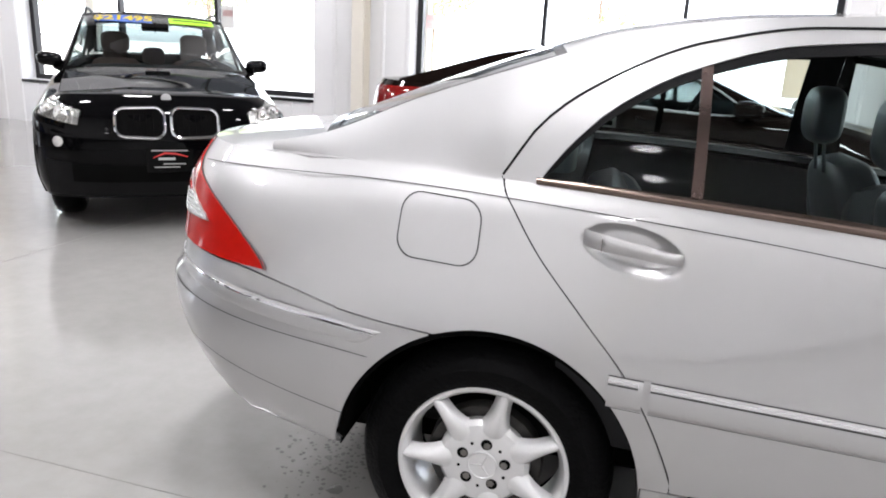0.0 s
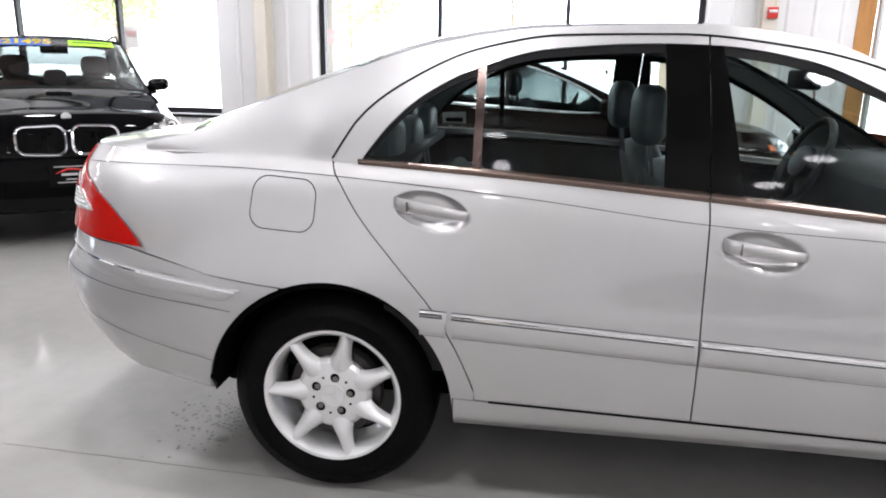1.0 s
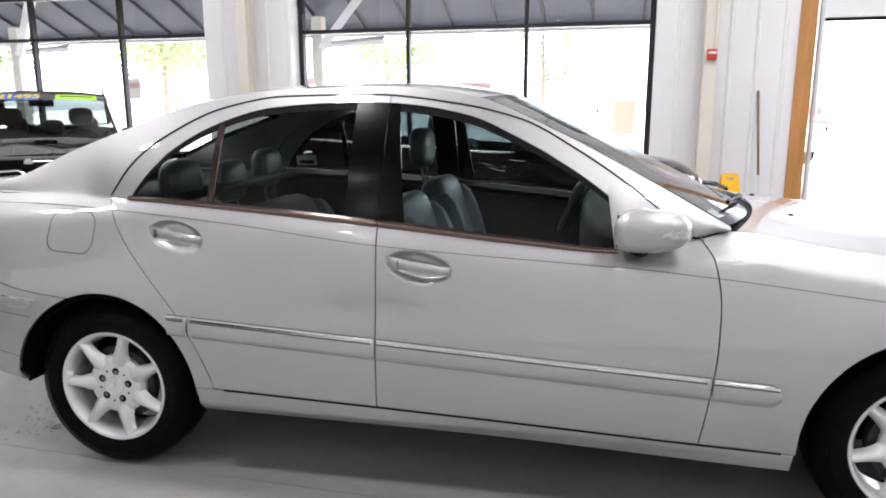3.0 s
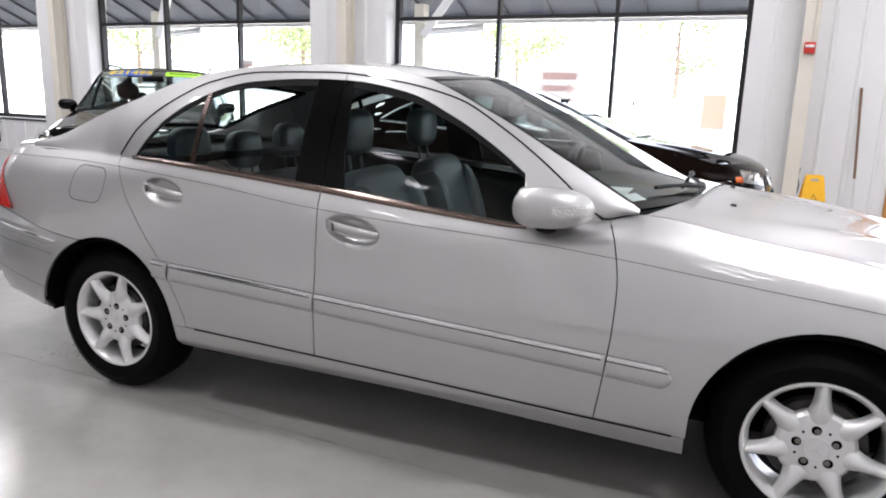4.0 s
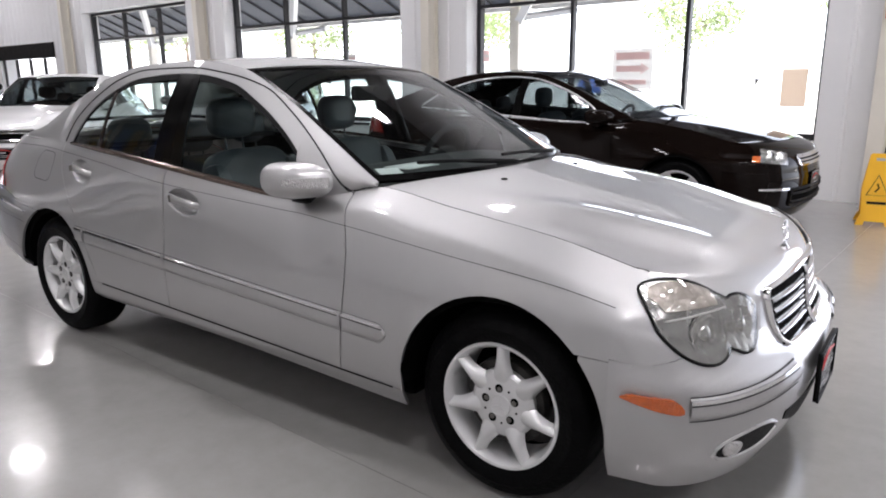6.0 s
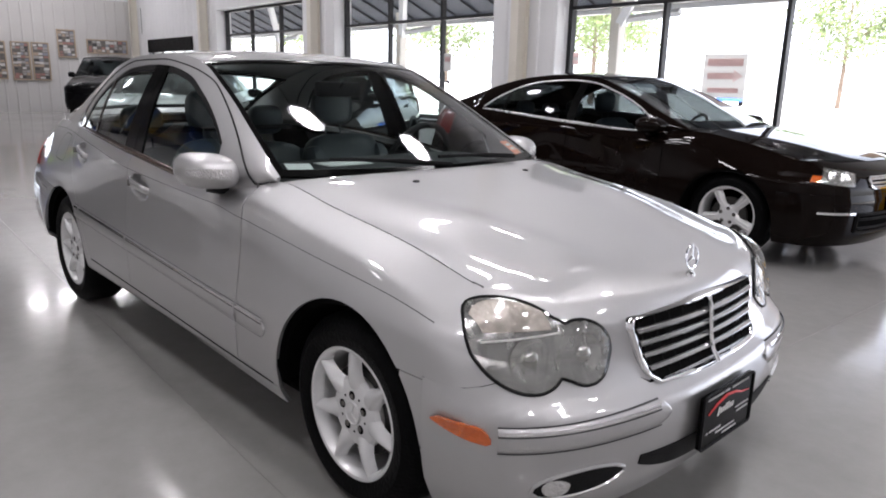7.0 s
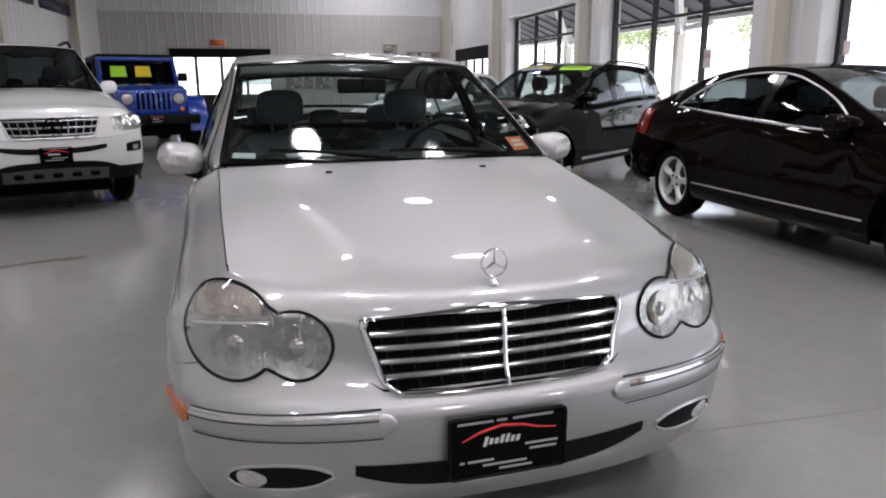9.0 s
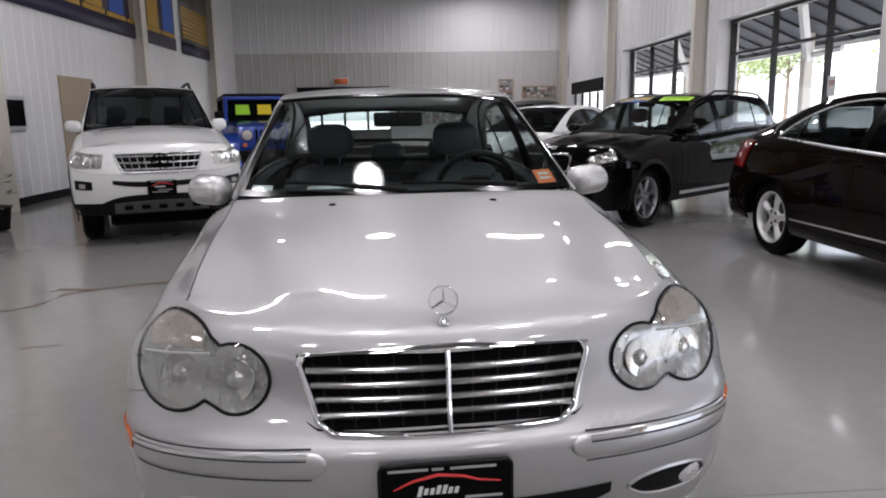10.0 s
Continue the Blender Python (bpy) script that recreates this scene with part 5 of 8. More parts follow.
    hl = part("headlamp", patch_bm(fz, aa, lo, hi, 16, s, 0.003, 0.02, out=(1, s, 0)), M["reflector"], sedan, "twin-oval clear headlamp", sharp=60)
    bm = patch_bm(fz, aa, lo, hi, 16, s, 0.004, 0, out=(1, s, 0.2))
    ring = []
    for a in aa:
        p = fz(a, lo(a)); ring.append(Vector((p[0], p[1] * s, p[2])))
    for a in reversed(aa):
        p = fz(a, hi(a)); ring.append(Vector((p[0], p[1] * s, p[2])))
    nrm = Vector((0.80, 0.50 * s, 0.33)).normalized()
    for v in bm.verts:
        d = min((v.co - r).length for r in ring)
        v.co += nrm * (0.002 + 0.022 * min(1, d / 0.06) ** 0.6)
    part("lamp_cover", bm, M["lens_glass"], hl, "clear curved cover", sharp=80)
    part("lamp_gasket", tube_bm([p + nrm * 0.003 for p in ring], 0.0044, 6, True), M["black"], hl, "black rubber gasket")
    for cy, cz, rr in ((0.668, 0.632, 0.058), (0.523, 0.630, 0.055)):
        c = fz(cy, cz)
        c = Vector((c[0], c[1] * s, c[2])) + Vector((0.005, 0, 0))
        mm = Matrix.Translation(c) @ Vector((0.90, 0.36 * s, 0.22)).to_track_quat("Y", "Z").to_matrix().to_4x4()
        part("reflector_bowl", lathe_bm([(rr, -0.004), (rr * 0.97, 0.001), (rr * 0.8, -0.001), (rr * 0.45, -0.003), (rr * 0.3, 0.004), (0.0, 0.007)], 26, m=mm), M["bowl"], hl)
    c = [fz(y, 0.690 - 0.012 * (y - 0.58) / 0.18) for y in lin(0.58, 0.765, 8)]
    part("lamp_divider", tube_bm([Vector((p[0], p[1] * s, p[2])) + nrm * 0.009 for p in c], 0.003, 6), M["alloy"], hl)
    part("indicator_glass", patch_bm(fz, lin(0.60, 0.752, 10), 0.698, lambda a: max(0.703, hi(a) - 0.008), 4, s, 0.006, 0.004, out=(1, s, 0)), M["warm_lens"], hl)
    for i in range(5):
        c = fz(0.60 + 0.03 * i, 0.61)
        part("lens_rib", tube_bm([Vector((c[0], c[1] * s, c[2] - 0.03)) + nrm * 0.008, Vector((c[0], c[1] * s, c[2] + 0.05)) + nrm * 0.008], 0.0025, 5), M["lens_glass"], hl)

    # tail lamps
    tl = lambda a, v: SV.rear(a, v)
    half = pch((0.70, 0.10), (0.732, 0.126), (0.773, 0.20), (0.84, 0.365), (0.90, 0.505), (0.95, 0.61), (0.985, 0.68))
    fnT = lambda v, q: tl(half(v) + (0.80 - half(v)) * q, v)
    tlm = part("tail_lamp", patch_bm(fnT, lin(0.722, 0.975, 22), 0.0, 1.0, 12, s, 0.007, 0.014, out=(-1, s, 0)), M["red_lens"], sedan, "red tail lamp with a clear middle lens", sharp=60)
    cl = part("clear_lens", patch_bm(fnT, lin(0.775, 0.868, 9), lambda v: 0.20 + 2.4 * max(0.0, v - 0.785), 0.94, 8, s, 0.0115, 0.006, out=(-1, s, 0)), M["clear_lens"], tlm, "clear ribbed lens")
    part("red_bar", patch_bm(fnT, lin(0.826, 0.842, 3), lambda v: 0.36, 0.94, 4, s, 0.0135, 0.003, out=(-1, s, 0)), M["red_lens"], tlm)
    for i in range(5):
        v0 = 0.779 + 0.0095 * i
        part("lens_rib", patch_bm(fnT, lin(v0, v0 + 0.0035, 2), lambda v: 0.24 + 2.4 * max(0.0, v - 0.785), 0.93, 5, s, 0.0135, 0.002, out=(-1, s, 0)), M["alloy"], cl)
    part("lamp_edge", tube_bm([(p[0], p[1] * s, p[2]) for p in [fnT(v, 0.0) for v in lin(0.722, 0.975, 16)]], 0.0032, 5), M["groove"], tlm)
    # fog lamps in the bumper
    fy = lambda y, z: SV.front_z(y, z)
    ftop = pch((0.45, 0.328), (0.50, 0.350), (0.57, 0.358), (0.64, 0.352), (0.69, 0.338), (0.712, 0.318))
    fbot = pch((0.45, 0.322), (0.50, 0.293), (0.57, 0.281), (0.64, 0.279), (0.69, 0.288), (0.712, 0.306))
    fo = part("fog_recess", patch_bm(fy, lin(0.452, 0.71, 22), fbot, ftop, 6, s, 0.0015, 0.006, out=(1, s, 0)), M["black"], sedan, "black fog lamp recess", sharp=60)
    lip = [fy(y, fbot(y)) for y in lin(0.455, 0.71, 16)] + [fy(y, ftop(y)) for y in lin(0.708, 0.46, 16)]
    part("recess_lip", tube_bm([(p[0] + 0.001, p[1] * s, p[2]) for p in lip], 0.0055, 6, True), M["silver"], fo)
    c = fy(0.650, 0.316)
    mm = Matrix.Translation(Vector((c[0] - 0.004, c[1] * s, c[2]))) @ Vector((0.9, 0.38 * s, 0)).to_track_quat("Y", "Z").to_matrix().to_4x4()
    part("fog_lamp", lathe_bm([(0.031, -0.012), (0.031, 0.003), (0.028, 0.007), (0.016, 0.010), (0.0, 0.011)], 22, m=mm @ Matrix.Diagonal((1.35, 1, 0.95, 1))), M["clear_lens"], fo, "round clear fog lamp")
# lower intake
part("lower_intake", patch_bm(lambda y, z: SV.front_z(y, z), lin(-0.405, 0.405, 34), lambda y: 0.262 + 0.06 * (abs(y) / 0.405) ** 3, lambda y: 0.336 + 0.014 * (abs(y) / 0.405) ** 2, 5, 1, 0.003, 0.01, out=(1, 0, 0)), M["black"], sedan, "black lower air intake", sharp=60)
# fuel flap
bm = bmesh.new()
ol = rounded_rect(0.198, 0.145, 0.045, 6)
fx, fz = -0.145, 0.886
ring = [bm.verts.new((fx + a, -SV.side(fx + a, SV.v_at(fx + a, fz + b - 0.05 * a))[1] - 0.0015, fz + b - 0.05 * a)) for a, b in ol]
inner = [bm.verts.new((fx + a * 0.97, -SV.side(fx + a * 0.97, SV.v_at(fx + a * 0.97, fz + b * 0.96 - 0.05 * a))[1] - 0.0015, fz + b * 0.96 - 0.05 * a)) for a, b in ol]
for i in range(len(ol)):
    bm.faces.new((ring[i], ring[(i + 1) % len(ol)], inner[(i + 1) % len(ol)], inner[i]))
bmesh.ops.recalc_face_normals(bm, faces=bm.faces)
part("fuel_flap", bm, M["groove"], sedan, "fuel flap joint")

# grille
gt, gb = 0.694, 0.520
gw = lambda z: 0.312 + (0.368 - 0.312) * (z - gb) / (gt - gb)
gr = part("grille", patch_bm(lambda z, q: SV.front_z(q * gw(z), z), lin(gb, gt, 10), -1.0, 1.0, 24, 1, 0.003, 0.004, out=(1, 0, 0)), M["dark"], sedan, "chrome radiator grille with dark slats", sharp=60)
def gp(q, z, lift=0.008):
    p = SV.front_z(q * gw(z), z)
    return Vector((p[0] + lift, p[1], p[2]))
rim_pts = [gp(q, gt + 0.008 * (1 - q * q)) for q in lin(-0.95, 0.95, 24)] + [gp(1.0, v) for v in lin(gt - 0.02, gb + 0.02, 8)] + \
          [gp(q, gb - 0.012 * (1 - q * q)) for q in lin(0.92, -0.92, 24)] + [gp(-1.0, v) for v in lin(gb + 0.02, gt - 0.02, 8)]
bm = bmesh.new()
k_ = len(rim_pts)
cen = sum(rim_pts, Vector()) / k_
rws = []
for p in rim_pts:
    d = (p - cen); d.x = 0; d.normalize()
    rws.append([bm.verts.new(p + d * a + Vector((b, 0, 0))) for a, b in ((0.012, -0.014), (0.009, 0.001), (0.002, 0.006), (-0.007, 0.004), (-0.009, -0.010))])
for i in range(k_):
    p, q = rws[i], rws[(i + 1) % k_]
    for j in range(4):
        bm.faces.new((p[j], p[j + 1], q[j + 1], q[j]))
bmesh.ops.recalc_face_normals(bm, faces=bm.faces)
part("grille_frame", bm, M["chrome"], gr, "chrome grille frame", sharp=60)
for i in range(4):
    v = gb - 0.002 + (gt - gb) * (i + 0.95) / 4.9
    bm = bmesh.new()
    rws = []
    for q in lin(-0.97, 0.97, 24):
        p = gp(q, v, 0.0)
        rws.append([bm.verts.new(p + Vector((a, 0, b))) for a, b in ((0.002, 0.0085), (0.012, 0.0075), (0.017, 0.001), (0.013, -0.0075), (0.002, -0.009))])
    for p, q in zip(rws, rws[1:]):
        for j in range(4):
            bm.faces.new((p[j], p[j + 1], q[j + 1], q[j]))
    bmesh.ops.recalc_face_normals(bm, faces=bm.faces)
    part("slat", bm, M["slat"], gr, sharp=60)
for i in range(11):
    if i != 5:
        part("grille_rib", tube_bm([gp(-0.9 + 0.18 * i, v, 0.003) for v in lin(gb + 0.004, gt - 0.004, 5)], 0.0025, 4), M["black"], gr)
part("grille_bar", tube_bm([gp(0, v, 0.018) for v in lin(gb - 0.010, gt + 0.008, 8)], 0.0075, 8), M["chrome"], gr, "upright chrome bar")
# hood emblem
base = Vector(SV.hood(0.0, 1.90)) - Vector((0, 0, 0.003))
em = part("hood_emblem", lathe_bm([(0.016, 0.0), (0.014, 0.008), (0.008, 0.014), (0.006, 0.022), (0.0, 0.023)], 16, "z", m=Matrix.Translation(base)), M["chrome"], sedan, "upright chrome ring emblem")
c = base + Vector((0, 0, 0.058))
bm = tube_bm([c + Vector((-0.004 * math.sin(a), 0.036 * math.cos(a), 0.036 * math.sin(a))) for a in [2 * math.pi * i / 28 for i in range(28)]], 0.003, 6, True)
for a in (90, 210, 330):
    tube_bm([c, c + Vector((0, 0.036 * math.cos(radians(a)), 0.036 * math.sin(radians(a))))], [0.0045, 0.0015], 6, bm=bm)
part("emblem_ring", bm, M["chrome"], em)
# washer jets and the cowl slots
for y in (-0.3, 0.3):
    p = SV.top(2.42, y / 0.69)
    part("washer_jet", blob_bm(0.012, 0.014, 0.006, p, 2.4, 10, 6), M["black"], sedan)
for s in (-1, 1):
    pts = [Vector(SV.cap(SV.nose, SV.xa, SV.nfv(1.0), 0.992, u)) for u in lin(-0.05, 1.0, 8)]
    part("hood_joint", tube_bm([(p.x, p.y * s, p.z) for p in pts], 0.0022, 5), M["groove"], sedan)
# wipers
wsf = lambda f, u: SV.roof((1.33 + 0.07 * (1 - f * f)) * (1 - u) + (2.135 + 0.17 * (1 - f * f)) * u, f)
for f0, f1 in ((0.62, -0.05), (-0.02, -0.72)):
    pts = [Vector(wsf(f0 + (f1 - f0) * t, 0.985 - 0.06 * math.sin(math.pi * 0.5 * t))) + Vector((0.012, 0, 0.018)) for t in lin(0, 1, 10)]
    part("wiper", tube_bm(pts, [0.011] * 5 + [0.007] * 5, 6), M["black"], sedan, "black wiper")
# papers behind the windscreen
def on_screen(f0, f1, u0, u1, mat, name, label, lift=-0.012):
    return part(name, patch_bm(wsf, lin(f0, f1, 4), u0, u1, 3, 1, lift, 0, out=(1, 0, 1)), mat, sedan, label)
on_screen(-0.93, -0.80, 0.90, 0.955, M["paper"], "parking_slip", "white paper slip in the windscreen")
st = on_screen(0.80, 0.93, 0.83, 0.945, M["paper_orange"], "inspection_sticker", "orange and white inspection sticker")
for i in range(2):
    on_screen(0.825, 0.905, 0.855 + 0.035 * i, 0.875 + 0.035 * i, M["paper"], "sticker_bar", "", -0.0105)
pp = bmesh.new()
box_bm(1.93, -0.42, 0.972, 2.06, -0.22, 0.976, 0, bm=pp)
part("paper_sheet", pp, M["paper"], sedan, "white paper on the dashboard")
# window sticker on the far quarter glass
px = lin(0.13, 0.24, 4)
part("window_sticker", patch_bm(SV.cab, px, lambda x: 0.07, lambda x: 0.24, 3, 1, -0.012, 0), M["paper"], sedan, "small white window sticker")
part("sticker_print", patch_bm(SV.cab, lin(0.145, 0.225, 4), lambda x: 0.10, lambda x: 0.16, 3, 1, -0.016, 0), M["black"], sedan)
# front plate with the dealer's print
pl = part("plate", plate_bm(rounded_rect(0.318, 0.165, 0.012, 4), 0.012), M["gloss_black"], sedan, "black dealer plate with red and white print")
pl.matrix_local = Matrix.Translation((3.517, -0.02, 0.378)) @ Matrix.Rotation(radians(0), 4, "Y")
def on_plate(name, bm, mat, y, z, lift=0.0015):
    for v in bm.verts:
        v.co += Vector((lift, y, z))
    return part(name, bm, mat, pl, smooth=False)
swoosh = tube_bm([(0, -0.125, 0.022), (0, -0.08, 0.042), (0, -0.02, 0.055), (0, 0.04, 0.048), (0, 0.08, 0.036), (0, 0.13, 0.03)], [0.002, 0.004, 0.005, 0.004, 0.003, 0.002], 4)
on_plate("red_swoosh", swoosh, M["red"], 0, 0)
for i in range(7):
    tall = i in (0, 3, 4)
    word = box_bm(0, -0.0048, -0.0095 if i else -0.0135, 0.0008, 0.0048, 0.0125 if tall else 0.0065)
    for v in word.verts:
        v.co.y += 0.25 * v.co.z
    on_plate("print_bar", word, M["paper"], -0.062 + 0.0145 * i, 0.016)
for y, z, w, h in ((-0.09, 0.070, 0.095, 0.0065), (-0.02, 0.070, 0.028, 0.0065), (0.065, 0.070, 0.11, 0.0065), (0.09, -0.006, 0.09, 0.006), (0.095, -0.021, 0.075, 0.006), (-0.125, -0.036, 0.012, 0.006), (-0.075, -0.036, 0.07, 0.006), (-0.01, -0.050, 0.12, 0.006), (0.02, -0.064, 0.09, 0.006)):
    on_plate("print_bar", box_bm(0, -w / 2, -h / 2, 0.0008, w / 2, h / 2), M["grey_print"], y, z)
on_plate("plate_frame", tube_bm([(0, a, b) for a, b in rounded_rect(0.316, 0.163, 0.012, 4)], 0.004, 6, True), M["black"], 0, 0)

# ------------------------------------------------------------------ the other cars
def quad_lamp(car, S, where, a0, a1, lo, hi, mat, name, label, lift=0.006, n=12, sides=(-1, 1), outx=1):
    obs = []
    for s in sides:
        obs.append(part(name, patch_bm(where, lin(a0, a1, n), lo, hi, 6, s, lift, 0.012, out=(outx, s * 0.6, 0)), mat, car, label, sharp=60))
    return obs


def headlamps(car, S, a0, a1, lo, hi):
    for s, ob in zip((-1, 1), quad_lamp(car, S, S.front, a0, a1, lo, hi, M["reflector"], "headlamp", "clear headlamp", 0.003)):
        for f in (0.32, 0.68):
            a = a0 + (a1 - a0) * f
            c = S.front(a, (lo(a) + hi(a)) / 2)
            mm = Matrix.Translation(Vector((c[0] + 0.004, c[1] * s, c[2]))) @ Vector((0.9, 0.35 * s, 0.1)).to_track_quat("Y", "Z").to_matrix().to_4x4()
            part("reflector_bowl", lathe_bm([(0.055, 0.004), (0.05, 0.01), (0.03, 0.0), (0.012, 0.01), (0.0, 0.011)], 20, m=mm), M["chrome"], ob)
        part("lamp_cover", patch_bm(S.front, lin(a0, a1, 12), lo, hi, 6, s, 0.016, 0.014, out=(1, s * 0.6, 0)), M["lens_glass"], ob, sharp=60)


def slat_grille(car, S, w, v0, v1, n, frame, slat, label, low=1.0):
    at = lambda y, v: S.front_y(y * (1 - (1 - low) * (v1 - v) / (v1 - v0)), v)
    g = part("grille", patch_bm(at, lin(-w, w, 20), v0, v1, 6, 1, 0.004, 0.004, out=(1, 0, 0)), M["dark"], car, label, sharp=60)
    P = lambda y, v, l: Vector(at(y, v)) + Vector((l, 0, 0))
    ring = [P(y, v1, 0.008) for y in lin(-w * 0.96, w * 0.96, 16)] + [P(w, v, 0.008) for v in lin(v1 - 0.02, v0 + 0.02, 4)] + \
           [P(y, v0, 0.008) for y in lin(w * 0.92, -w * 0.92, 16)] + [P(-w, v, 0.008) for v in lin(v0 + 0.02, v1 - 0.02, 4)]
    part("grille_frame", tube_bm(ring, 0.011, 6, True), frame, g)
    for i in range(n):
        v = v0 + (v1 - v0) * (i + 0.5) / n
        part("slat", tube_bm([P(y, v, 0.012) for y in lin(-w * 0.98, w * 0.98, 16)], 0.010, 6), slat, g)
    return g


def dealer_plate(car, x, z, y=0.0, w=0.31):
    p = part("plate", plate_bm(rounded_rect(w, 0.155, 0.01, 3), 0.012), M["gloss_black"], car, "black dealer plate with red and white print")
    p.matrix_local = Matrix.Translation((x, y, z))
    part("red_swoosh", tube_bm([(0.001, -0.11, 0.02), (0.001, -0.03, 0.05), (0.001, 0.04, 0.045), (0.001, 0.12, 0.025)], [0.003, 0.007, 0.006, 0.003], 4), M["red"], p)
    for yy, zz, ww, hh in ((0.0, 0.066, 0.24, 0.003), (-0.02, 0.012, 0.11, 0.008), (0.03, -0.022, 0.15, 0.003), (-0.02, -0.043, 0.17, 0.003)):
        part("print_bar", box_bm(0.0005, yy - ww / 2, zz - hh, 0.0012, yy + ww / 2, zz + hh), M["grey_print"], p, smooth=False)
    return p


def screen_fn(k, S):
    hx, wl = k["header"], k["ws_low"]
    return lambda f, u: S.roof((hx[0] + hx[1] * (1 - f * f)) * (1 - u) + (wl[0] + wl[1] * (1 - f * f)) * u, f)


def variant(base, **over):
    d = dict(base)
    d.update(over)
    return d


# dark brown coupe-like sedan beside the windows
BROWN = variant(SILVER, wheel_at=(1.69, 0.88), nf_top=2.5, b_slant=0.0, v_front=0.565, v_rear=0.715,
    wb=2.711, R=0.335, rim=0.232, arch=0.372, track=1.64, xa=3.09, xb=-0.375, nf=2.5, nr=2.7,
    wmax=[(-0.375, 0.90), (0, 0.915), (1.0, 0.92), (2.7, 0.915), (3.09, 0.90)],
    ws=[(-0.7, 0.66), (-0.37, 0.71), (0, 0.77), (0.5, 0.82), (1.0, 0.845), (1.8, 0.83), (2.1, 0.77), (2.3, 0.73), (3.09, 0.66)],
    zs=[(-0.7, 1.03), (-0.37, 1.035), (0.1, 1.02), (0.5, 0.995), (1.0, 0.965), (1.8, 0.93), (2.1, 0.94), (2.3, 0.955), (2.7, 0.90), (3.09, 0.80)],
    zc=[(-0.7, 1.06), (-0.37, 1.08), (2.2, 1.01), (2.5, 0.97), (2.8, 0.925), (3.09, 0.87)],
    zlo=[(-0.37, 0.27), (0.3, 0.24), (2.35, 0.22), (3.09, 0.20)],
    nose=[(3.54, 0.20), (3.59, 0.29), (3.60, 0.42), (3.60, 0.52), (3.59, 0.56), (3.58, 0.62), (3.53, 0.73), (3.42, 0.80)],
    tail=[(-1.08, 0.24), (-1.15, 0.34), (-1.18, 0.48), (-1.18, 0.60), (-1.17, 0.66), (-1.13, 0.74), (-1.12, 0.94), (-1.06, 1.05)],
    yr=[(-0.8, 0.60), (-0.5, 0.585), (0, 0.57), (0.6, 0.58), (1.0, 0.59), (1.3, 0.605), (1.6, 0.64), (2.0, 0.70), (2.3, 0.735), (2.5, 0.75)],
    zr=[(-0.8, 1.055), (-0.5, 1.14), (0, 1.285), (0.4, 1.36), (0.8, 1.388), (1.2, 1.37), (1.6, 1.25), (2.0, 1.08), (2.3, 0.958), (2.5, 0.88)],
    zt=[(-0.8, 1.07), (-0.5, 1.17), (0, 1.33), (0.4, 1.395), (0.8, 1.42), (1.25, 1.395), (1.6, 1.29), (2.0, 1.13), (2.3, 1.01), (2.5, 0.94)],
    c_gap=pch((0.2, 0.46), (0.36, 0.45), (0.5, 0.40), (0.65, 0.30), (0.8, 0.16), (0.95, 0.06), (1.2, 0.03)),
    b_gap=1.12, a_gap=pch((0.29, 2.10), (0.6, 2.14), (0.8, 2.13), (0.96, 2.10)),
    sill=pch((-0.4, 0.34), (0.435, 0.33), (2.34, 0.30)), rb_cut=pch((-0.6, 0.74), (-0.2, 0.68)),
    win_top=pch((-0.10, 1.05), (0.1, 1.165), (0.3, 1.245), (0.6, 1.31), (0.95, 1.33), (1.2, 1.315), (1.5, 1.235), (1.8, 1.11), (2.0, 0.98)),
    frame_top=pch((-0.2, 1.05), (0.0, 1.17), (0.3, 1.29), (0.6, 1.345), (0.95, 1.362), (1.25, 1.335), (1.5, 1.265), (1.8, 1.14), (2.1, 0.975)),
    win_x=(-0.10, 1.98), rail_x=(-0.78, 2.29), c_top=-0.20, b_pillar=(1.07, 1.155), q_bar=0.22, win_line=True,
    handles=((0.42, 0.90), (1.32, 0.87)), mirror=(1.98, 0.90, 0.99), fine=False, handle_mat=M["brown_paint"], belt_mat=M["bright_trim"], belt_label="bright belt line",
    header=(1.22, 0.08), rear_header=(0.0, 0.08), ws_low=(2.285, 0.20), rw_low=(-0.72, 0.08), cowl=(2.31, 0.18), crease=(2.3, 0.7, 0.5, 0.006),
    dash=2.05, dash_z=0.98, mirror_in=(1.60, 1.27), cabin=(1.38, 0.45, 0.72, 0.56), spokes=(5, 0.052, 0.042, True, False, 0.3), turn=(0.2, 0.7), glass=M["dark_glass"])
car, SB, _ = make_car("brown_sedan", (-0.78, 4.27, 0), -1.7, BROWN, M["brown_paint"], "dark brown coupe-like sedan parked along the showroom windows", M["leather"])
headlamps(car, SB, 0.30, 0.60, lambda a: 0.70 - 0.10 * (a - 0.3), lambda a: 0.92 - 0.25 * (a - 0.3))
slat_grille(car, SB, 0.40, 0.655, 0.80, 3, M["chrome"], M["chrome"], "chrome slatted grille")
slat_grille(car, SB, 0.55, 0.16, 0.36, 2, M["black"], M["black"], "black lower grille")
quad_lamp(car, SB, SB.front, 0.22, 0.30, lambda a: 0.70, lambda a: 0.80, M["amber_lens"], "side_marker", "amber marker lamp")
quad_lamp(car, SB, SB.front, 0.30, 0.62, lambda a: 0.36, lambda a: 0.385, M["chrome"], "bumper_chrome", "bright bumper line", 0.01)
quad_lamp(car, SB, SB.rear, 0.06, 0.62, lambda a: 0.72, lambda a: 0.92, M["dark_red_lens"], "tail_lamp", "dark red tail lamp", 0.008, outx=-1)
dealer_plate(car, 3.612, 0.47)
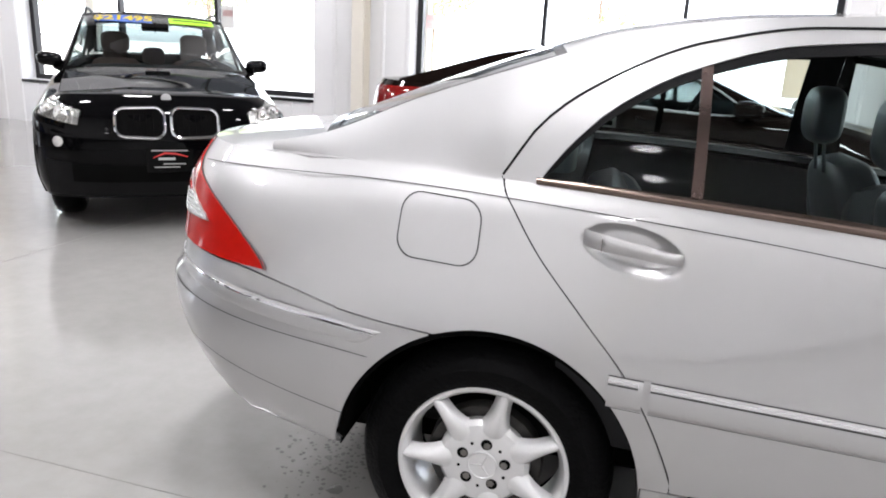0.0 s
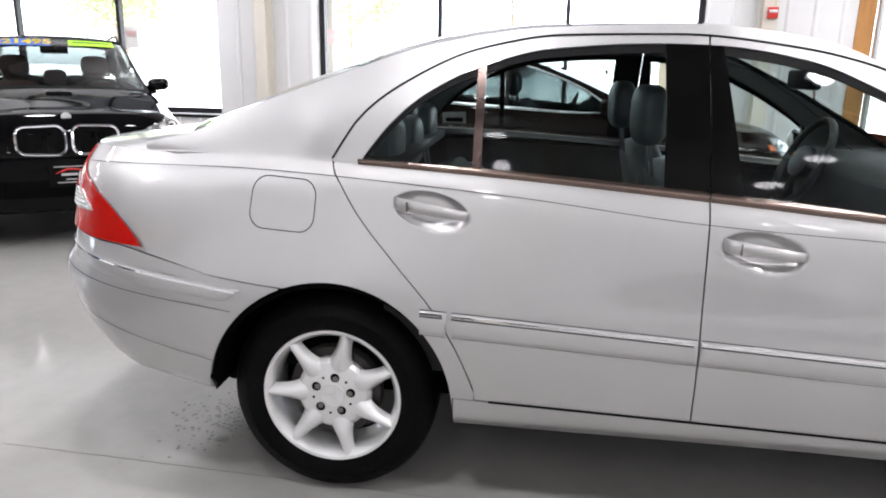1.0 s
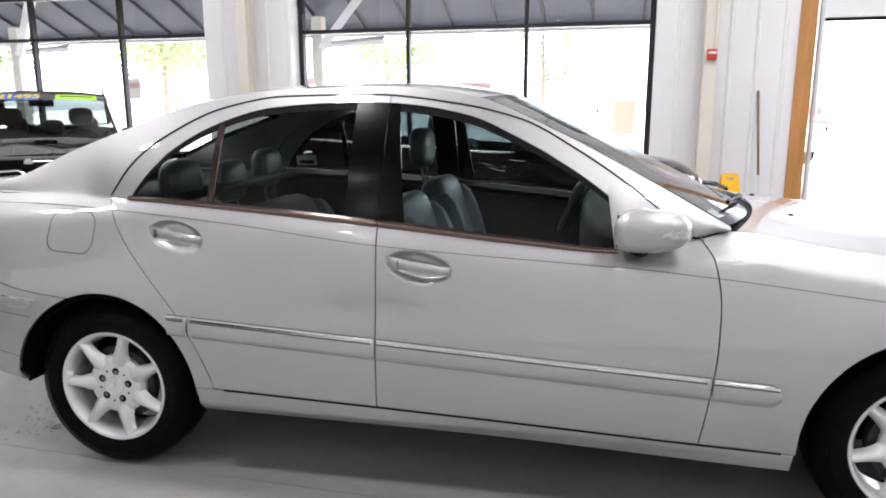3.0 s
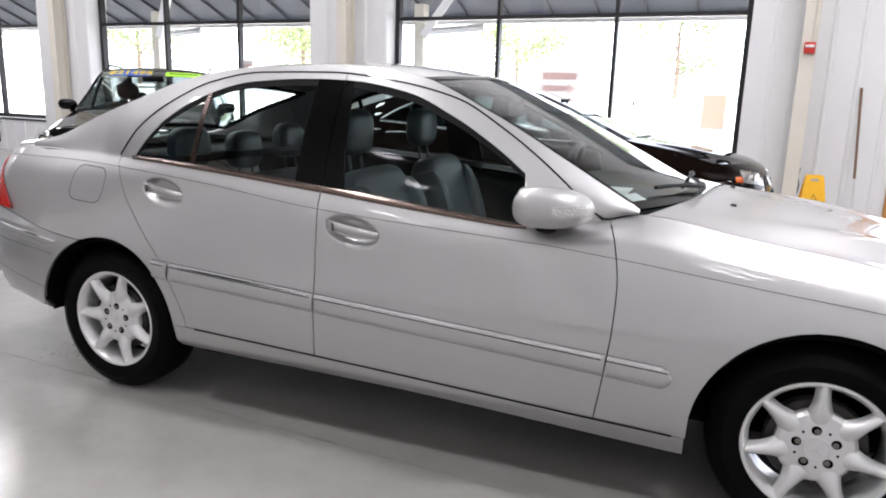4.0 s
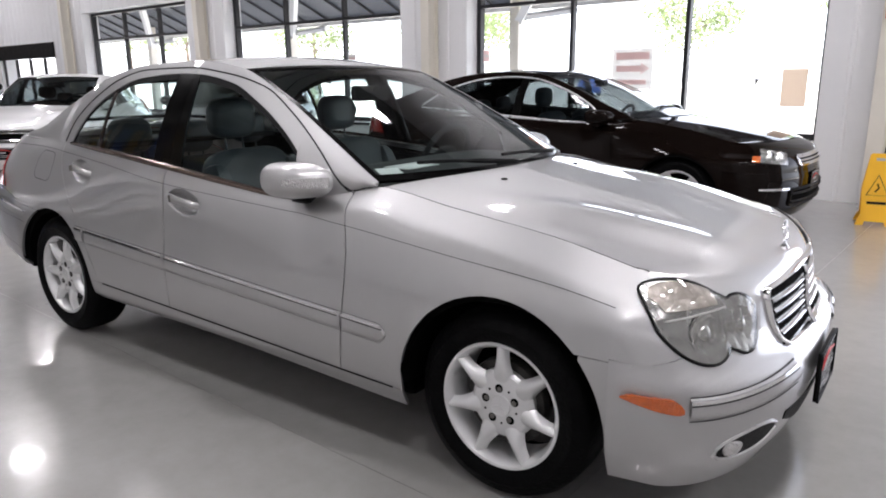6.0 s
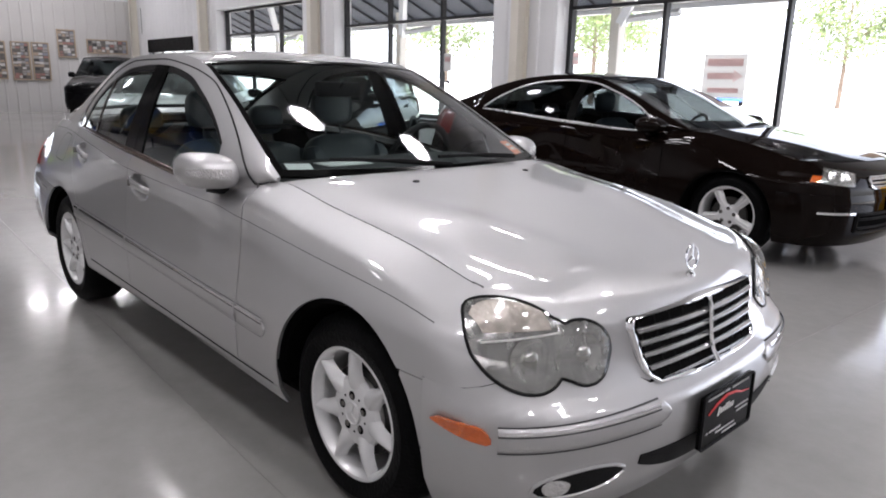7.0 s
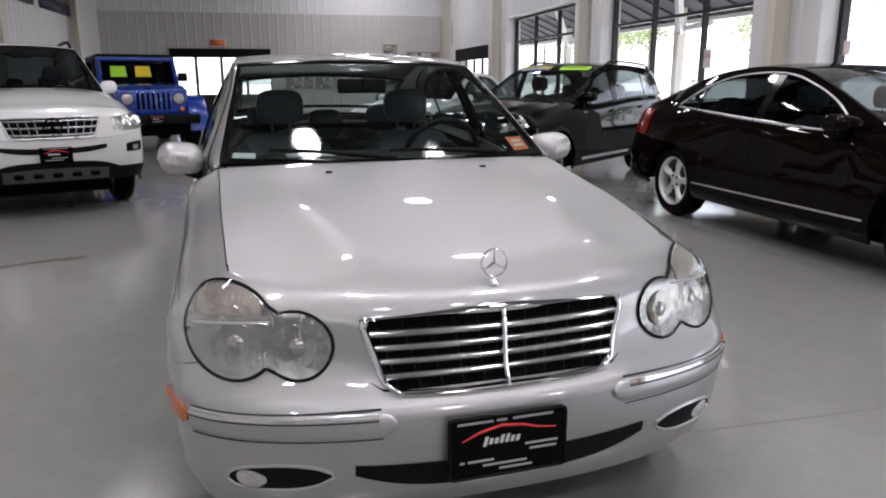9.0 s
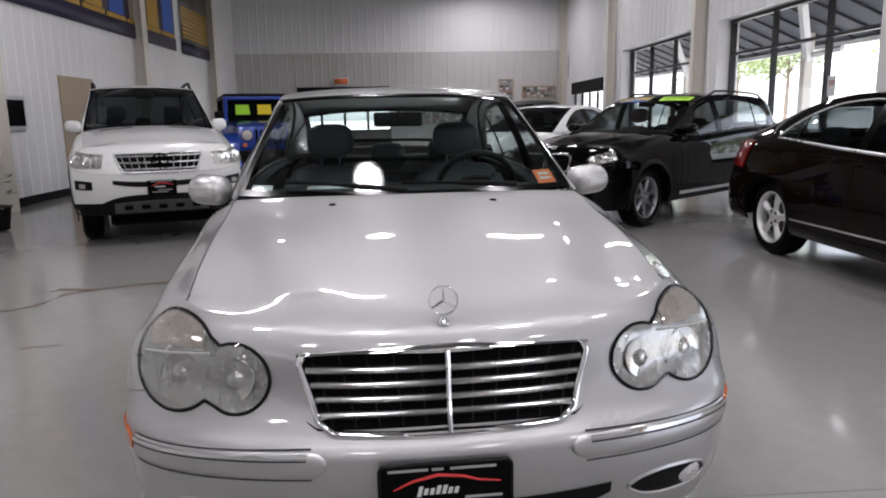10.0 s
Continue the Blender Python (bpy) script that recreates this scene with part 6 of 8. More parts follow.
for s in (-1, 1):
    part("rub_strip", patch_bm(SB.side, lin(0.42, 2.30, 30), lambda x: SB.v_at(x, 0.372), lambda x: SB.v_at(x, 0.388), 2, s, 0.010, 0.01), M["chrome"], car, "bright door strip", sharp=60)

# black compact crossover with price stickers
CROSS = variant(SILVER, wheel_at=(1.66, 0.95), nf_top=3.0, b_slant=0.0,
    wb=2.76, R=0.342, rim=0.232, arch=0.395, track=1.58, xa=3.165, xb=-0.40, nf=3.0, nr=3.2, tuck=0.05, zk=(0.36, 0.52, 0.62, 0.68, 0.78),
    wmax=[(-0.40, 0.88), (0, 0.895), (1.0, 0.895), (2.7, 0.895), (3.165, 0.88)],
    ws=[(-0.9, 0.72), (-0.4, 0.77), (0.3, 0.80), (1.0, 0.815), (1.8, 0.81), (2.05, 0.77), (2.25, 0.735), (3.165, 0.70)],
    zs=[(-0.9, 1.08), (-0.4, 1.07), (0.5, 1.045), (1.0, 1.02), (1.8, 0.985), (2.05, 1.0), (2.25, 1.02), (2.7, 0.98), (3.165, 0.91)],
    dw=[(-0.4, 0.06), (1.0, 0.04), (1.8, 0.04), (2.25, 0.09), (3.165, 0.11)], dz=[(-0.4, 0.08), (1.0, 0.07), (1.8, 0.06), (3.165, 0.07)],
    zc=[(-0.9, 1.12), (-0.4, 1.12), (2.2, 1.08), (2.5, 1.05), (2.8, 1.01), (3.165, 0.955)],
    zlo=[(-0.40, 0.32), (0.4, 0.27), (2.35, 0.26), (3.165, 0.25)],
    nose=[(3.50, 0.24), (3.56, 0.34), (3.59, 0.46), (3.60, 0.56), (3.60, 0.62), (3.585, 0.70), (3.53, 0.84), (3.42, 0.915)],
    tail=[(-0.80, 0.30), (-0.86, 0.40), (-0.89, 0.52), (-0.89, 0.62), (-0.88, 0.68), (-0.86, 0.80), (-0.86, 1.0), (-0.84, 1.10)],
    yr=[(-0.85, 0.66), (-0.5, 0.63), (0, 0.625), (1.0, 0.63), (1.4, 0.645), (1.8, 0.69), (2.25, 0.745), (2.45, 0.76)],
    zr=[(-0.85, 1.09), (-0.72, 1.25), (-0.55, 1.42), (0.0, 1.475), (0.6, 1.49), (1.1, 1.475), (1.4, 1.405), (1.8, 1.22), (2.25, 1.02), (2.45, 0.92)],
    zt=[(-0.85, 1.11), (-0.72, 1.29), (-0.55, 1.465), (0.0, 1.515), (0.6, 1.53), (1.1, 1.515), (1.45, 1.435), (1.8, 1.28), (2.25, 1.09), (2.45, 1.0)],
    c_gap=pch((0.2, 0.48), (0.36, 0.46), (0.5, 0.42), (0.65, 0.34), (0.8, 0.20), (0.95, 0.10), (1.3, 0.06)),
    b_gap=1.10, a_gap=pch((0.29, 2.10), (0.6, 2.14), (0.8, 2.13), (1.0, 2.10)),
    sill=pch((-0.4, 0.42), (0.435, 0.40), (2.34, 0.38)), rb_cut=pch((-0.6, 0.80), (-0.2, 0.76)), fb_cut=pch((2.7, 0.66), (3.2, 0.68)), v_front=0.56, v_rear=0.6,
    win_top=pch((-0.50, 1.20), (-0.3, 1.32), (0.0, 1.38), (0.6, 1.415), (1.1, 1.40), (1.4, 1.34), (1.7, 1.21), (1.95, 1.06)),
    frame_top=pch((-0.6, 1.20), (-0.4, 1.37), (0.0, 1.43), (0.6, 1.455), (1.1, 1.44), (1.4, 1.375), (1.7, 1.25), (2.1, 1.04)),
    win_x=(-0.48, 1.93), rail_x=(-0.80, 2.24), c_top=-0.60, b_pillar=(1.02, 1.15), q_bar=0.02,
    handles=((0.33, 0.93), (1.30, 0.91)), mirror=(1.98, 0.86, 1.09), mirror_size=(0.10, 0.06), mirror_width=0.20, fine=False, handle_label="", belt_mat=M["gloss_black"], belt_label="",
    header=(1.18, 0.08), rear_header=(-0.52, 0.05), ws_low=(2.235, 0.18), rw_low=(-0.83, 0.03), cowl=(2.26, 0.16), deck=(-0.38, 0.0), crease=(2.3, 0.62, 0.40, 0.005),
    dash=2.02, dash_z=1.05, shelf=1.0, mirror_in=(1.56, 1.38), cabin=(1.40, 0.45, 0.70, 0.66), spokes=(7, 0.034, 0.022, True, False, 0.2), rim_mat=M["grey_alloy"], turn=(0.4, 1.0), clad=0.03, under=0.25, bulge=0.015, glass=M["mid_glass"])


def crossover(name, at, heading, paint, label, stickers):
    car, SX, _ = make_car(name, at, heading, CROSS, paint, label, M["tan_leather"] if stickers else M["leather"])
    headlamps(car, SX, 0.22, 0.64, lambda a: 0.72 - 0.10 * (a - 0.22), lambda a: 0.965 - 0.36 * (a - 0.22))
    # twin rounded grilles
    for s in (-1, 1):
        ol = rounded_rect(0.315, 0.205, 0.065, 6)
        pts = []
        for a, b in ol:
            y, z = 0.180 * s + a, 0.745 + b * (0.9 + 0.35 * (a * s < 0) * 0.2)
            v = min(0.93, max(0.56, 0.66 + (z - 0.70) / (0.84 - 0.70) * 0.20))
            p = SX.front_y(y, v)
            pts.append(Vector((p[0] + 0.012, p[1], p[2])))
        bm = bmesh.new()
        vs = [bm.verts.new(p - Vector((0.006, 0, 0))) for p in pts]
        c = bm.verts.new(sum((p for p in pts), Vector()) / len(pts) - Vector((0.004, 0, 0)))
        for i in range(len(vs)):
            bm.faces.new((vs[i], vs[(i + 1) % len(vs)], c))
        bmesh.ops.recalc_face_normals(bm, faces=bm.faces)
        g = part("grille", bm, M["dark"], car, "rounded half of a twin grille with a bright rim")
        part("grille_frame", tube_bm(pts, 0.012, 8, True), M["chrome"], g)
        for i in range(7):
            yy = 0.180 * s + (-0.12 + 0.04 * i)
            part("slat", tube_bm([Vector(SX.front_y(yy, v)) + Vector((0.006, 0, 0)) for v in lin(0.62, 0.84, 6)], 0.003, 4), M["dark"], g)
        c = SX.front(0.50, 0.52)
        mm = Matrix.Translation(Vector((c[0], c[1] * s, c[2]))) @ Vector((0.9, 0.4 * s, 0)).to_track_quat("Y", "Z").to_matrix().to_4x4()
        part("fog_lamp", lathe_bm([(0.034, -0.01), (0.034, 0.008), (0.029, 0.012), (0.014, 0.016), (0.0, 0.017)], 20, m=mm), M["clear_lens"], car, "round fog lamp")
    part("lower_cladding", patch_bm(lambda y, v: SX.front_y(y, v), lin(-0.78, 0.78, 40), lambda y: 0.03, lambda y: 0.26 + 0.10 * min(1, abs(y) / 0.6), 6, 1, 0.007, 0.012, out=(1, 0, 0)), M["black"], car, "black lower bumper cladding", sharp=60)
    part("lower_intake", patch_bm(lambda y, v: SX.front_y(y, v), lin(-0.62, 0.62, 30), lambda y: 0.17, lambda y: 0.36, 4, 1, 0.010, 0.01, out=(1, 0, 0)), M["dark"], car, "dark lower intake", sharp=60)
    part("hood_badge", blob_bm(0.006, 0.035, 0.035, Vector(SX.front_y(0, 0.965)) + Vector((0.004, 0, 0.0)), 2, 16, 8), M["grey_print"], car, "small round badge")
    dealer_plate(car, 3.612, 0.505)
    car.scale = (1.0, 0.945, 1.0)
    for s in (-1, 1):
        part("roof_bar", tube_bm([(x, (SX.yr(x) - 0.02) * s, SX.zr(x) + 0.045 - (0.05 if i in (0, 9) else 0)) for i, x in enumerate(lin(-0.5, 1.1, 10))], 0.014, 8), M["black"], car, "black roof rail")
        # bright reflection low on the doors, modelled as a silver strip
        part("sill_reflection", patch_bm(SX.side, lin(0.75, 2.15, 24), lambda x: SX.v_at(x, 0.335), lambda x: SX.v_at(x, 0.368), 3, s, 0.012, 0.014), M["alloy"], car, "silver strip along the sill in place of a reflection", sharp=60)
    quad_lamp(car, SX, SX.rear, 0.04, 0.5, lambda a: 0.70, lambda a: 0.92, M["red_lens"], "tail_lamp", "red tail lamp", 0.008, outx=-1)
    if stickers:
        wf = screen_fn(CROSS, SX)
        f = lambda a, b, u0, u1, mat, nm, lb, lift=0.004: part(nm, patch_bm(wf, lin(a, b, 8), u0, u1, 3, 1, lift, 0, out=(1, 0, 1)), mat, car, lb)
        f(-0.80, -0.04, 0.05, 0.22, M["paper_blue"], "price_sticker", "blue price sticker with yellow figures")
        f(0.20, 0.84, 0.07, 0.21, M["paper_green"], "lime_sticker", "lime green windscreen sticker")
        f(0.26, 0.78, 0.115, 0.145, M["black"], "print_bar", "", 0.006)
        txt = text_bm("$21495", 0.115, 1.05, 0.001, 0.006)
        for v in txt.verts:
            a, b = -0.42 + v.co.y / 0.64, 0.135 - v.co.z / 0.95
            p, e = Vector(wf(a, b)), 1e-3
            n = (Vector(wf(a + e, b)) - p).cross(Vector(wf(a, b + e)) - p).normalized()
            v.co = p + n * (0.007 if n.x > 0 else -0.007)
        part("price_figure", txt, M["paper_yellow"], car, "yellow price figures", smooth=False)
        part("paper_sheet", box_bm(1.86, 0.2, 1.058, 2.02, 0.5, 1.062), M["paper"], car, "white paper on the dashboard")
    return car, SX


crossover("black_crossover", (-4.72, 4.75, 0), -54, M["black_paint"], "black compact crossover with price stickers in its windscreen", True)

# white sedan behind the crossover
WHITE = variant(SILVER, v_front=0.565, glass=M["dark_glass"], turn=(0.1, 0.5), spokes=(5, 0.05, 0.026, True, False, 0.1), belt_mat=M["chrome"], belt_label="bright belt line", fine=False)
car, SW, _ = make_car("white_sedan", (-8.9, 4.2, 0), -46, WHITE, M["white_paint"], "white sedan parked behind the black crossover", M["tan_leather"])
car.scale = (1.04, 1.03, 1.02)
quad_lamp(car, SW, SW.front, 0.24, 0.66, lambda a: 0.61 + 0.05 * (a - 0.24), lambda a: 0.93 - 0.34 * (a - 0.24), M["gloss_black"], "lamp_surround", "dark headlamp surround", 0.002)
headlamps(car, SW, 0.27, 0.63, lambda a: 0.635 + 0.05 * (a - 0.27), lambda a: 0.895 - 0.34 * (a - 0.27))
slat_grille(car, SW, 0.36, 0.60, 0.86, 2, M["chrome"], M["chrome"], "chrome grille")
quad_lamp(car, SW, SW.front, 0.30, 0.66, lambda a: 0.10, lambda a: 0.20 + 0.22 * min(1.0, (a - 0.30) / 0.2) - 0.5 * max(0.0, a - 0.54), M["black"], "lower_intake", "black side intake", 0.004)
quad_lamp(car, SW, SW.rear, 0.06, 0.5, lambda a: 0.72, lambda a: 0.95, M["red_lens"], "tail_lamp", "red tail lamp", 0.008, outx=-1)
dealer_plate(car, 3.512, 0.40)

# white sport utility vehicle by the side wall
WSUV = variant(CROSS, wheel_at=(1.70, 1.10),
    wb=2.915, R=0.372, rim=0.235, arch=0.43, track=1.66, xa=3.35, xb=-0.435, nf=3.2, nr=3.4, zk=(0.44, 0.60, 0.72, 0.80, 0.92),
    wmax=[(-0.435, 0.93), (0, 0.95), (1.0, 0.95), (2.9, 0.95), (3.35, 0.935)],
    ws=[(-1.0, 0.78), (-0.4, 0.83), (1.0, 0.865), (1.85, 0.86), (2.1, 0.82), (2.3, 0.79), (3.35, 0.77)],
    zs=[(-1.0, 1.22), (-0.4, 1.21), (0.5, 1.19), (1.0, 1.17), (1.85, 1.13), (2.1, 1.15), (2.3, 1.17), (2.8, 1.12), (3.35, 1.02)],
    zc=[(-1.0, 1.25), (-0.4, 1.25), (2.2, 1.24), (2.6, 1.21), (3.0, 1.16), (3.35, 1.085)],
    zlo=[(-0.435, 0.40), (0.4, 0.33), (2.5, 0.33), (3.35, 0.34)],
    nose=[(3.66, 0.33), (3.72, 0.44), (3.76, 0.58), (3.77, 0.68), (3.77, 0.73), (3.75, 0.81), (3.70, 0.945), (3.58, 1.03)],
    tail=[(-0.86, 0.38), (-0.92, 0.48), (-0.95, 0.62), (-0.95, 0.74), (-0.94, 0.80), (-0.92, 0.92), (-0.92, 1.12), (-0.90, 1.22)],
    yr=[(-0.9, 0.70), (-0.5, 0.68), (1.0, 0.69), (1.4, 0.70), (1.8, 0.75), (2.3, 0.80), (2.5, 0.82)],
    zr=[(-0.9, 1.22), (-0.78, 1.42), (-0.6, 1.64), (0.0, 1.70), (0.6, 1.72), (1.1, 1.70), (1.4, 1.62), (1.8, 1.42), (2.3, 1.17), (2.5, 1.07)],
    zt=[(-0.9, 1.24), (-0.78, 1.45), (-0.6, 1.68), (0.0, 1.75), (0.6, 1.765), (1.1, 1.75), (1.45, 1.66), (1.8, 1.49), (2.3, 1.25), (2.5, 1.15)],
    c_gap=pch((0.2, 0.54), (0.45, 0.50), (0.6, 0.46), (0.8, 0.36), (0.95, 0.22), (1.1, 0.12), (1.4, 0.08)),
    b_gap=1.12, a_gap=pch((0.29, 2.14), (0.8, 2.18), (1.1, 2.15)), sill=pch((-0.4, 0.48), (0.435, 0.46), (2.34, 0.45)),
    rb_cut=pch((-0.6, 0.92), (-0.2, 0.88)), fb_cut=pch((2.7, 0.78), (3.4, 0.80)),
    win_top=pch((-0.55, 1.38), (-0.35, 1.53), (0.0, 1.60), (0.6, 1.635), (1.1, 1.62), (1.4, 1.55), (1.7, 1.41), (1.98, 1.22)),
    frame_top=pch((-0.68, 1.35), (-0.45, 1.59), (0.0, 1.655), (0.6, 1.685), (1.1, 1.665), (1.4, 1.59), (1.7, 1.45), (2.15, 1.19)),
    win_x=(-0.53, 1.95), rail_x=(-0.86, 2.29), c_top=-0.68, b_pillar=(1.04, 1.17), q_bar=0.0,
    handles=((0.36, 1.06), (1.32, 1.04)), mirror=(2.02, 0.91, 1.225), mirror_size=(0.10, 0.08), mirror_width=0.20,
    header=(1.20, 0.08), rear_header=(-0.57, 0.05), ws_low=(2.285, 0.18), rw_low=(-0.88, 0.03), cowl=(2.31, 0.16), crease=(2.35, 0.7, 0.5, 0.006),
    # under is set low: the black box fills in the shadow below the bumper
    dash=2.06, dash_z=1.20, shelf=1.15, mirror_in=(1.60, 1.60), cabin=(1.42, 0.48, 0.74, 0.80), spokes=(5, 0.05, 0.03, True, False, 0.2), rim_mat=M["alloy"], under=0.19, bumper_mat=M["white_paint"], glass=M["dark_glass"])
car, SM, _ = make_car("white_suv", (-6.09, -3.40, 0), 18, WSUV, M["white_paint"], "white sport utility vehicle parked by the side wall", M["leather"])
car.scale = (1.0, 0.915, 1.0)
headlamps(car, SM, 0.12, 0.66, lambda a: 0.585 + 0.16 * max(0.0, a - 0.36), lambda a: 0.93 - 0.14 * (a - 0.12))
g = slat_grille(car, SM, 0.47, 0.585, 0.875, 3, M["bright_trim"], M["grey_alloy"], "silver slatted grille with a round emblem", 0.84)
for y in lin(-0.40, 0.40, 11):
    if abs(y) > 0.1:
        part("grille_stud", tube_bm([Vector(SM.front_y(y * (0.86 + 0.14 * u), 0.60 + 0.26 * u)) + Vector((0.010, 0, 0)) for u in lin(0, 1, 5)], 0.0045, 6), M["grey_alloy"], g)
c = Vector(SM.front_y(0, 0.735)) + Vector((0.03, 0, 0))
part("grille_emblem", tube_bm([c + Vector((0, 0.085 * math.cos(a), 0.085 * math.sin(a))) for a in [2 * math.pi * i / 24 for i in range(24)]], 0.009, 6, True), M["gloss_black"], g, "dark ring emblem")
bm = bmesh.new()
for a in (90, 210, 330):
    tube_bm([c, c + Vector((0, 0.085 * math.cos(radians(a)), 0.085 * math.sin(radians(a))))], [0.014, 0.005], 6, bm=bm)
part("emblem_star", bm, M["gloss_black"], g)
part("lower_cladding", patch_bm(lambda y, v: SM.front_y(y, v), lin(-0.90, 0.90, 40), lambda y: 0.0, lambda y: 0.165 + 0.11 * max(0.0, 1 - (abs(y) / 0.62) ** 4), 5, 1, 0.008, 0.012, out=(1, 0, 0)), M["black"], car, "black lower bumper", sharp=60)
part("skid_plate", patch_bm(lambda y, v: SM.front_y(y, v), lin(-0.50, 0.50, 30), lambda y: 0.03, lambda y: 0.19 - 0.03 * (abs(y) / 0.5) ** 2, 4, 1, 0.018, 0.014, out=(1, 0, 0)), M["skid"], car, "grey slotted skid plate", sharp=60)
for i in range(5):
    y = -0.36 + 0.18 * i
    part("skid_slot", box_bm(3.70, y - 0.045, 0.385, 3.765, y + 0.045, 0.425, 0.01), M["dark"], car)
part("upper_intake", patch_bm(lambda y, v: SM.front_y(y, v), lin(-0.50, 0.50, 30), lambda y: 0.385 + 0.055 * (abs(y) / 0.5) ** 3, lambda y: 0.46 + 0.03 * (abs(y) / 0.5) ** 2, 4, 1, 0.004, 0.01, out=(1, 0, 0)), M["black"], car, "black bumper intake", sharp=60)
quad_lamp(car, SM, SM.front, 0.28, 0.56, lambda a: 0.355 + 0.9 * (abs(a - 0.42) - 0.06) ** 2 * (abs(a - 0.42) > 0.06), lambda a: 0.475 - 0.9 * max(0.0, a - 0.46) ** 2, M["black"], "fog_recess", "black fog lamp recess", 0.005)
quad_lamp(car, SM, SM.front, 0.38, 0.47, lambda a: 0.38, lambda a: 0.44, M["clear_lens"], "fog_lamp", "fog lamp", 0.012)
dealer_plate(car, 3.79, 0.60)
for s in (-1, 1):
    part("roof_bar", tube_bm([(x, (SM.yr(x) - 0.03) * s, SM.zr(x) + 0.065 - (0.07 if i in (0, 9) else 0)) for i, x in enumerate(lin(-0.5, 1.1, 10))], 0.022, 8), M["black"], car, "black roof rail")
    part("hood_vent", patch_bm(lambda y, u: SM.top(2.56 + u * 0.06, y / 0.79), lin(0.22, 0.60, 8), 0.0, 1.0, 2, s, 0.003, 0.003, out=(0, 0, 1)), M["black"], car, "black hood vent", sharp=60)

make_car("dark_suv", (-18.9, 5.9, 0), -24, variant(WSUV, bumper_mat=M["grey_paint"]), M["grey_paint"], "dark grey sport utility vehicle parked by the far end wall", M["leather"])

# blue off-roader, boxy, farther back
jp = thing("blue_off_roader", Matrix.Translation((-12.6, -2.75, 0)) @ Matrix.Rotation(radians(14), 4, "Z"), "blue boxy off-road vehicle with a dark hard top", "car", "cars in the showroom")
BP = M["blue_paint"]
part("body_tub", box_bm(-0.75, -0.80, 0.58, 1.95, 0.80, 1.22, 0.05), BP, jp)
hd = bmesh.new()
rows = []
for x, w, z in ((1.93, 0.72, 1.23), (2.3, 0.70, 1.235), (2.8, 0.66, 1.21), (3.28, 0.60, 1.17), (3.36, 0.59, 1.13)):
    rows.append([hd.verts.new((x, w * q, z + 0.035 * (1 - abs(q) ** 3) if abs(q) < 1.01 else z)) for q in lin(-1, 1, 15)])
for p, q in zip(rows, rows[1:]):
    for j in range(14):
        hd.faces.new((p[j], q[j], q[j + 1], p[j + 1]))
bmesh.ops.recalc_face_normals(hd, faces=hd.faces)
part("hood", hd, BP, jp)
part("engine_bay", box_bm(1.93, -0.59, 0.62, 3.30, 0.59, 1.16, 0.03), BP, jp)
part("underbody", box_bm(-0.7, -0.58, 0.30, 3.42, 0.58, 0.62, 0.04), M["dark"], jp)
gp_ = part("grille_panel", box_bm(3.30, -0.62, 0.68, 3.40, 0.62, 1.16, 0.035), BP, jp, "blue upright grille panel")
for i in range(7):
    y = -0.27 + 0.09 * i
    part("grille_slot", box_bm(3.385, y - 0.024, 0.78, 3.405, y + 0.024, 1.09, 0.008), M["dark"], gp_)
for s in (-1, 1):
    mm = Matrix.Translation((3.40, 0.45 * s, 0.98))
    h = part("headlamp", lathe_bm([(0.10, -0.02), (0.10, 0.012), (0.085, 0.018), (0.04, 0.026), (0.0, 0.028)], 24, "x", m=mm), M["clear_lens"], gp_, "round headlamp")
    part("lamp_ring", lathe_bm([(0.112, -0.01), (0.112, 0.012), (0.098, 0.016), (0.098, 0.0)], 24, "x", m=mm), M["black"], h)
    part("indicator", lathe_bm([(0.045, 0.0), (0.045, 0.02), (0.0, 0.028)], 16, "x", m=Matrix.Translation((3.40, 0.50 * s, 0.79))), M["amber_lens"], gp_, "round amber indicator")
    for x0 in (2.95, 0.0):
        bm = bmesh.new()
        rows = []
        for i in range(15):
            a = math.pi * (0.02 + 0.96 * i / 14)
            x, z = x0 - 0.58 * math.cos(a) * (1.0 if abs(math.cos(a)) < 0.75 else 1.05), 0.42 + 0.60 * min(1.0, math.sin(a) * 1.25)
            rows.append([bm.verts.new((x, y * s, zz)) for y, zz in ((0.60, z + 0.01), (0.90, z), (0.935, z - 0.03), (0.92, z - 0.075), (0.60, z - 0.08))])
        for p, q in zip(rows, rows[1:]):
            for j in range(4):
                bm.faces.new((p[j], q[j], q[j + 1], p[j + 1]))
        bmesh.ops.recalc_face_normals(bm, faces=bm.faces)
        part("fender_flare", bm, M["black"] if x0 < 1 else BP, jp, sharp=60)
        wheel_at(jp, x0, 0.80, s, 0.42, 0.235, (5, 0.05, 0.035, True, False, 0.2), M["gloss_black"], 0.3, 0.28)
    part("wing_mirror", box_bm(1.72, 0.86 * s - 0.08, 1.30, 1.82, 0.86 * s + 0.10, 1.47, 0.03), M["black"], jp, "black wing mirror")
    part("door", box_bm(0.95, 0.80 * s - 0.01, 0.62, 1.85, 0.80 * s + 0.012, 1.24, 0.01), BP, jp)
    part("side_window", box_bm(-0.6, 0.70 * s - 0.004, 1.27, 1.62, 0.70 * s + 0.004, 1.70), M["dark_glass"], jp)
part("front_bumper", box_bm(3.44, -0.78, 0.52, 3.62, 0.78, 0.70, 0.04), M["black"], jp, "black steel bumper")
wf_ = box_bm(1.62, -0.74, 1.70, 1.72, 0.74, 1.78, 0.02)
for s in (-1, 1):
    tube_bm([(1.92, 0.72 * s, 1.24), (1.66, 0.70 * s, 1.74)], 0.045, 8, bm=wf_)
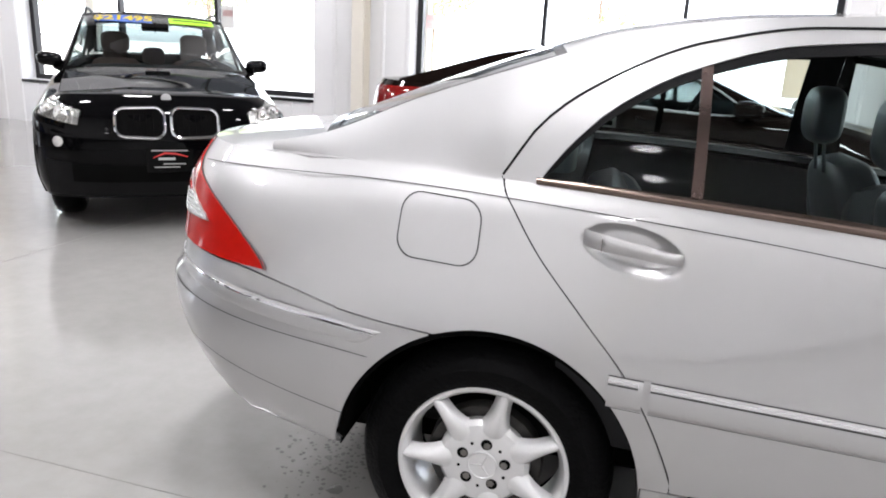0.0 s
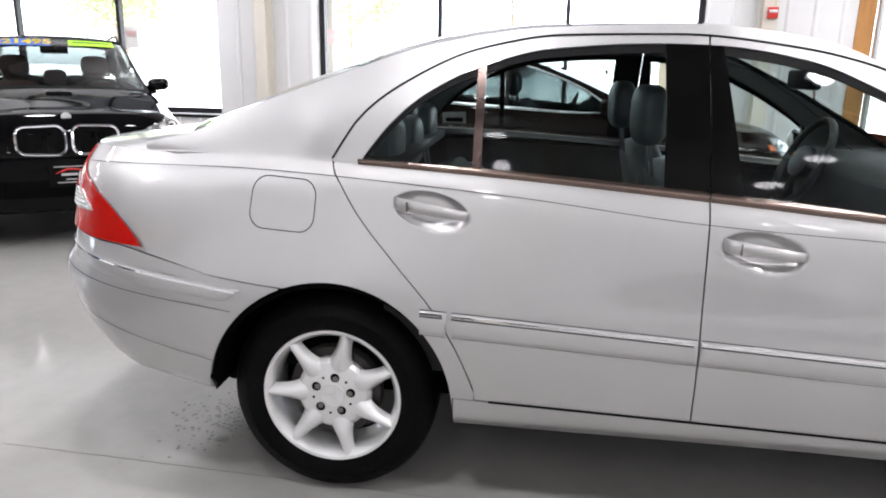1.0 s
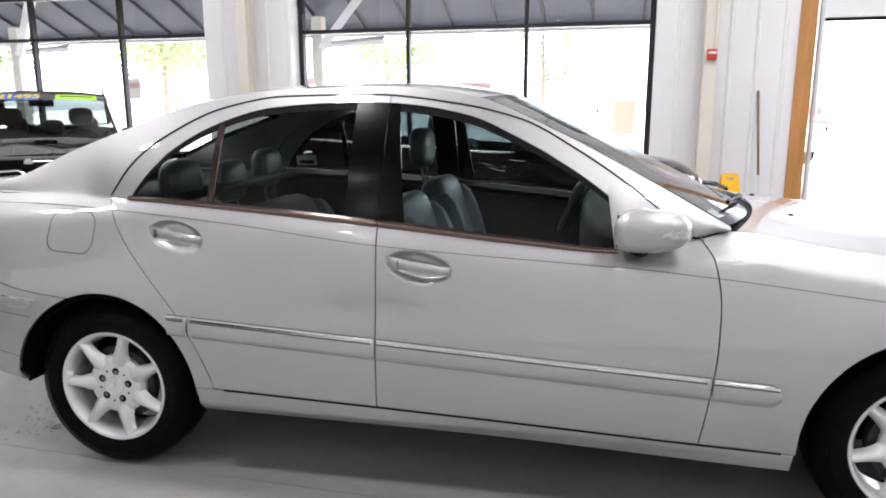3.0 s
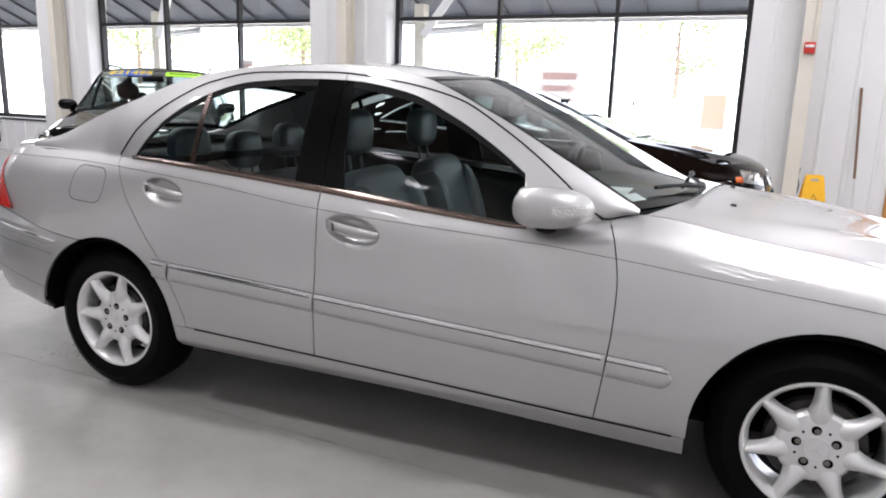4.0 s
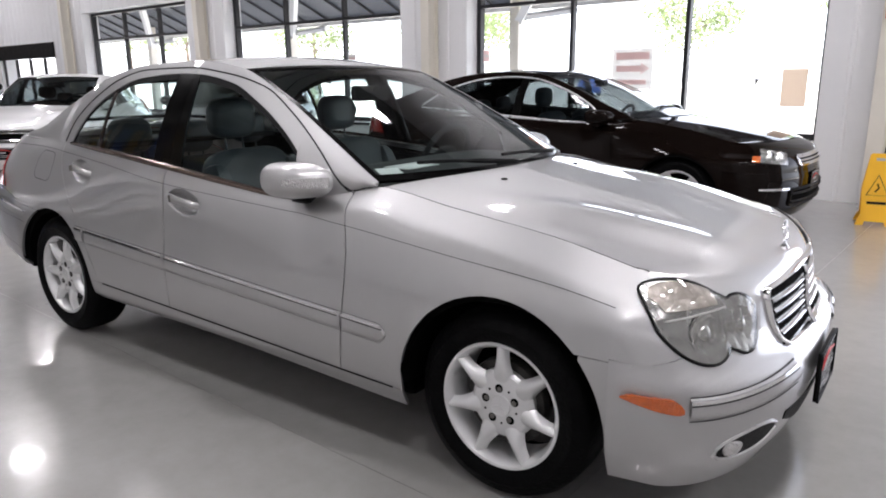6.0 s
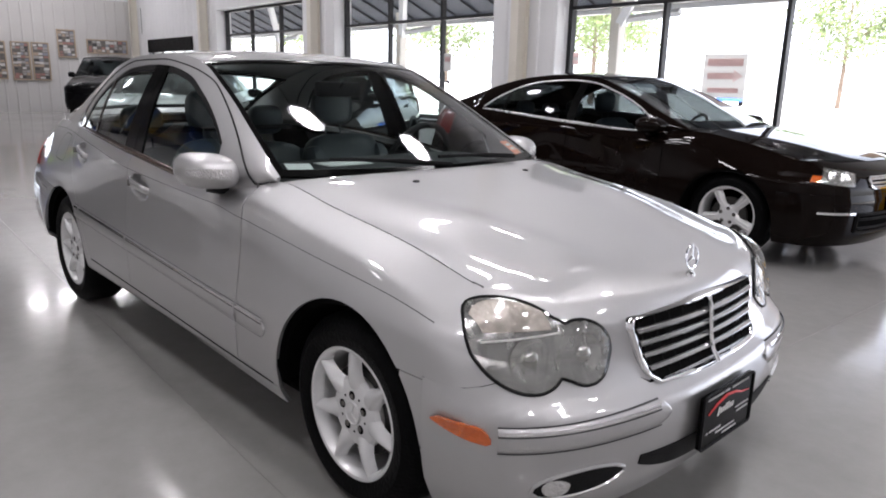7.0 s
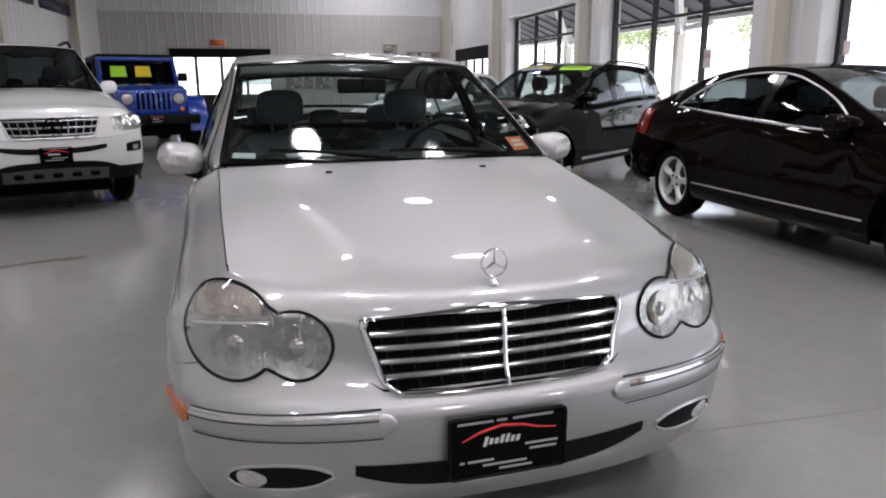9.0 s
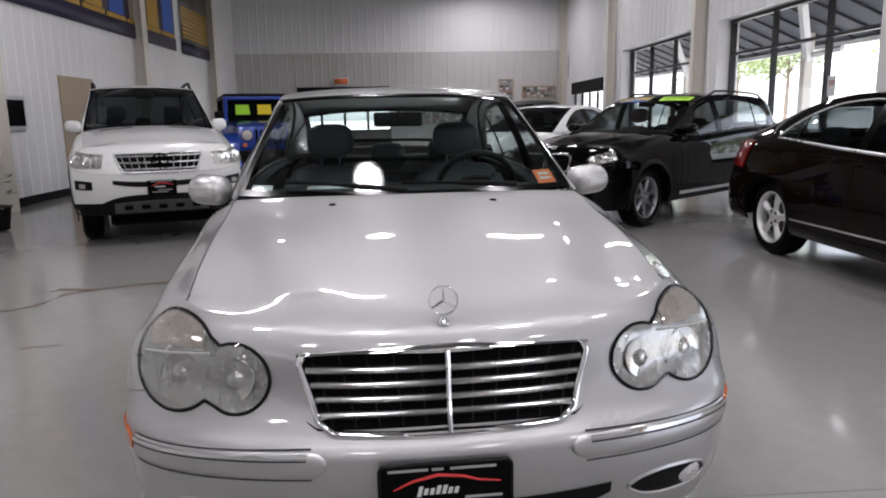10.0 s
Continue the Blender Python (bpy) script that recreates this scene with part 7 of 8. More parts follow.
part("windscreen_frame", wf_, BP, jp)
gbm = bmesh.new()
gbm.faces.new([gbm.verts.new(p) for p in ((1.90, -0.68, 1.26), (1.90, 0.68, 1.26), (1.68, 0.66, 1.71), (1.68, -0.66, 1.71))])
part("windscreen", gbm, M["dark_glass"], jp)
for y, mat, lb in ((-0.36, M["paper_green"], "lime green sticker"), (0.10, M["paper_yellow"], "yellow sticker")):
    sb = bmesh.new()
    sb.faces.new([sb.verts.new(p) for p in ((1.845, y - 0.15, 1.39), (1.845, y + 0.15, 1.39), (1.745, y + 0.14, 1.60), (1.745, y - 0.14, 1.60))])
    part("windscreen_sticker", sb, mat, jp, lb)
part("hard_top", box_bm(-0.75, -0.74, 1.72, 1.66, 0.74, 1.84, 0.05), M["black"], jp, "black hard top")
for x in (-0.72, 0.86, 1.6):
    for s in (-1, 1):
        part("roof_post", box_bm(x - 0.05, 0.70 * s - 0.03, 1.2, x + 0.05, 0.70 * s + 0.03, 1.74), M["black"], jp)
part("rear_wall", box_bm(-0.78, -0.70, 1.2, -0.72, 0.70, 1.74), M["dark_glass"], jp)
dealer_plate(jp, 3.632, 0.61)

# ------------------------------------------------------------------ things in the showroom
def placed(name, s, v, z, label, category, group="", turn=0.0, kind=""):
    return thing(name, BLD @ Matrix.Translation((s, v, z)) @ Matrix.Rotation(radians(turn), 4, "Z"), label, category, group, kind)


# timber door post and the raised overhead door
w = structure("door_1", box_bm(4.10, V_IN - 0.03, 0, 4.28, 0.10, 3.6), M["wood"], "orange timber jamb of the wide overhead doorway")
piece("jamb", box_bm(8.6, V_IN - 0.03, 0, 8.78, 0.10, 3.6), M["wood"], w)
tr = bmesh.new()
box_bm(4.285, V_IN - 0.10, 0, 4.30, V_IN - 0.03, 3.3, bm=tr)
box_bm(4.285, V_IN - 0.10, 0, 4.335, V_IN - 0.095, 3.3, bm=tr)
piece("door_track", tr, M["alloy"], w, "galvanised door track")
for i in range(2):
    z = 2.31 + 0.5 * i
    piece("door_panel", box_bm(4.34, V_IN - 0.09, z, 8.58, V_IN - 0.05, z + 0.495, 0.008), M["wall"], w, "pale overhead door panel")
piece("door_seal", box_bm(4.34, V_IN - 0.085, 2.275, 8.58, V_IN - 0.055, 2.31), M["black"], w, "black rubber door seal")

# alarm box, conduit and cable on the column
al = placed("alarm_box", 3.15, V_IN - 0.262, 1.925, "small red fire alarm box on the cream column", "alarm")
part("housing", box_bm(-0.055, -0.045, -0.06, 0.055, 0.0, 0.06, 0.008), M["alarm"], al)
part("label_strip", box_bm(-0.045, -0.047, 0.0, 0.045, -0.0455, 0.03), M["white"], al, "white strip")
part("conduit", tube_bm([(0.03, -0.02, 0.06), (0.03, -0.02, 3.2)], 0.012, 8), M["cream"], al)
for k, (s, z0, z1) in enumerate(((3.22, 0.32, 0.62), (-20.6, 2.6, 3.4))):
    cb = placed("cable", s, V_IN - 0.05, z0, "short dark cable hanging on the wall", "cable", kind="")
    part("strand", tube_bm([(0, 0, 0), (0.012, -0.01, 0.1), (-0.006, 0, 0.2), (0.004, 0, z1 - z0)], 0.008, 6), M["black"], cb)

# wet-floor sign
sg = placed("wet_floor_sign", 3.33, -1.42, 0, "yellow plastic wet floor sign standing open", "sign", turn=12)
for side in (-1, 1):
    bm = bmesh.new()
    outl = [(-0.15, 0.0), (-0.135, 0.06), (-0.115, 0.09), (-0.12, 0.32), (-0.085, 0.62), (-0.07, 0.64), (0.07, 0.64), (0.085, 0.62), (0.12, 0.32), (0.115, 0.09), (0.135, 0.06), (0.15, 0.0), (0.09, 0.0), (0.075, 0.035), (-0.075, 0.035), (-0.09, 0.0)]
    a = [bm.verts.new((x, side * (0.14 - 0.13 * z / 0.64) - 0.006, z)) for x, z in outl]
    b = [bm.verts.new((x, side * (0.14 - 0.13 * z / 0.64) + 0.006, z)) for x, z in outl]
    bm.faces.new(a)
    bm.faces.new(b[::-1])
    for i in range(len(a)):
        bm.faces.new((a[i], b[i], b[(i + 1) % len(a)], a[(i + 1) % len(a)]))
    bmesh.ops.recalc_face_normals(bm, faces=bm.faces)
    lf = part("sign_leaf", bm, M["yellow"], sg, smooth=False)
    yf = lambda z: side * (0.14 - 0.13 * z / 0.64) + side * 0.0075
    part("handle_hole", box_bm(-0.035, yf(0.59) - 0.001, 0.565, 0.035, yf(0.59) + 0.001, 0.60), M["grey_print"], lf, smooth=False)
    tri_ = [(-0.085, 0.27), (0.085, 0.27), (0.0, 0.45)]
    part("warning_triangle", tube_bm([(x, yf(z), z) for x, z in tri_], 0.006, 4, True), M["black"], lf)
    part("slip_figure", tube_bm([(-0.02, yf(0.30), 0.30), (0.01, yf(0.34), 0.335), (-0.005, yf(0.37), 0.375)], 0.008, 4), M["black"], lf, "black slip symbol")
    part("print_bar", box_bm(-0.075, yf(0.2) - 0.001, 0.19, 0.075, yf(0.2) + 0.001, 0.215), M["black"], lf, smooth=False)

# broom leaning on the wall
br = placed("push_broom", 3.76, -0.62, 0, "push broom with a dark wooden handle leaning on the wall", "broom")
part("handle", tube_bm([(0.02, 0.0, 0.10), (0.0, 0.10, 0.55)], 0.013, 8), M["alloy"], br, "metal lower handle")
part("handle", tube_bm([(0.0, 0.10, 0.55), (-0.045, 0.29, 1.52)], 0.014, 8), M["brown_wood"], br)
part("brace", tube_bm([(-0.18, -0.02, 0.045), (0.02, 0.01, 0.14), (0.22, -0.02, 0.045)], 0.007, 6), M["black"], br)
part("broom_head", box_bm(-0.24, -0.05, 0.04, 0.28, 0.02, 0.065, 0.008), M["black"], br)
part("bristles", box_bm(-0.235, -0.055, 0.0, 0.275, 0.025, 0.04), M["black"], br)

# papers taped to the window glass
def taped(name, s, z, wd, ht, mat, label, bars):
    p = placed(name, s, -0.012, z, label, "poster")
    part("sheet", box_bm(-wd / 2, -0.002, -ht / 2, wd / 2, 0.0, ht / 2), mat, p, smooth=False)
    for x, zz, w_, h_, m_ in bars:
        part("print_bar", box_bm(x - w_ / 2, -0.0035, zz - h_ / 2, x + w_ / 2, -0.0022, zz + h_ / 2), m_, p, smooth=False)
    return p


def thin_paper(name, color):
    """Paper that lets daylight through."""
    m, nt, out = material(name)
    d = put(nt, "ShaderNodeBsdfDiffuse", {"Color": (*color, 1)})
    t = put(nt, "ShaderNodeBsdfTranslucent", {"Color": (*color, 1)})
    mx = put(nt, "ShaderNodeMixShader", {0: 0.7})
    nt.links.new(d.outputs[0], mx.inputs[1])
    nt.links.new(t.outputs[0], mx.inputs[2])
    nt.links.new(mx.outputs[0], out.inputs["Surface"])
    return m


# red print made pale in its colour, for daylight washing through the paper
M["backlit_red"] = thin_paper("backlit_red_print", (0.84, 0.70, 0.69))
M["thin_paper"] = thin_paper("thin_white_paper", (0.85, 0.84, 0.82))
M["card"] = thin_paper("brown_card", (0.84, 0.74, 0.64))
p = taped("window_poster", 0.23, 1.44, 0.56, 0.52, M["thin_paper"], "white paper poster with a faded red arrow on the window glass",
          [(0, 0.16, 0.46, 0.09, M["backlit_red"]), (-0.05, 0.0, 0.34, 0.075, M["backlit_red"]), (0.0, -0.17, 0.40, 0.06, M["backlit_red"])])
bm = bmesh.new()
bm.faces.new([bm.verts.new(q) for q in ((0.12, -0.003, 0.075), (0.12, -0.003, -0.075), (0.24, -0.003, 0.0))])
part("arrow_head", bm, M["backlit_red"], p, smooth=False)
taped("window_card", 2.20, 1.20, 0.27, 0.42, M["card"], "brown card taped to the window glass", [])
taped("window_notice", -2.10, 1.66, 0.11, 0.17, M["backlit_red"], "small red notice on the window glass", [(0, 0.0, 0.08, 0.04, M["paper"])])
taped("window_notice", -5.0, 1.62, 0.20, 0.30, M["paper"], "small white notice on the window glass", [(0, 0.05, 0.15, 0.08, M["backlit_red"])])

# end wall: glazed overhead door, exit sign, posters
d = structure("door_2", box_bm(S0 + 0.026, -10.25, 2.12, S0 + 0.12, -6.85, 2.42), M["black"], "dark overhead door with a row of bright glass panes")
piece("door_leaf", box_bm(S0 + 0.026, -10.25, 0.0, S0 + 0.07, -6.85, 0.86), M["frame_dark"], d, "dark lower door panels")
M["daylight_pane"] = glass("bright_door_pane", (0.95, 0.97, 0.97), 0.6)
for i in range(5):
    v = -10.25 + 0.85 * i
    piece("door_stile", box_bm(S0 + 0.026, v - 0.05 if i else v, 0.0, S0 + 0.08, v + 0.05 if i < 4 else v, 2.12), M["frame_dark"], d)
for i in range(4):
    piece("pane", sheet_bm([(S0 + 0.05, -10.25 + 0.85 * i + 0.05, 0.86), (S0 + 0.05, -9.40 + 0.85 * i - 0.05, 0.86), (S0 + 0.05, -9.40 + 0.85 * i - 0.05, 2.12), (S0 + 0.05, -10.25 + 0.85 * i + 0.05, 2.12)]), M["daylight_pane"], d, "glass pane").visible_shadow = False
ex = placed("exit_sign", S0 + 0.06, -8.63, 2.62, "small orange exit sign on the end wall", "sign")
part("housing", box_bm(-0.05, -0.27, -0.12, 0.03, 0.27, 0.12, 0.01), M["white"], ex)
part("face", box_bm(0.031, -0.25, -0.10, 0.035, 0.25, 0.10), M["paper_orange"], ex, "orange face")


def board(v0, v1, z0, z1, seed):
    rnd = random.Random(seed)
    b = placed("notice_board", S0 + 0.028, (v0 + v1) / 2, (z0 + z1) / 2, "wood-framed notice board covered with small photographs and cards", "notice board", "boards on the end wall")
    wd, ht = v1 - v0, z1 - z0
    part("backing", box_bm(0, -wd / 2, -ht / 2, 0.015, wd / 2, ht / 2, 0.003), M["board_back"], b)
    for y0, y1, a0, a1 in ((-wd / 2, wd / 2, ht / 2 - 0.035, ht / 2), (-wd / 2, wd / 2, -ht / 2, -ht / 2 + 0.035), (-wd / 2, -wd / 2 + 0.04, -ht / 2 + 0.036, ht / 2 - 0.036), (wd / 2 - 0.04, wd / 2, -ht / 2 + 0.036, ht / 2 - 0.036)):
        part("frame_bar", box_bm(0.0, y0, a0, 0.03, y1, a1, 0.004), M["wood_pale"], b)
    cols, rws = max(2, int(wd / 0.13)), max(2, int(ht / 0.095))
    bm = bmesh.new()
    for i in range(cols):
        for j in range(rws):
            y, z = -wd / 2 + 0.05 + (wd - 0.1) * (i + 0.5) / cols + rnd.uniform(-0.015, 0.015), -ht / 2 + 0.05 + (ht - 0.1) * (j + 0.5) / rws + rnd.uniform(-0.012, 0.012)
            a, c = wd / cols * rnd.uniform(0.28, 0.48), ht / rws * rnd.uniform(0.26, 0.46)
            box_bm(0.0155, y - a, z - c, 0.018 + rnd.uniform(0, 0.002), y + a, z + c, bm=bm)
    tagged(part("photo_collage", bm, M["collage"], b, smooth=False), "small photographs and cards pinned close together", "", "", "stuff")


def collage():
    m, nt, out = material("pinned_photographs")
    b = put(nt, "ShaderNodeBsdfPrincipled", {"Roughness": 0.5})
    g = put(nt, "ShaderNodeNewGeometry")
    cr = put(nt, "ShaderNodeValToRGB")
    cr.color_ramp.interpolation = "CONSTANT"
    for p, c in ((0.0, (0.6, 0.59, 0.57, 1)), (0.2, (0.34, 0.33, 0.32, 1)), (0.38, (0.13, 0.12, 0.11, 1)), (0.55, (0.40, 0.31, 0.24, 1)), (0.7, (0.24, 0.25, 0.29, 1)), (0.82, (0.33, 0.17, 0.15, 1)), (0.9, (0.05, 0.05, 0.05, 1))):
        e = cr.color_ramp.elements[0] if p == 0 else cr.color_ramp.elements.new(p)
        e.color = c
    nt.links.new(g.outputs["Random Per Island"], cr.inputs[0])
    nt.links.new(cr.outputs[0], b.inputs["Base Color"])
    nt.links.new(b.outputs[0], out.inputs["Surface"])
    return m


M["collage"] = collage()
M["board_back"] = surface("grey_brown_board", (0.16, 0.14, 0.13), 0.7, 0, 0, 0.3, 20.0)
M["wood_pale"] = surface("pale_board", (0.42, 0.33, 0.24), 0.6)
board(-6.39, -5.38, 1.02, 2.18, 3)
board(-5.34, -4.28, 1.02, 2.18, 4)
board(-4.15, -3.62, 1.0, 2.18, 5)
board(-3.58, -3.07, 1.0, 2.18, 6)
board(-2.82, -2.27, 1.74, 2.62, 7)
board(-1.95, -0.66, 1.9, 2.36, 8)

# roller door in the window wall beyond the last window
d = structure("door_3", box_bm(-20.1, V_IN - 0.05, 1.98, -16.2, V_IN + 0.06, 2.38), M["black"], "doorway with a dark roller housing in the window wall")
for i in range(5):
    c = -20.1 + 3.9 * i / 4
    piece("door_stile", box_bm(c - 0.05 if i else c, V_IN + 0.08, 0, c + 0.05 if i < 4 else c, V_IN + 0.14, 1.98), M["frame_dark"], d)
for i in range(4):
    piece("pane", sheet_bm([(-20.05 + 0.975 * i, V_IN + 0.1, 0.4), (-19.175 + 0.975 * i, V_IN + 0.1, 0.4), (-19.175 + 0.975 * i, V_IN + 0.1, 1.98), (-20.05 + 0.975 * i, V_IN + 0.1, 1.98)]), M["pane"], d, "glass pane").visible_shadow = False
piece("door_leaf", box_bm(-20.05, V_IN + 0.09, 0.0, -16.25, V_IN + 0.13, 0.4), M["frame_dark"], d)

# side wall: mezzanine boards above, dark window, door frame
M["mural_navy"] = surface("navy_board", (0.03, 0.025, 0.06), 0.5)
M["mural_gold"] = surface("gold_slats", (0.46, 0.27, 0.03), 0.5, 0, 0, 0.3, 3.0)
for k, (s0, s1) in enumerate(((-14.3, -4.0), (-17.6, -14.9))):
    b = placed("mezzanine_board", (s0 + s1) / 2, V_SIDE + 0.03, 3.12, "navy and gold painted board high on the side wall", "wall board", "boards on the side wall")
    L = s1 - s0
    part("lower_rail", box_bm(-L / 2, 0, 0, L / 2, 0.05, 0.30), M["mural_navy"], b)
    part("backing", box_bm(-L / 2, 0, 0.30, L / 2, 0.03, 2.2), M["steel"] if k else M["mural_navy"], b)
    if k == 0:
        for i in range(9):
            x = -L / 2 + 0.55 + i * L / 9.2
            part("picture_panel", box_bm(x - 0.42, 0.031, 0.42, x + 0.36, 0.04, 1.7), (M["paper_blue"], M["mural_gold"], M["card"])[i % 3], b, smooth=False)
            part("gold_band", box_bm(x - 0.5, 0.031, 0.30, x + 0.5, 0.045, 0.40), M["mural_gold"], b, smooth=False)
    else:
        for i in range(8):
            part("gold_slat", box_bm(-L / 2 + 0.1, 0.031, 0.42 + 0.11 * i, L / 2 - 0.1, 0.045, 0.49 + 0.11 * i), M["mural_gold"], b, smooth=False)
wn = structure("window_4", box_bm(-6.30, V_SIDE + 0.026, 1.18, -4.9, V_SIDE + 0.06, 1.70), M["alloy"], "small dark office window in the side wall")
piece("pane", box_bm(-6.24, V_SIDE + 0.06, 1.24, -4.96, V_SIDE + 0.066, 1.64), M["gloss_black"], wn, "dark glass")
dr = structure("door_4", box_bm(-8.9, V_SIDE + 0.026, 0.13, -7.55, V_SIDE + 0.05, 2.1), M["wood_pale"], "pale wooden door in the side wall")

# potted plant at the side
pp_ = thing("potted_plant", Matrix.Translation((-3.9, -4.6, 0)), "green potted plant in a black pot", "plant")
part("pot", lathe_bm([(0.10, 0.0), (0.17, 0.02), (0.21, 0.28), (0.23, 0.30), (0.20, 0.30), (0.0, 0.27)], 24, "z"), M["black"], pp_)
rnd = random.Random(5)
bm = bmesh.new()
for i in range(90):
    a, h = rnd.uniform(0, 6.28), rnd.uniform(0.3, 0.75)
    r = rnd.uniform(0.02, 0.30)
    d = Vector((math.cos(a), math.sin(a), 0))
    o = d * r + Vector((0, 0, h))
    t = (d + Vector((0, 0, rnd.uniform(-0.3, 0.8)))).normalized() * rnd.uniform(0.08, 0.16)
    sd = t.cross(Vector((0, 0, 1))).normalized() * 0.028
    vs = [bm.verts.new(q) for q in (o, o + t * 0.5 + sd, o + t, o + t * 0.5 - sd)]
    bm.faces.new(vs)
part("leaves", bm, M["leaf"], pp_, smooth=False)
part("stem", tube_bm([(0, 0, 0.25), (0.02, 0.01, 0.6)], 0.02, 6), M["bark"], pp_)

# brown stain tracks on the floor
M["stain"] = surface("dried_brown_stain", (0.15, 0.115, 0.075), 0.35, 0, 0, 0.25, 14.0)
rnd = random.Random(9)
for k, pts in enumerate((((-0.70, -1.72), (-0.62, -2.05), (-0.50, -2.30), (-0.40, -2.45), (-0.15, -2.50), (0.02, -2.62), (0.05, -2.9)), ((-0.52, -2.28), (-0.58, -2.5), (-0.55, -2.6)), ((0.9, -1.95), (0.92, -2.2)))):
    fine = []
    for p, q in zip(pts, pts[1:]):
        for i in range(8):
            fine.append((p[0] + (q[0] - p[0]) * i / 8, p[1] + (q[1] - p[1]) * i / 8))
    bm = bmesh.new()
    row = []
    for i, (x, y) in enumerate(fine):
        wd = (0.030 + 0.034 * noise.noise((i * 0.23, k, 0)) ** 2 * 4 + 0.010 * rnd.random()) * (0.35 if k == 2 else 1)
        if k == 0 and 22 < i < 34:
            wd *= 2.8
        j = noise.noise((i * 0.3, 7 + k, 0)) * 0.03
        row.append((bm.verts.new((x + j - wd * 0.4, y + wd * 0.1, 0.0016)), bm.verts.new((x + j + wd, y - wd * 0.1, 0.0016))))
    for p, q in zip(row, row[1:]):
        bm.faces.new((p[0], p[1], q[1], q[0]))
    st_ = part("floor_stain", bm, M["stain"], None, smooth=False)
    tagged(st_, "dried brown stain line on the concrete floor", "stain", "", "structure")
# water drops under the rear wheel
M["wet"] = surface("water_film", (0.20, 0.195, 0.19), 0.03, 0, 0.5, 0.1, 20.0, rvary=0.0)
bm = bmesh.new()
for i in range(230):
    x, y = rnd.gauss(-0.53, 0.085), rnd.gauss(-0.43, 0.11)
    r = rnd.uniform(0.002, 0.008)
    if i == 0:
        x, y, r = -0.47, -0.575, 0.025
    ring = [bm.verts.new((x + r * math.cos(a) * rnd.uniform(0.7, 1.3), y + r * math.sin(a) * rnd.uniform(0.7, 1.3), 0.0018)) for a in [2 * math.pi * j / 7 for j in range(7)]]
    top = bm.verts.new((x, y, 0.0018 + r * 0.16))
    for j in range(7):
        bm.faces.new((ring[j], ring[(j + 1) % 7], top))
wet = tagged(part("water_drops", bm, M["wet"], None), "scattered water drops on the floor by the rear wheel", "water", "", "stuff")

# ------------------------------------------------------------------ outside
gr_ = part("ground", bmesh.new(), M["asphalt"], None)
bm = bmesh.new()
bm.faces.new([bm.verts.new(q) for q in ((-400, -400, -0.06), (400, -400, -0.06), (400, 400, -0.06), (-400, 400, -0.06))])
bm.to_mesh(gr_.data)
bm.free()
tagged(gr_, "pale sunlit asphalt car park outside the showroom", "ground", "", "structure")
M["pale_walk"] = surface("pale_concrete_walk", (0.60, 0.59, 0.57), 0.8, 0, 0, 0.08, 1.0)
structure("pavement", box_bm(S0 - 4, 0.13, -0.2, S1 + 4, 3.2, -0.01), M["pale_walk"], "pale concrete walk along the windows")

# awning with ribs, posts and white braces
aw = structure("awning", bmesh.new(), M["awning"], "grey metal awning outside over the windows")
bm = bmesh.new()
a = [bm.verts.new(q) for q in ((S0 - 1, 0.13, 3.62), (4.0, 0.13, 3.62), (4.0, 2.45, 2.62), (S0 - 1, 2.45, 2.62))]
b = [bm.verts.new((v.co.x, v.co.y, v.co.z + 0.03)) for v in a]
bm.faces.new(a); bm.faces.new(b[::-1])
for i in range(4):
    bm.faces.new((a[i], a[(i + 1) % 4], b[(i + 1) % 4], b[i]))
bm.to_mesh(aw.data)
bm.free()
s = S0 - 0.6
while s < 4.0:
    piece("awning_rib", tube_bm([(s, 0.16, 3.585), (s, 2.42, 2.61)], 0.022, 4), M["frame_dark"], aw)
    s += 0.76
piece("awning_beam", box_bm(S0 - 1, 2.36, 2.53, 4.0, 2.47, 2.615), M["white"], aw, "white edge beam")
for kk in range(-4, 2):
    s = -2.78 + BAY * kk
    piece("awning_post", box_bm(s - 0.09, 1.72, -0.05, s + 0.09, 1.90, 2.80), M["cream"], aw, "cream timber post")
    piece("white_brace", tube_bm([(s + 0.05, 1.80, 2.30), (s + 1.3, 0.9, 3.20)], 0.09, 4), M["white"], aw, "white diagonal brace")
    piece("white_brace", tube_bm([(s, 1.82, 2.35), (s + 1.15, 1.82, 2.42)], 0.06, 4), M["white"], aw, "white tie beam")


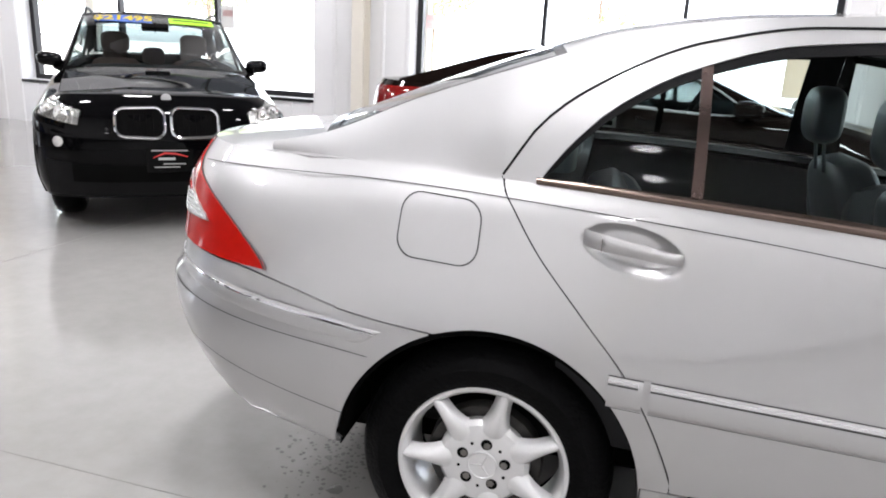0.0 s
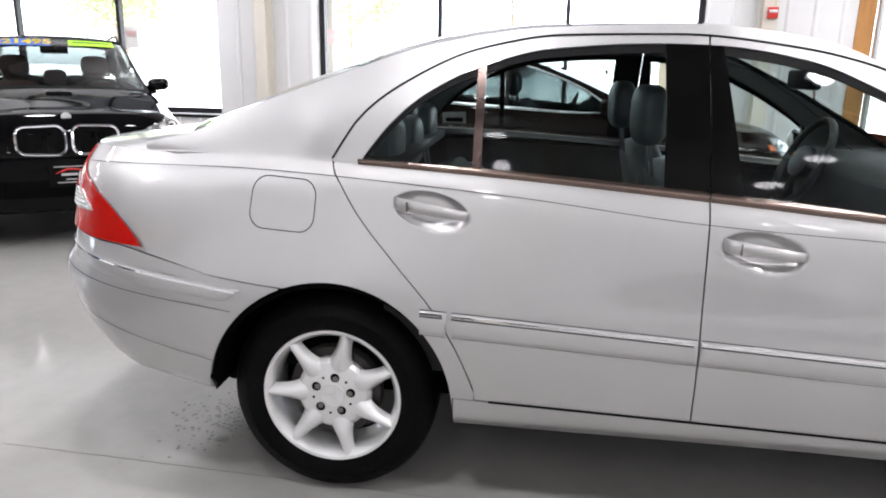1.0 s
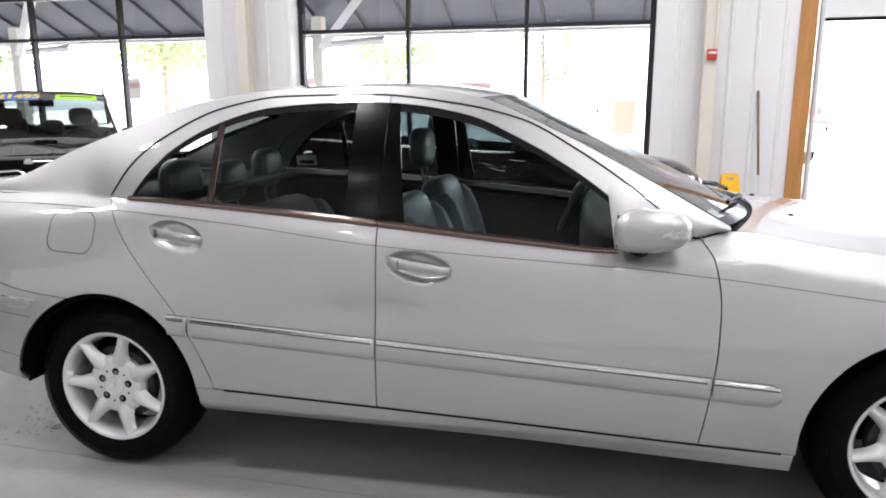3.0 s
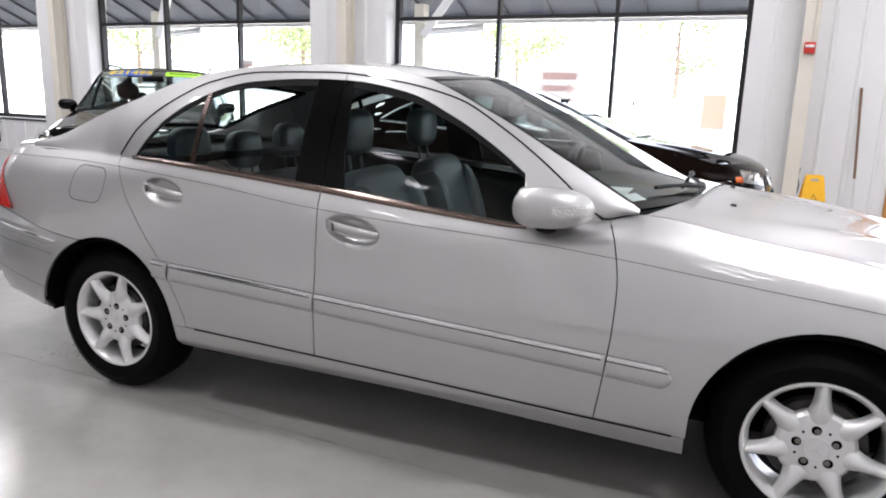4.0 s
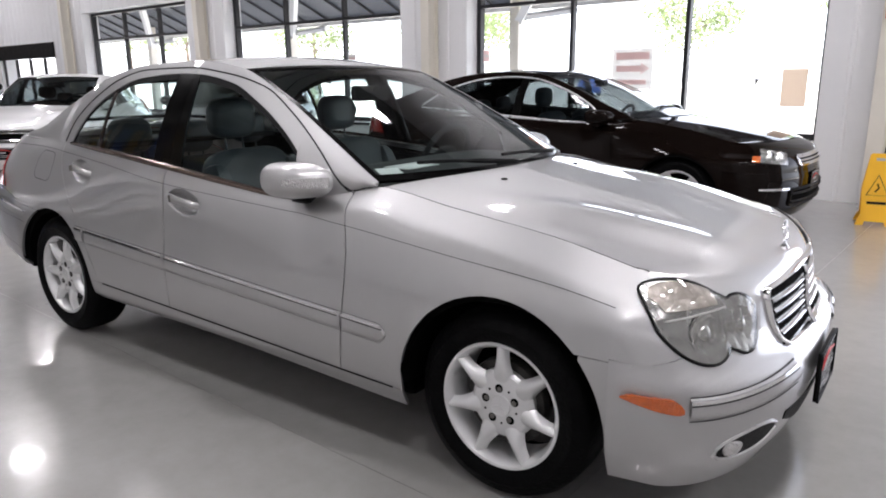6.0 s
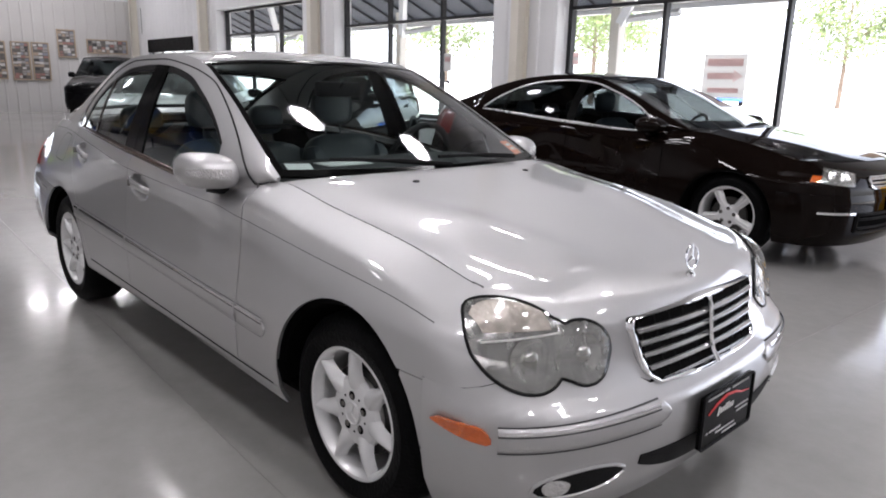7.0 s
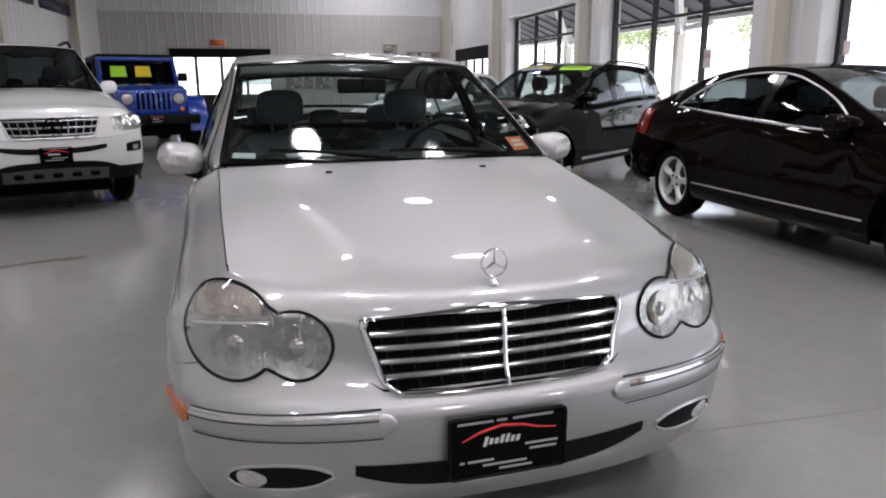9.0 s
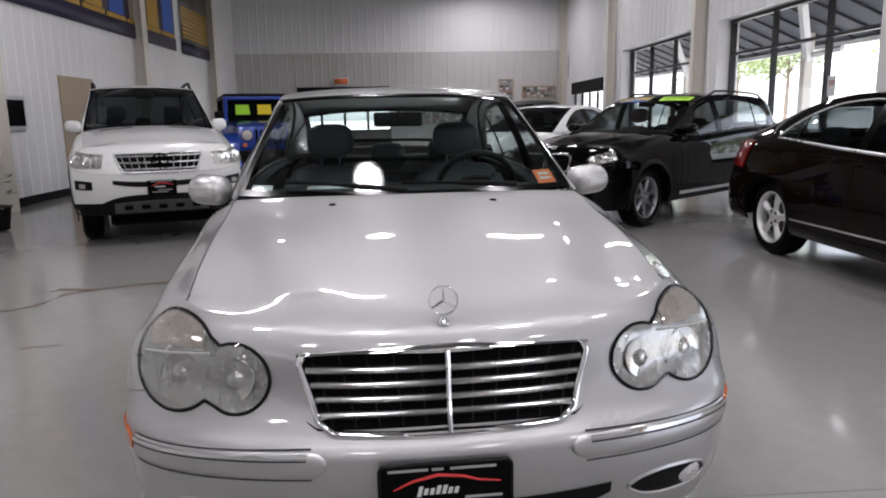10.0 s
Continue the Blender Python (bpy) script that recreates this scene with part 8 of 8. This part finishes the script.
# trees and parked cars outside
def tree(at, h, seed):
    rnd = random.Random(seed)
    t = thing("tree", Matrix.Translation(at), "leafy green tree beyond the car park", "tree", "trees outside")
    bm = tube_bm([(0, 0, 0), (0.05, 0.02, h * 0.3), (-0.05, 0.08, h * 0.6), (0.02, 0, h * 0.9)], [0.18, 0.14, 0.09, 0.03], 8)
    tips = []
    for i in range(11):
        a, z = rnd.uniform(0, 6.28), h * rnd.uniform(0.32, 0.8)
        L = h * rnd.uniform(0.16, 0.32)
        e = (math.cos(a) * L, math.sin(a) * L, z + L * rnd.uniform(0.3, 0.9))
        tube_bm([(0, 0.03, z), (e[0] * 0.5, e[1] * 0.5, z + (e[2] - z) * 0.6), e], [0.06, 0.04, 0.015], 5, bm=bm)
        tips.append(Vector(e))
    part("trunk", bm, M["bark"], t)
    bm = bmesh.new()
    for i in range(5200):
        c = rnd.choice(tips) + Vector((rnd.gauss(0, 0.11 * h), rnd.gauss(0, 0.11 * h), rnd.gauss(0, 0.08 * h)))
        r = rnd.uniform(0.07, 0.17)
        n = Vector((rnd.gauss(0, 1), rnd.gauss(0, 1), rnd.gauss(0, 1))).normalized()
        u = n.orthogonal().normalized() * r
        w = n.cross(u)
        bm.faces.new([bm.verts.new(c + q) for q in (u, w * 0.6, -u, -w * 0.6)])
    part("crown", bm, M["leaf"], t, smooth=False)


for at, h, sd in (((-1, 46, 0), 9.0, 2), ((-24, 38, 0), 9.5, 3), ((-35, 35, 0), 9.0, 4), ((-46, 32, 0), 9.5, 5), ((-55, 27, 0), 9.0, 6), ((-30, 49, 0), 10.0, 7), ((-64, 38, 0), 10.0, 8), ((-14, 54, 0), 9.0, 9)):
    tree(at, h, sd)
M["far_red"] = surface("red_gloss_paint", (0.40, 0.02, 0.02), 0.3, 0, 1.0)


def far_car(name, at, heading, paint, label):
    c = thing(name, Matrix.Translation(at) @ Matrix.Rotation(radians(heading), 4, "Z"), label, "car", "cars outside")
    prof = [(-2.2, 0.35), (-2.25, 0.75), (-2.1, 0.98), (-1.4, 1.03), (-0.75, 1.42), (0.4, 1.45), (1.1, 1.02), (2.0, 0.88), (2.25, 0.65), (2.2, 0.32)]
    bm = bmesh.new()
    rows = []
    for q, k in ((-0.86, 0.94), (-0.80, 1.0), (0.80, 1.0), (0.86, 0.94)):
        rows.append([bm.verts.new((x * (1 if abs(q) < 0.85 else 0.985), q * (0.82 if z > 1.2 else 1), 0.35 + (z - 0.35) * k)) for x, z in prof])
    for p, q in zip(rows, rows[1:]):
        for j in range(len(prof)):
            bm.faces.new((p[j], p[(j + 1) % len(prof)], q[(j + 1) % len(prof)], q[j]))
    bm.faces.new(rows[0])
    bm.faces.new(rows[-1])
    bmesh.ops.recalc_face_normals(bm, faces=bm.faces)
    part("body", bm, paint, c)
    for s in (-1, 1):
        part("side_window", box_bm(-1.0, 0.72 * s - 0.005, 1.04, 0.75, 0.72 * s + 0.03, 1.36, 0.01), M["gloss_black"], c)
        for x in (-1.4, 1.4):
            part("wheel", lathe_bm([(0.0, -0.1), (0.11, -0.1), (0.31, -0.09), (0.32, 0.0), (0.31, 0.09), (0.20, 0.10), (0.0, 0.10)], 20, m=Matrix.Translation((x, 0.78 * s, 0.32))), M["rubber"], c)


for at, hd, pt, nm, lb in (((1.2, 13.0, -0.06), 95, M["white_paint"], "parked_white_car", "white car parked outside"), ((16.4, 25.5, -0.06), 95, M["black_paint"], "parked_dark_car", "dark car parked outside the doorway"),
                           ((13.5, 40.0, -0.06), 100, M["far_red"], "parked_red_car", "red car parked outside"), ((-21.0, 52.0, -0.06), 112, M["paper_blue"], "parked_blue_car", "blue car parked outside"),
                           ((6.2, 17.5, -0.06), 100, M["white_paint"], "parked_white_car", "white car parked outside"), ((-16, 16.0, -0.06), 75, M["white_paint"], "parked_white_car", "white car parked outside")):
    far_car(nm, at, hd, pt, lb)

# ------------------------------------------------------------------ high-bay lamps
def hung_lamp(s, v, z, size, face, label):
    lp = thing("high_bay_lamp", Matrix.Translation(BLD @ Vector((s, v, z))), label, "lamp", "high-bay lamps")
    prof = [(0.10, 0.34), (0.13, 0.30), (0.26, 0.06), (0.29, 0.0), (0.285, 0.0), (0.24, 0.05), (0.10, 0.28)]
    part("shade", lathe_bm([(r * size, h * size) for r, h in prof], 28, "z"), M["alloy"], lp)
    part("cord", tube_bm([(0, 0, 0.34 * size), (0, 0, ZC - z)], 0.012, 6), M["black"], lp)
    part("bulb_disc", lathe_bm([(0.24 * size, 0.02 * size), (0.12 * size, 0.018 * size), (0.0, 0.018 * size)], 24, "z"), face, lp, "glowing lamp face")


for s in (-18.6, -14.0, -9.4, -4.8, -0.2, 4.4, 9.0):
    for v in (-2.3, -4.6, -6.9, -9.2):
        if s > -9 or v > -5:
            hung_lamp(s, v, 5.55, 1.0, M["lamp_glow"], "round high-bay ceiling lamp, lit")
# unseen extra lamp outside the rows, added to brighten the far end wall
hung_lamp(-19.5, -3.6, 5.75, 1.0, M["lamp_glow"], "round high-bay ceiling lamp, lit")
# a lower row of small lamps over the aisle by the side wall
for s in (0.35, 3.9, 7.45):
    for v in (-10.35, -11.55):
        hung_lamp(s, v, 3.55, 0.62, M["small_glow"], "small round hanging lamp over the side aisle, lit")
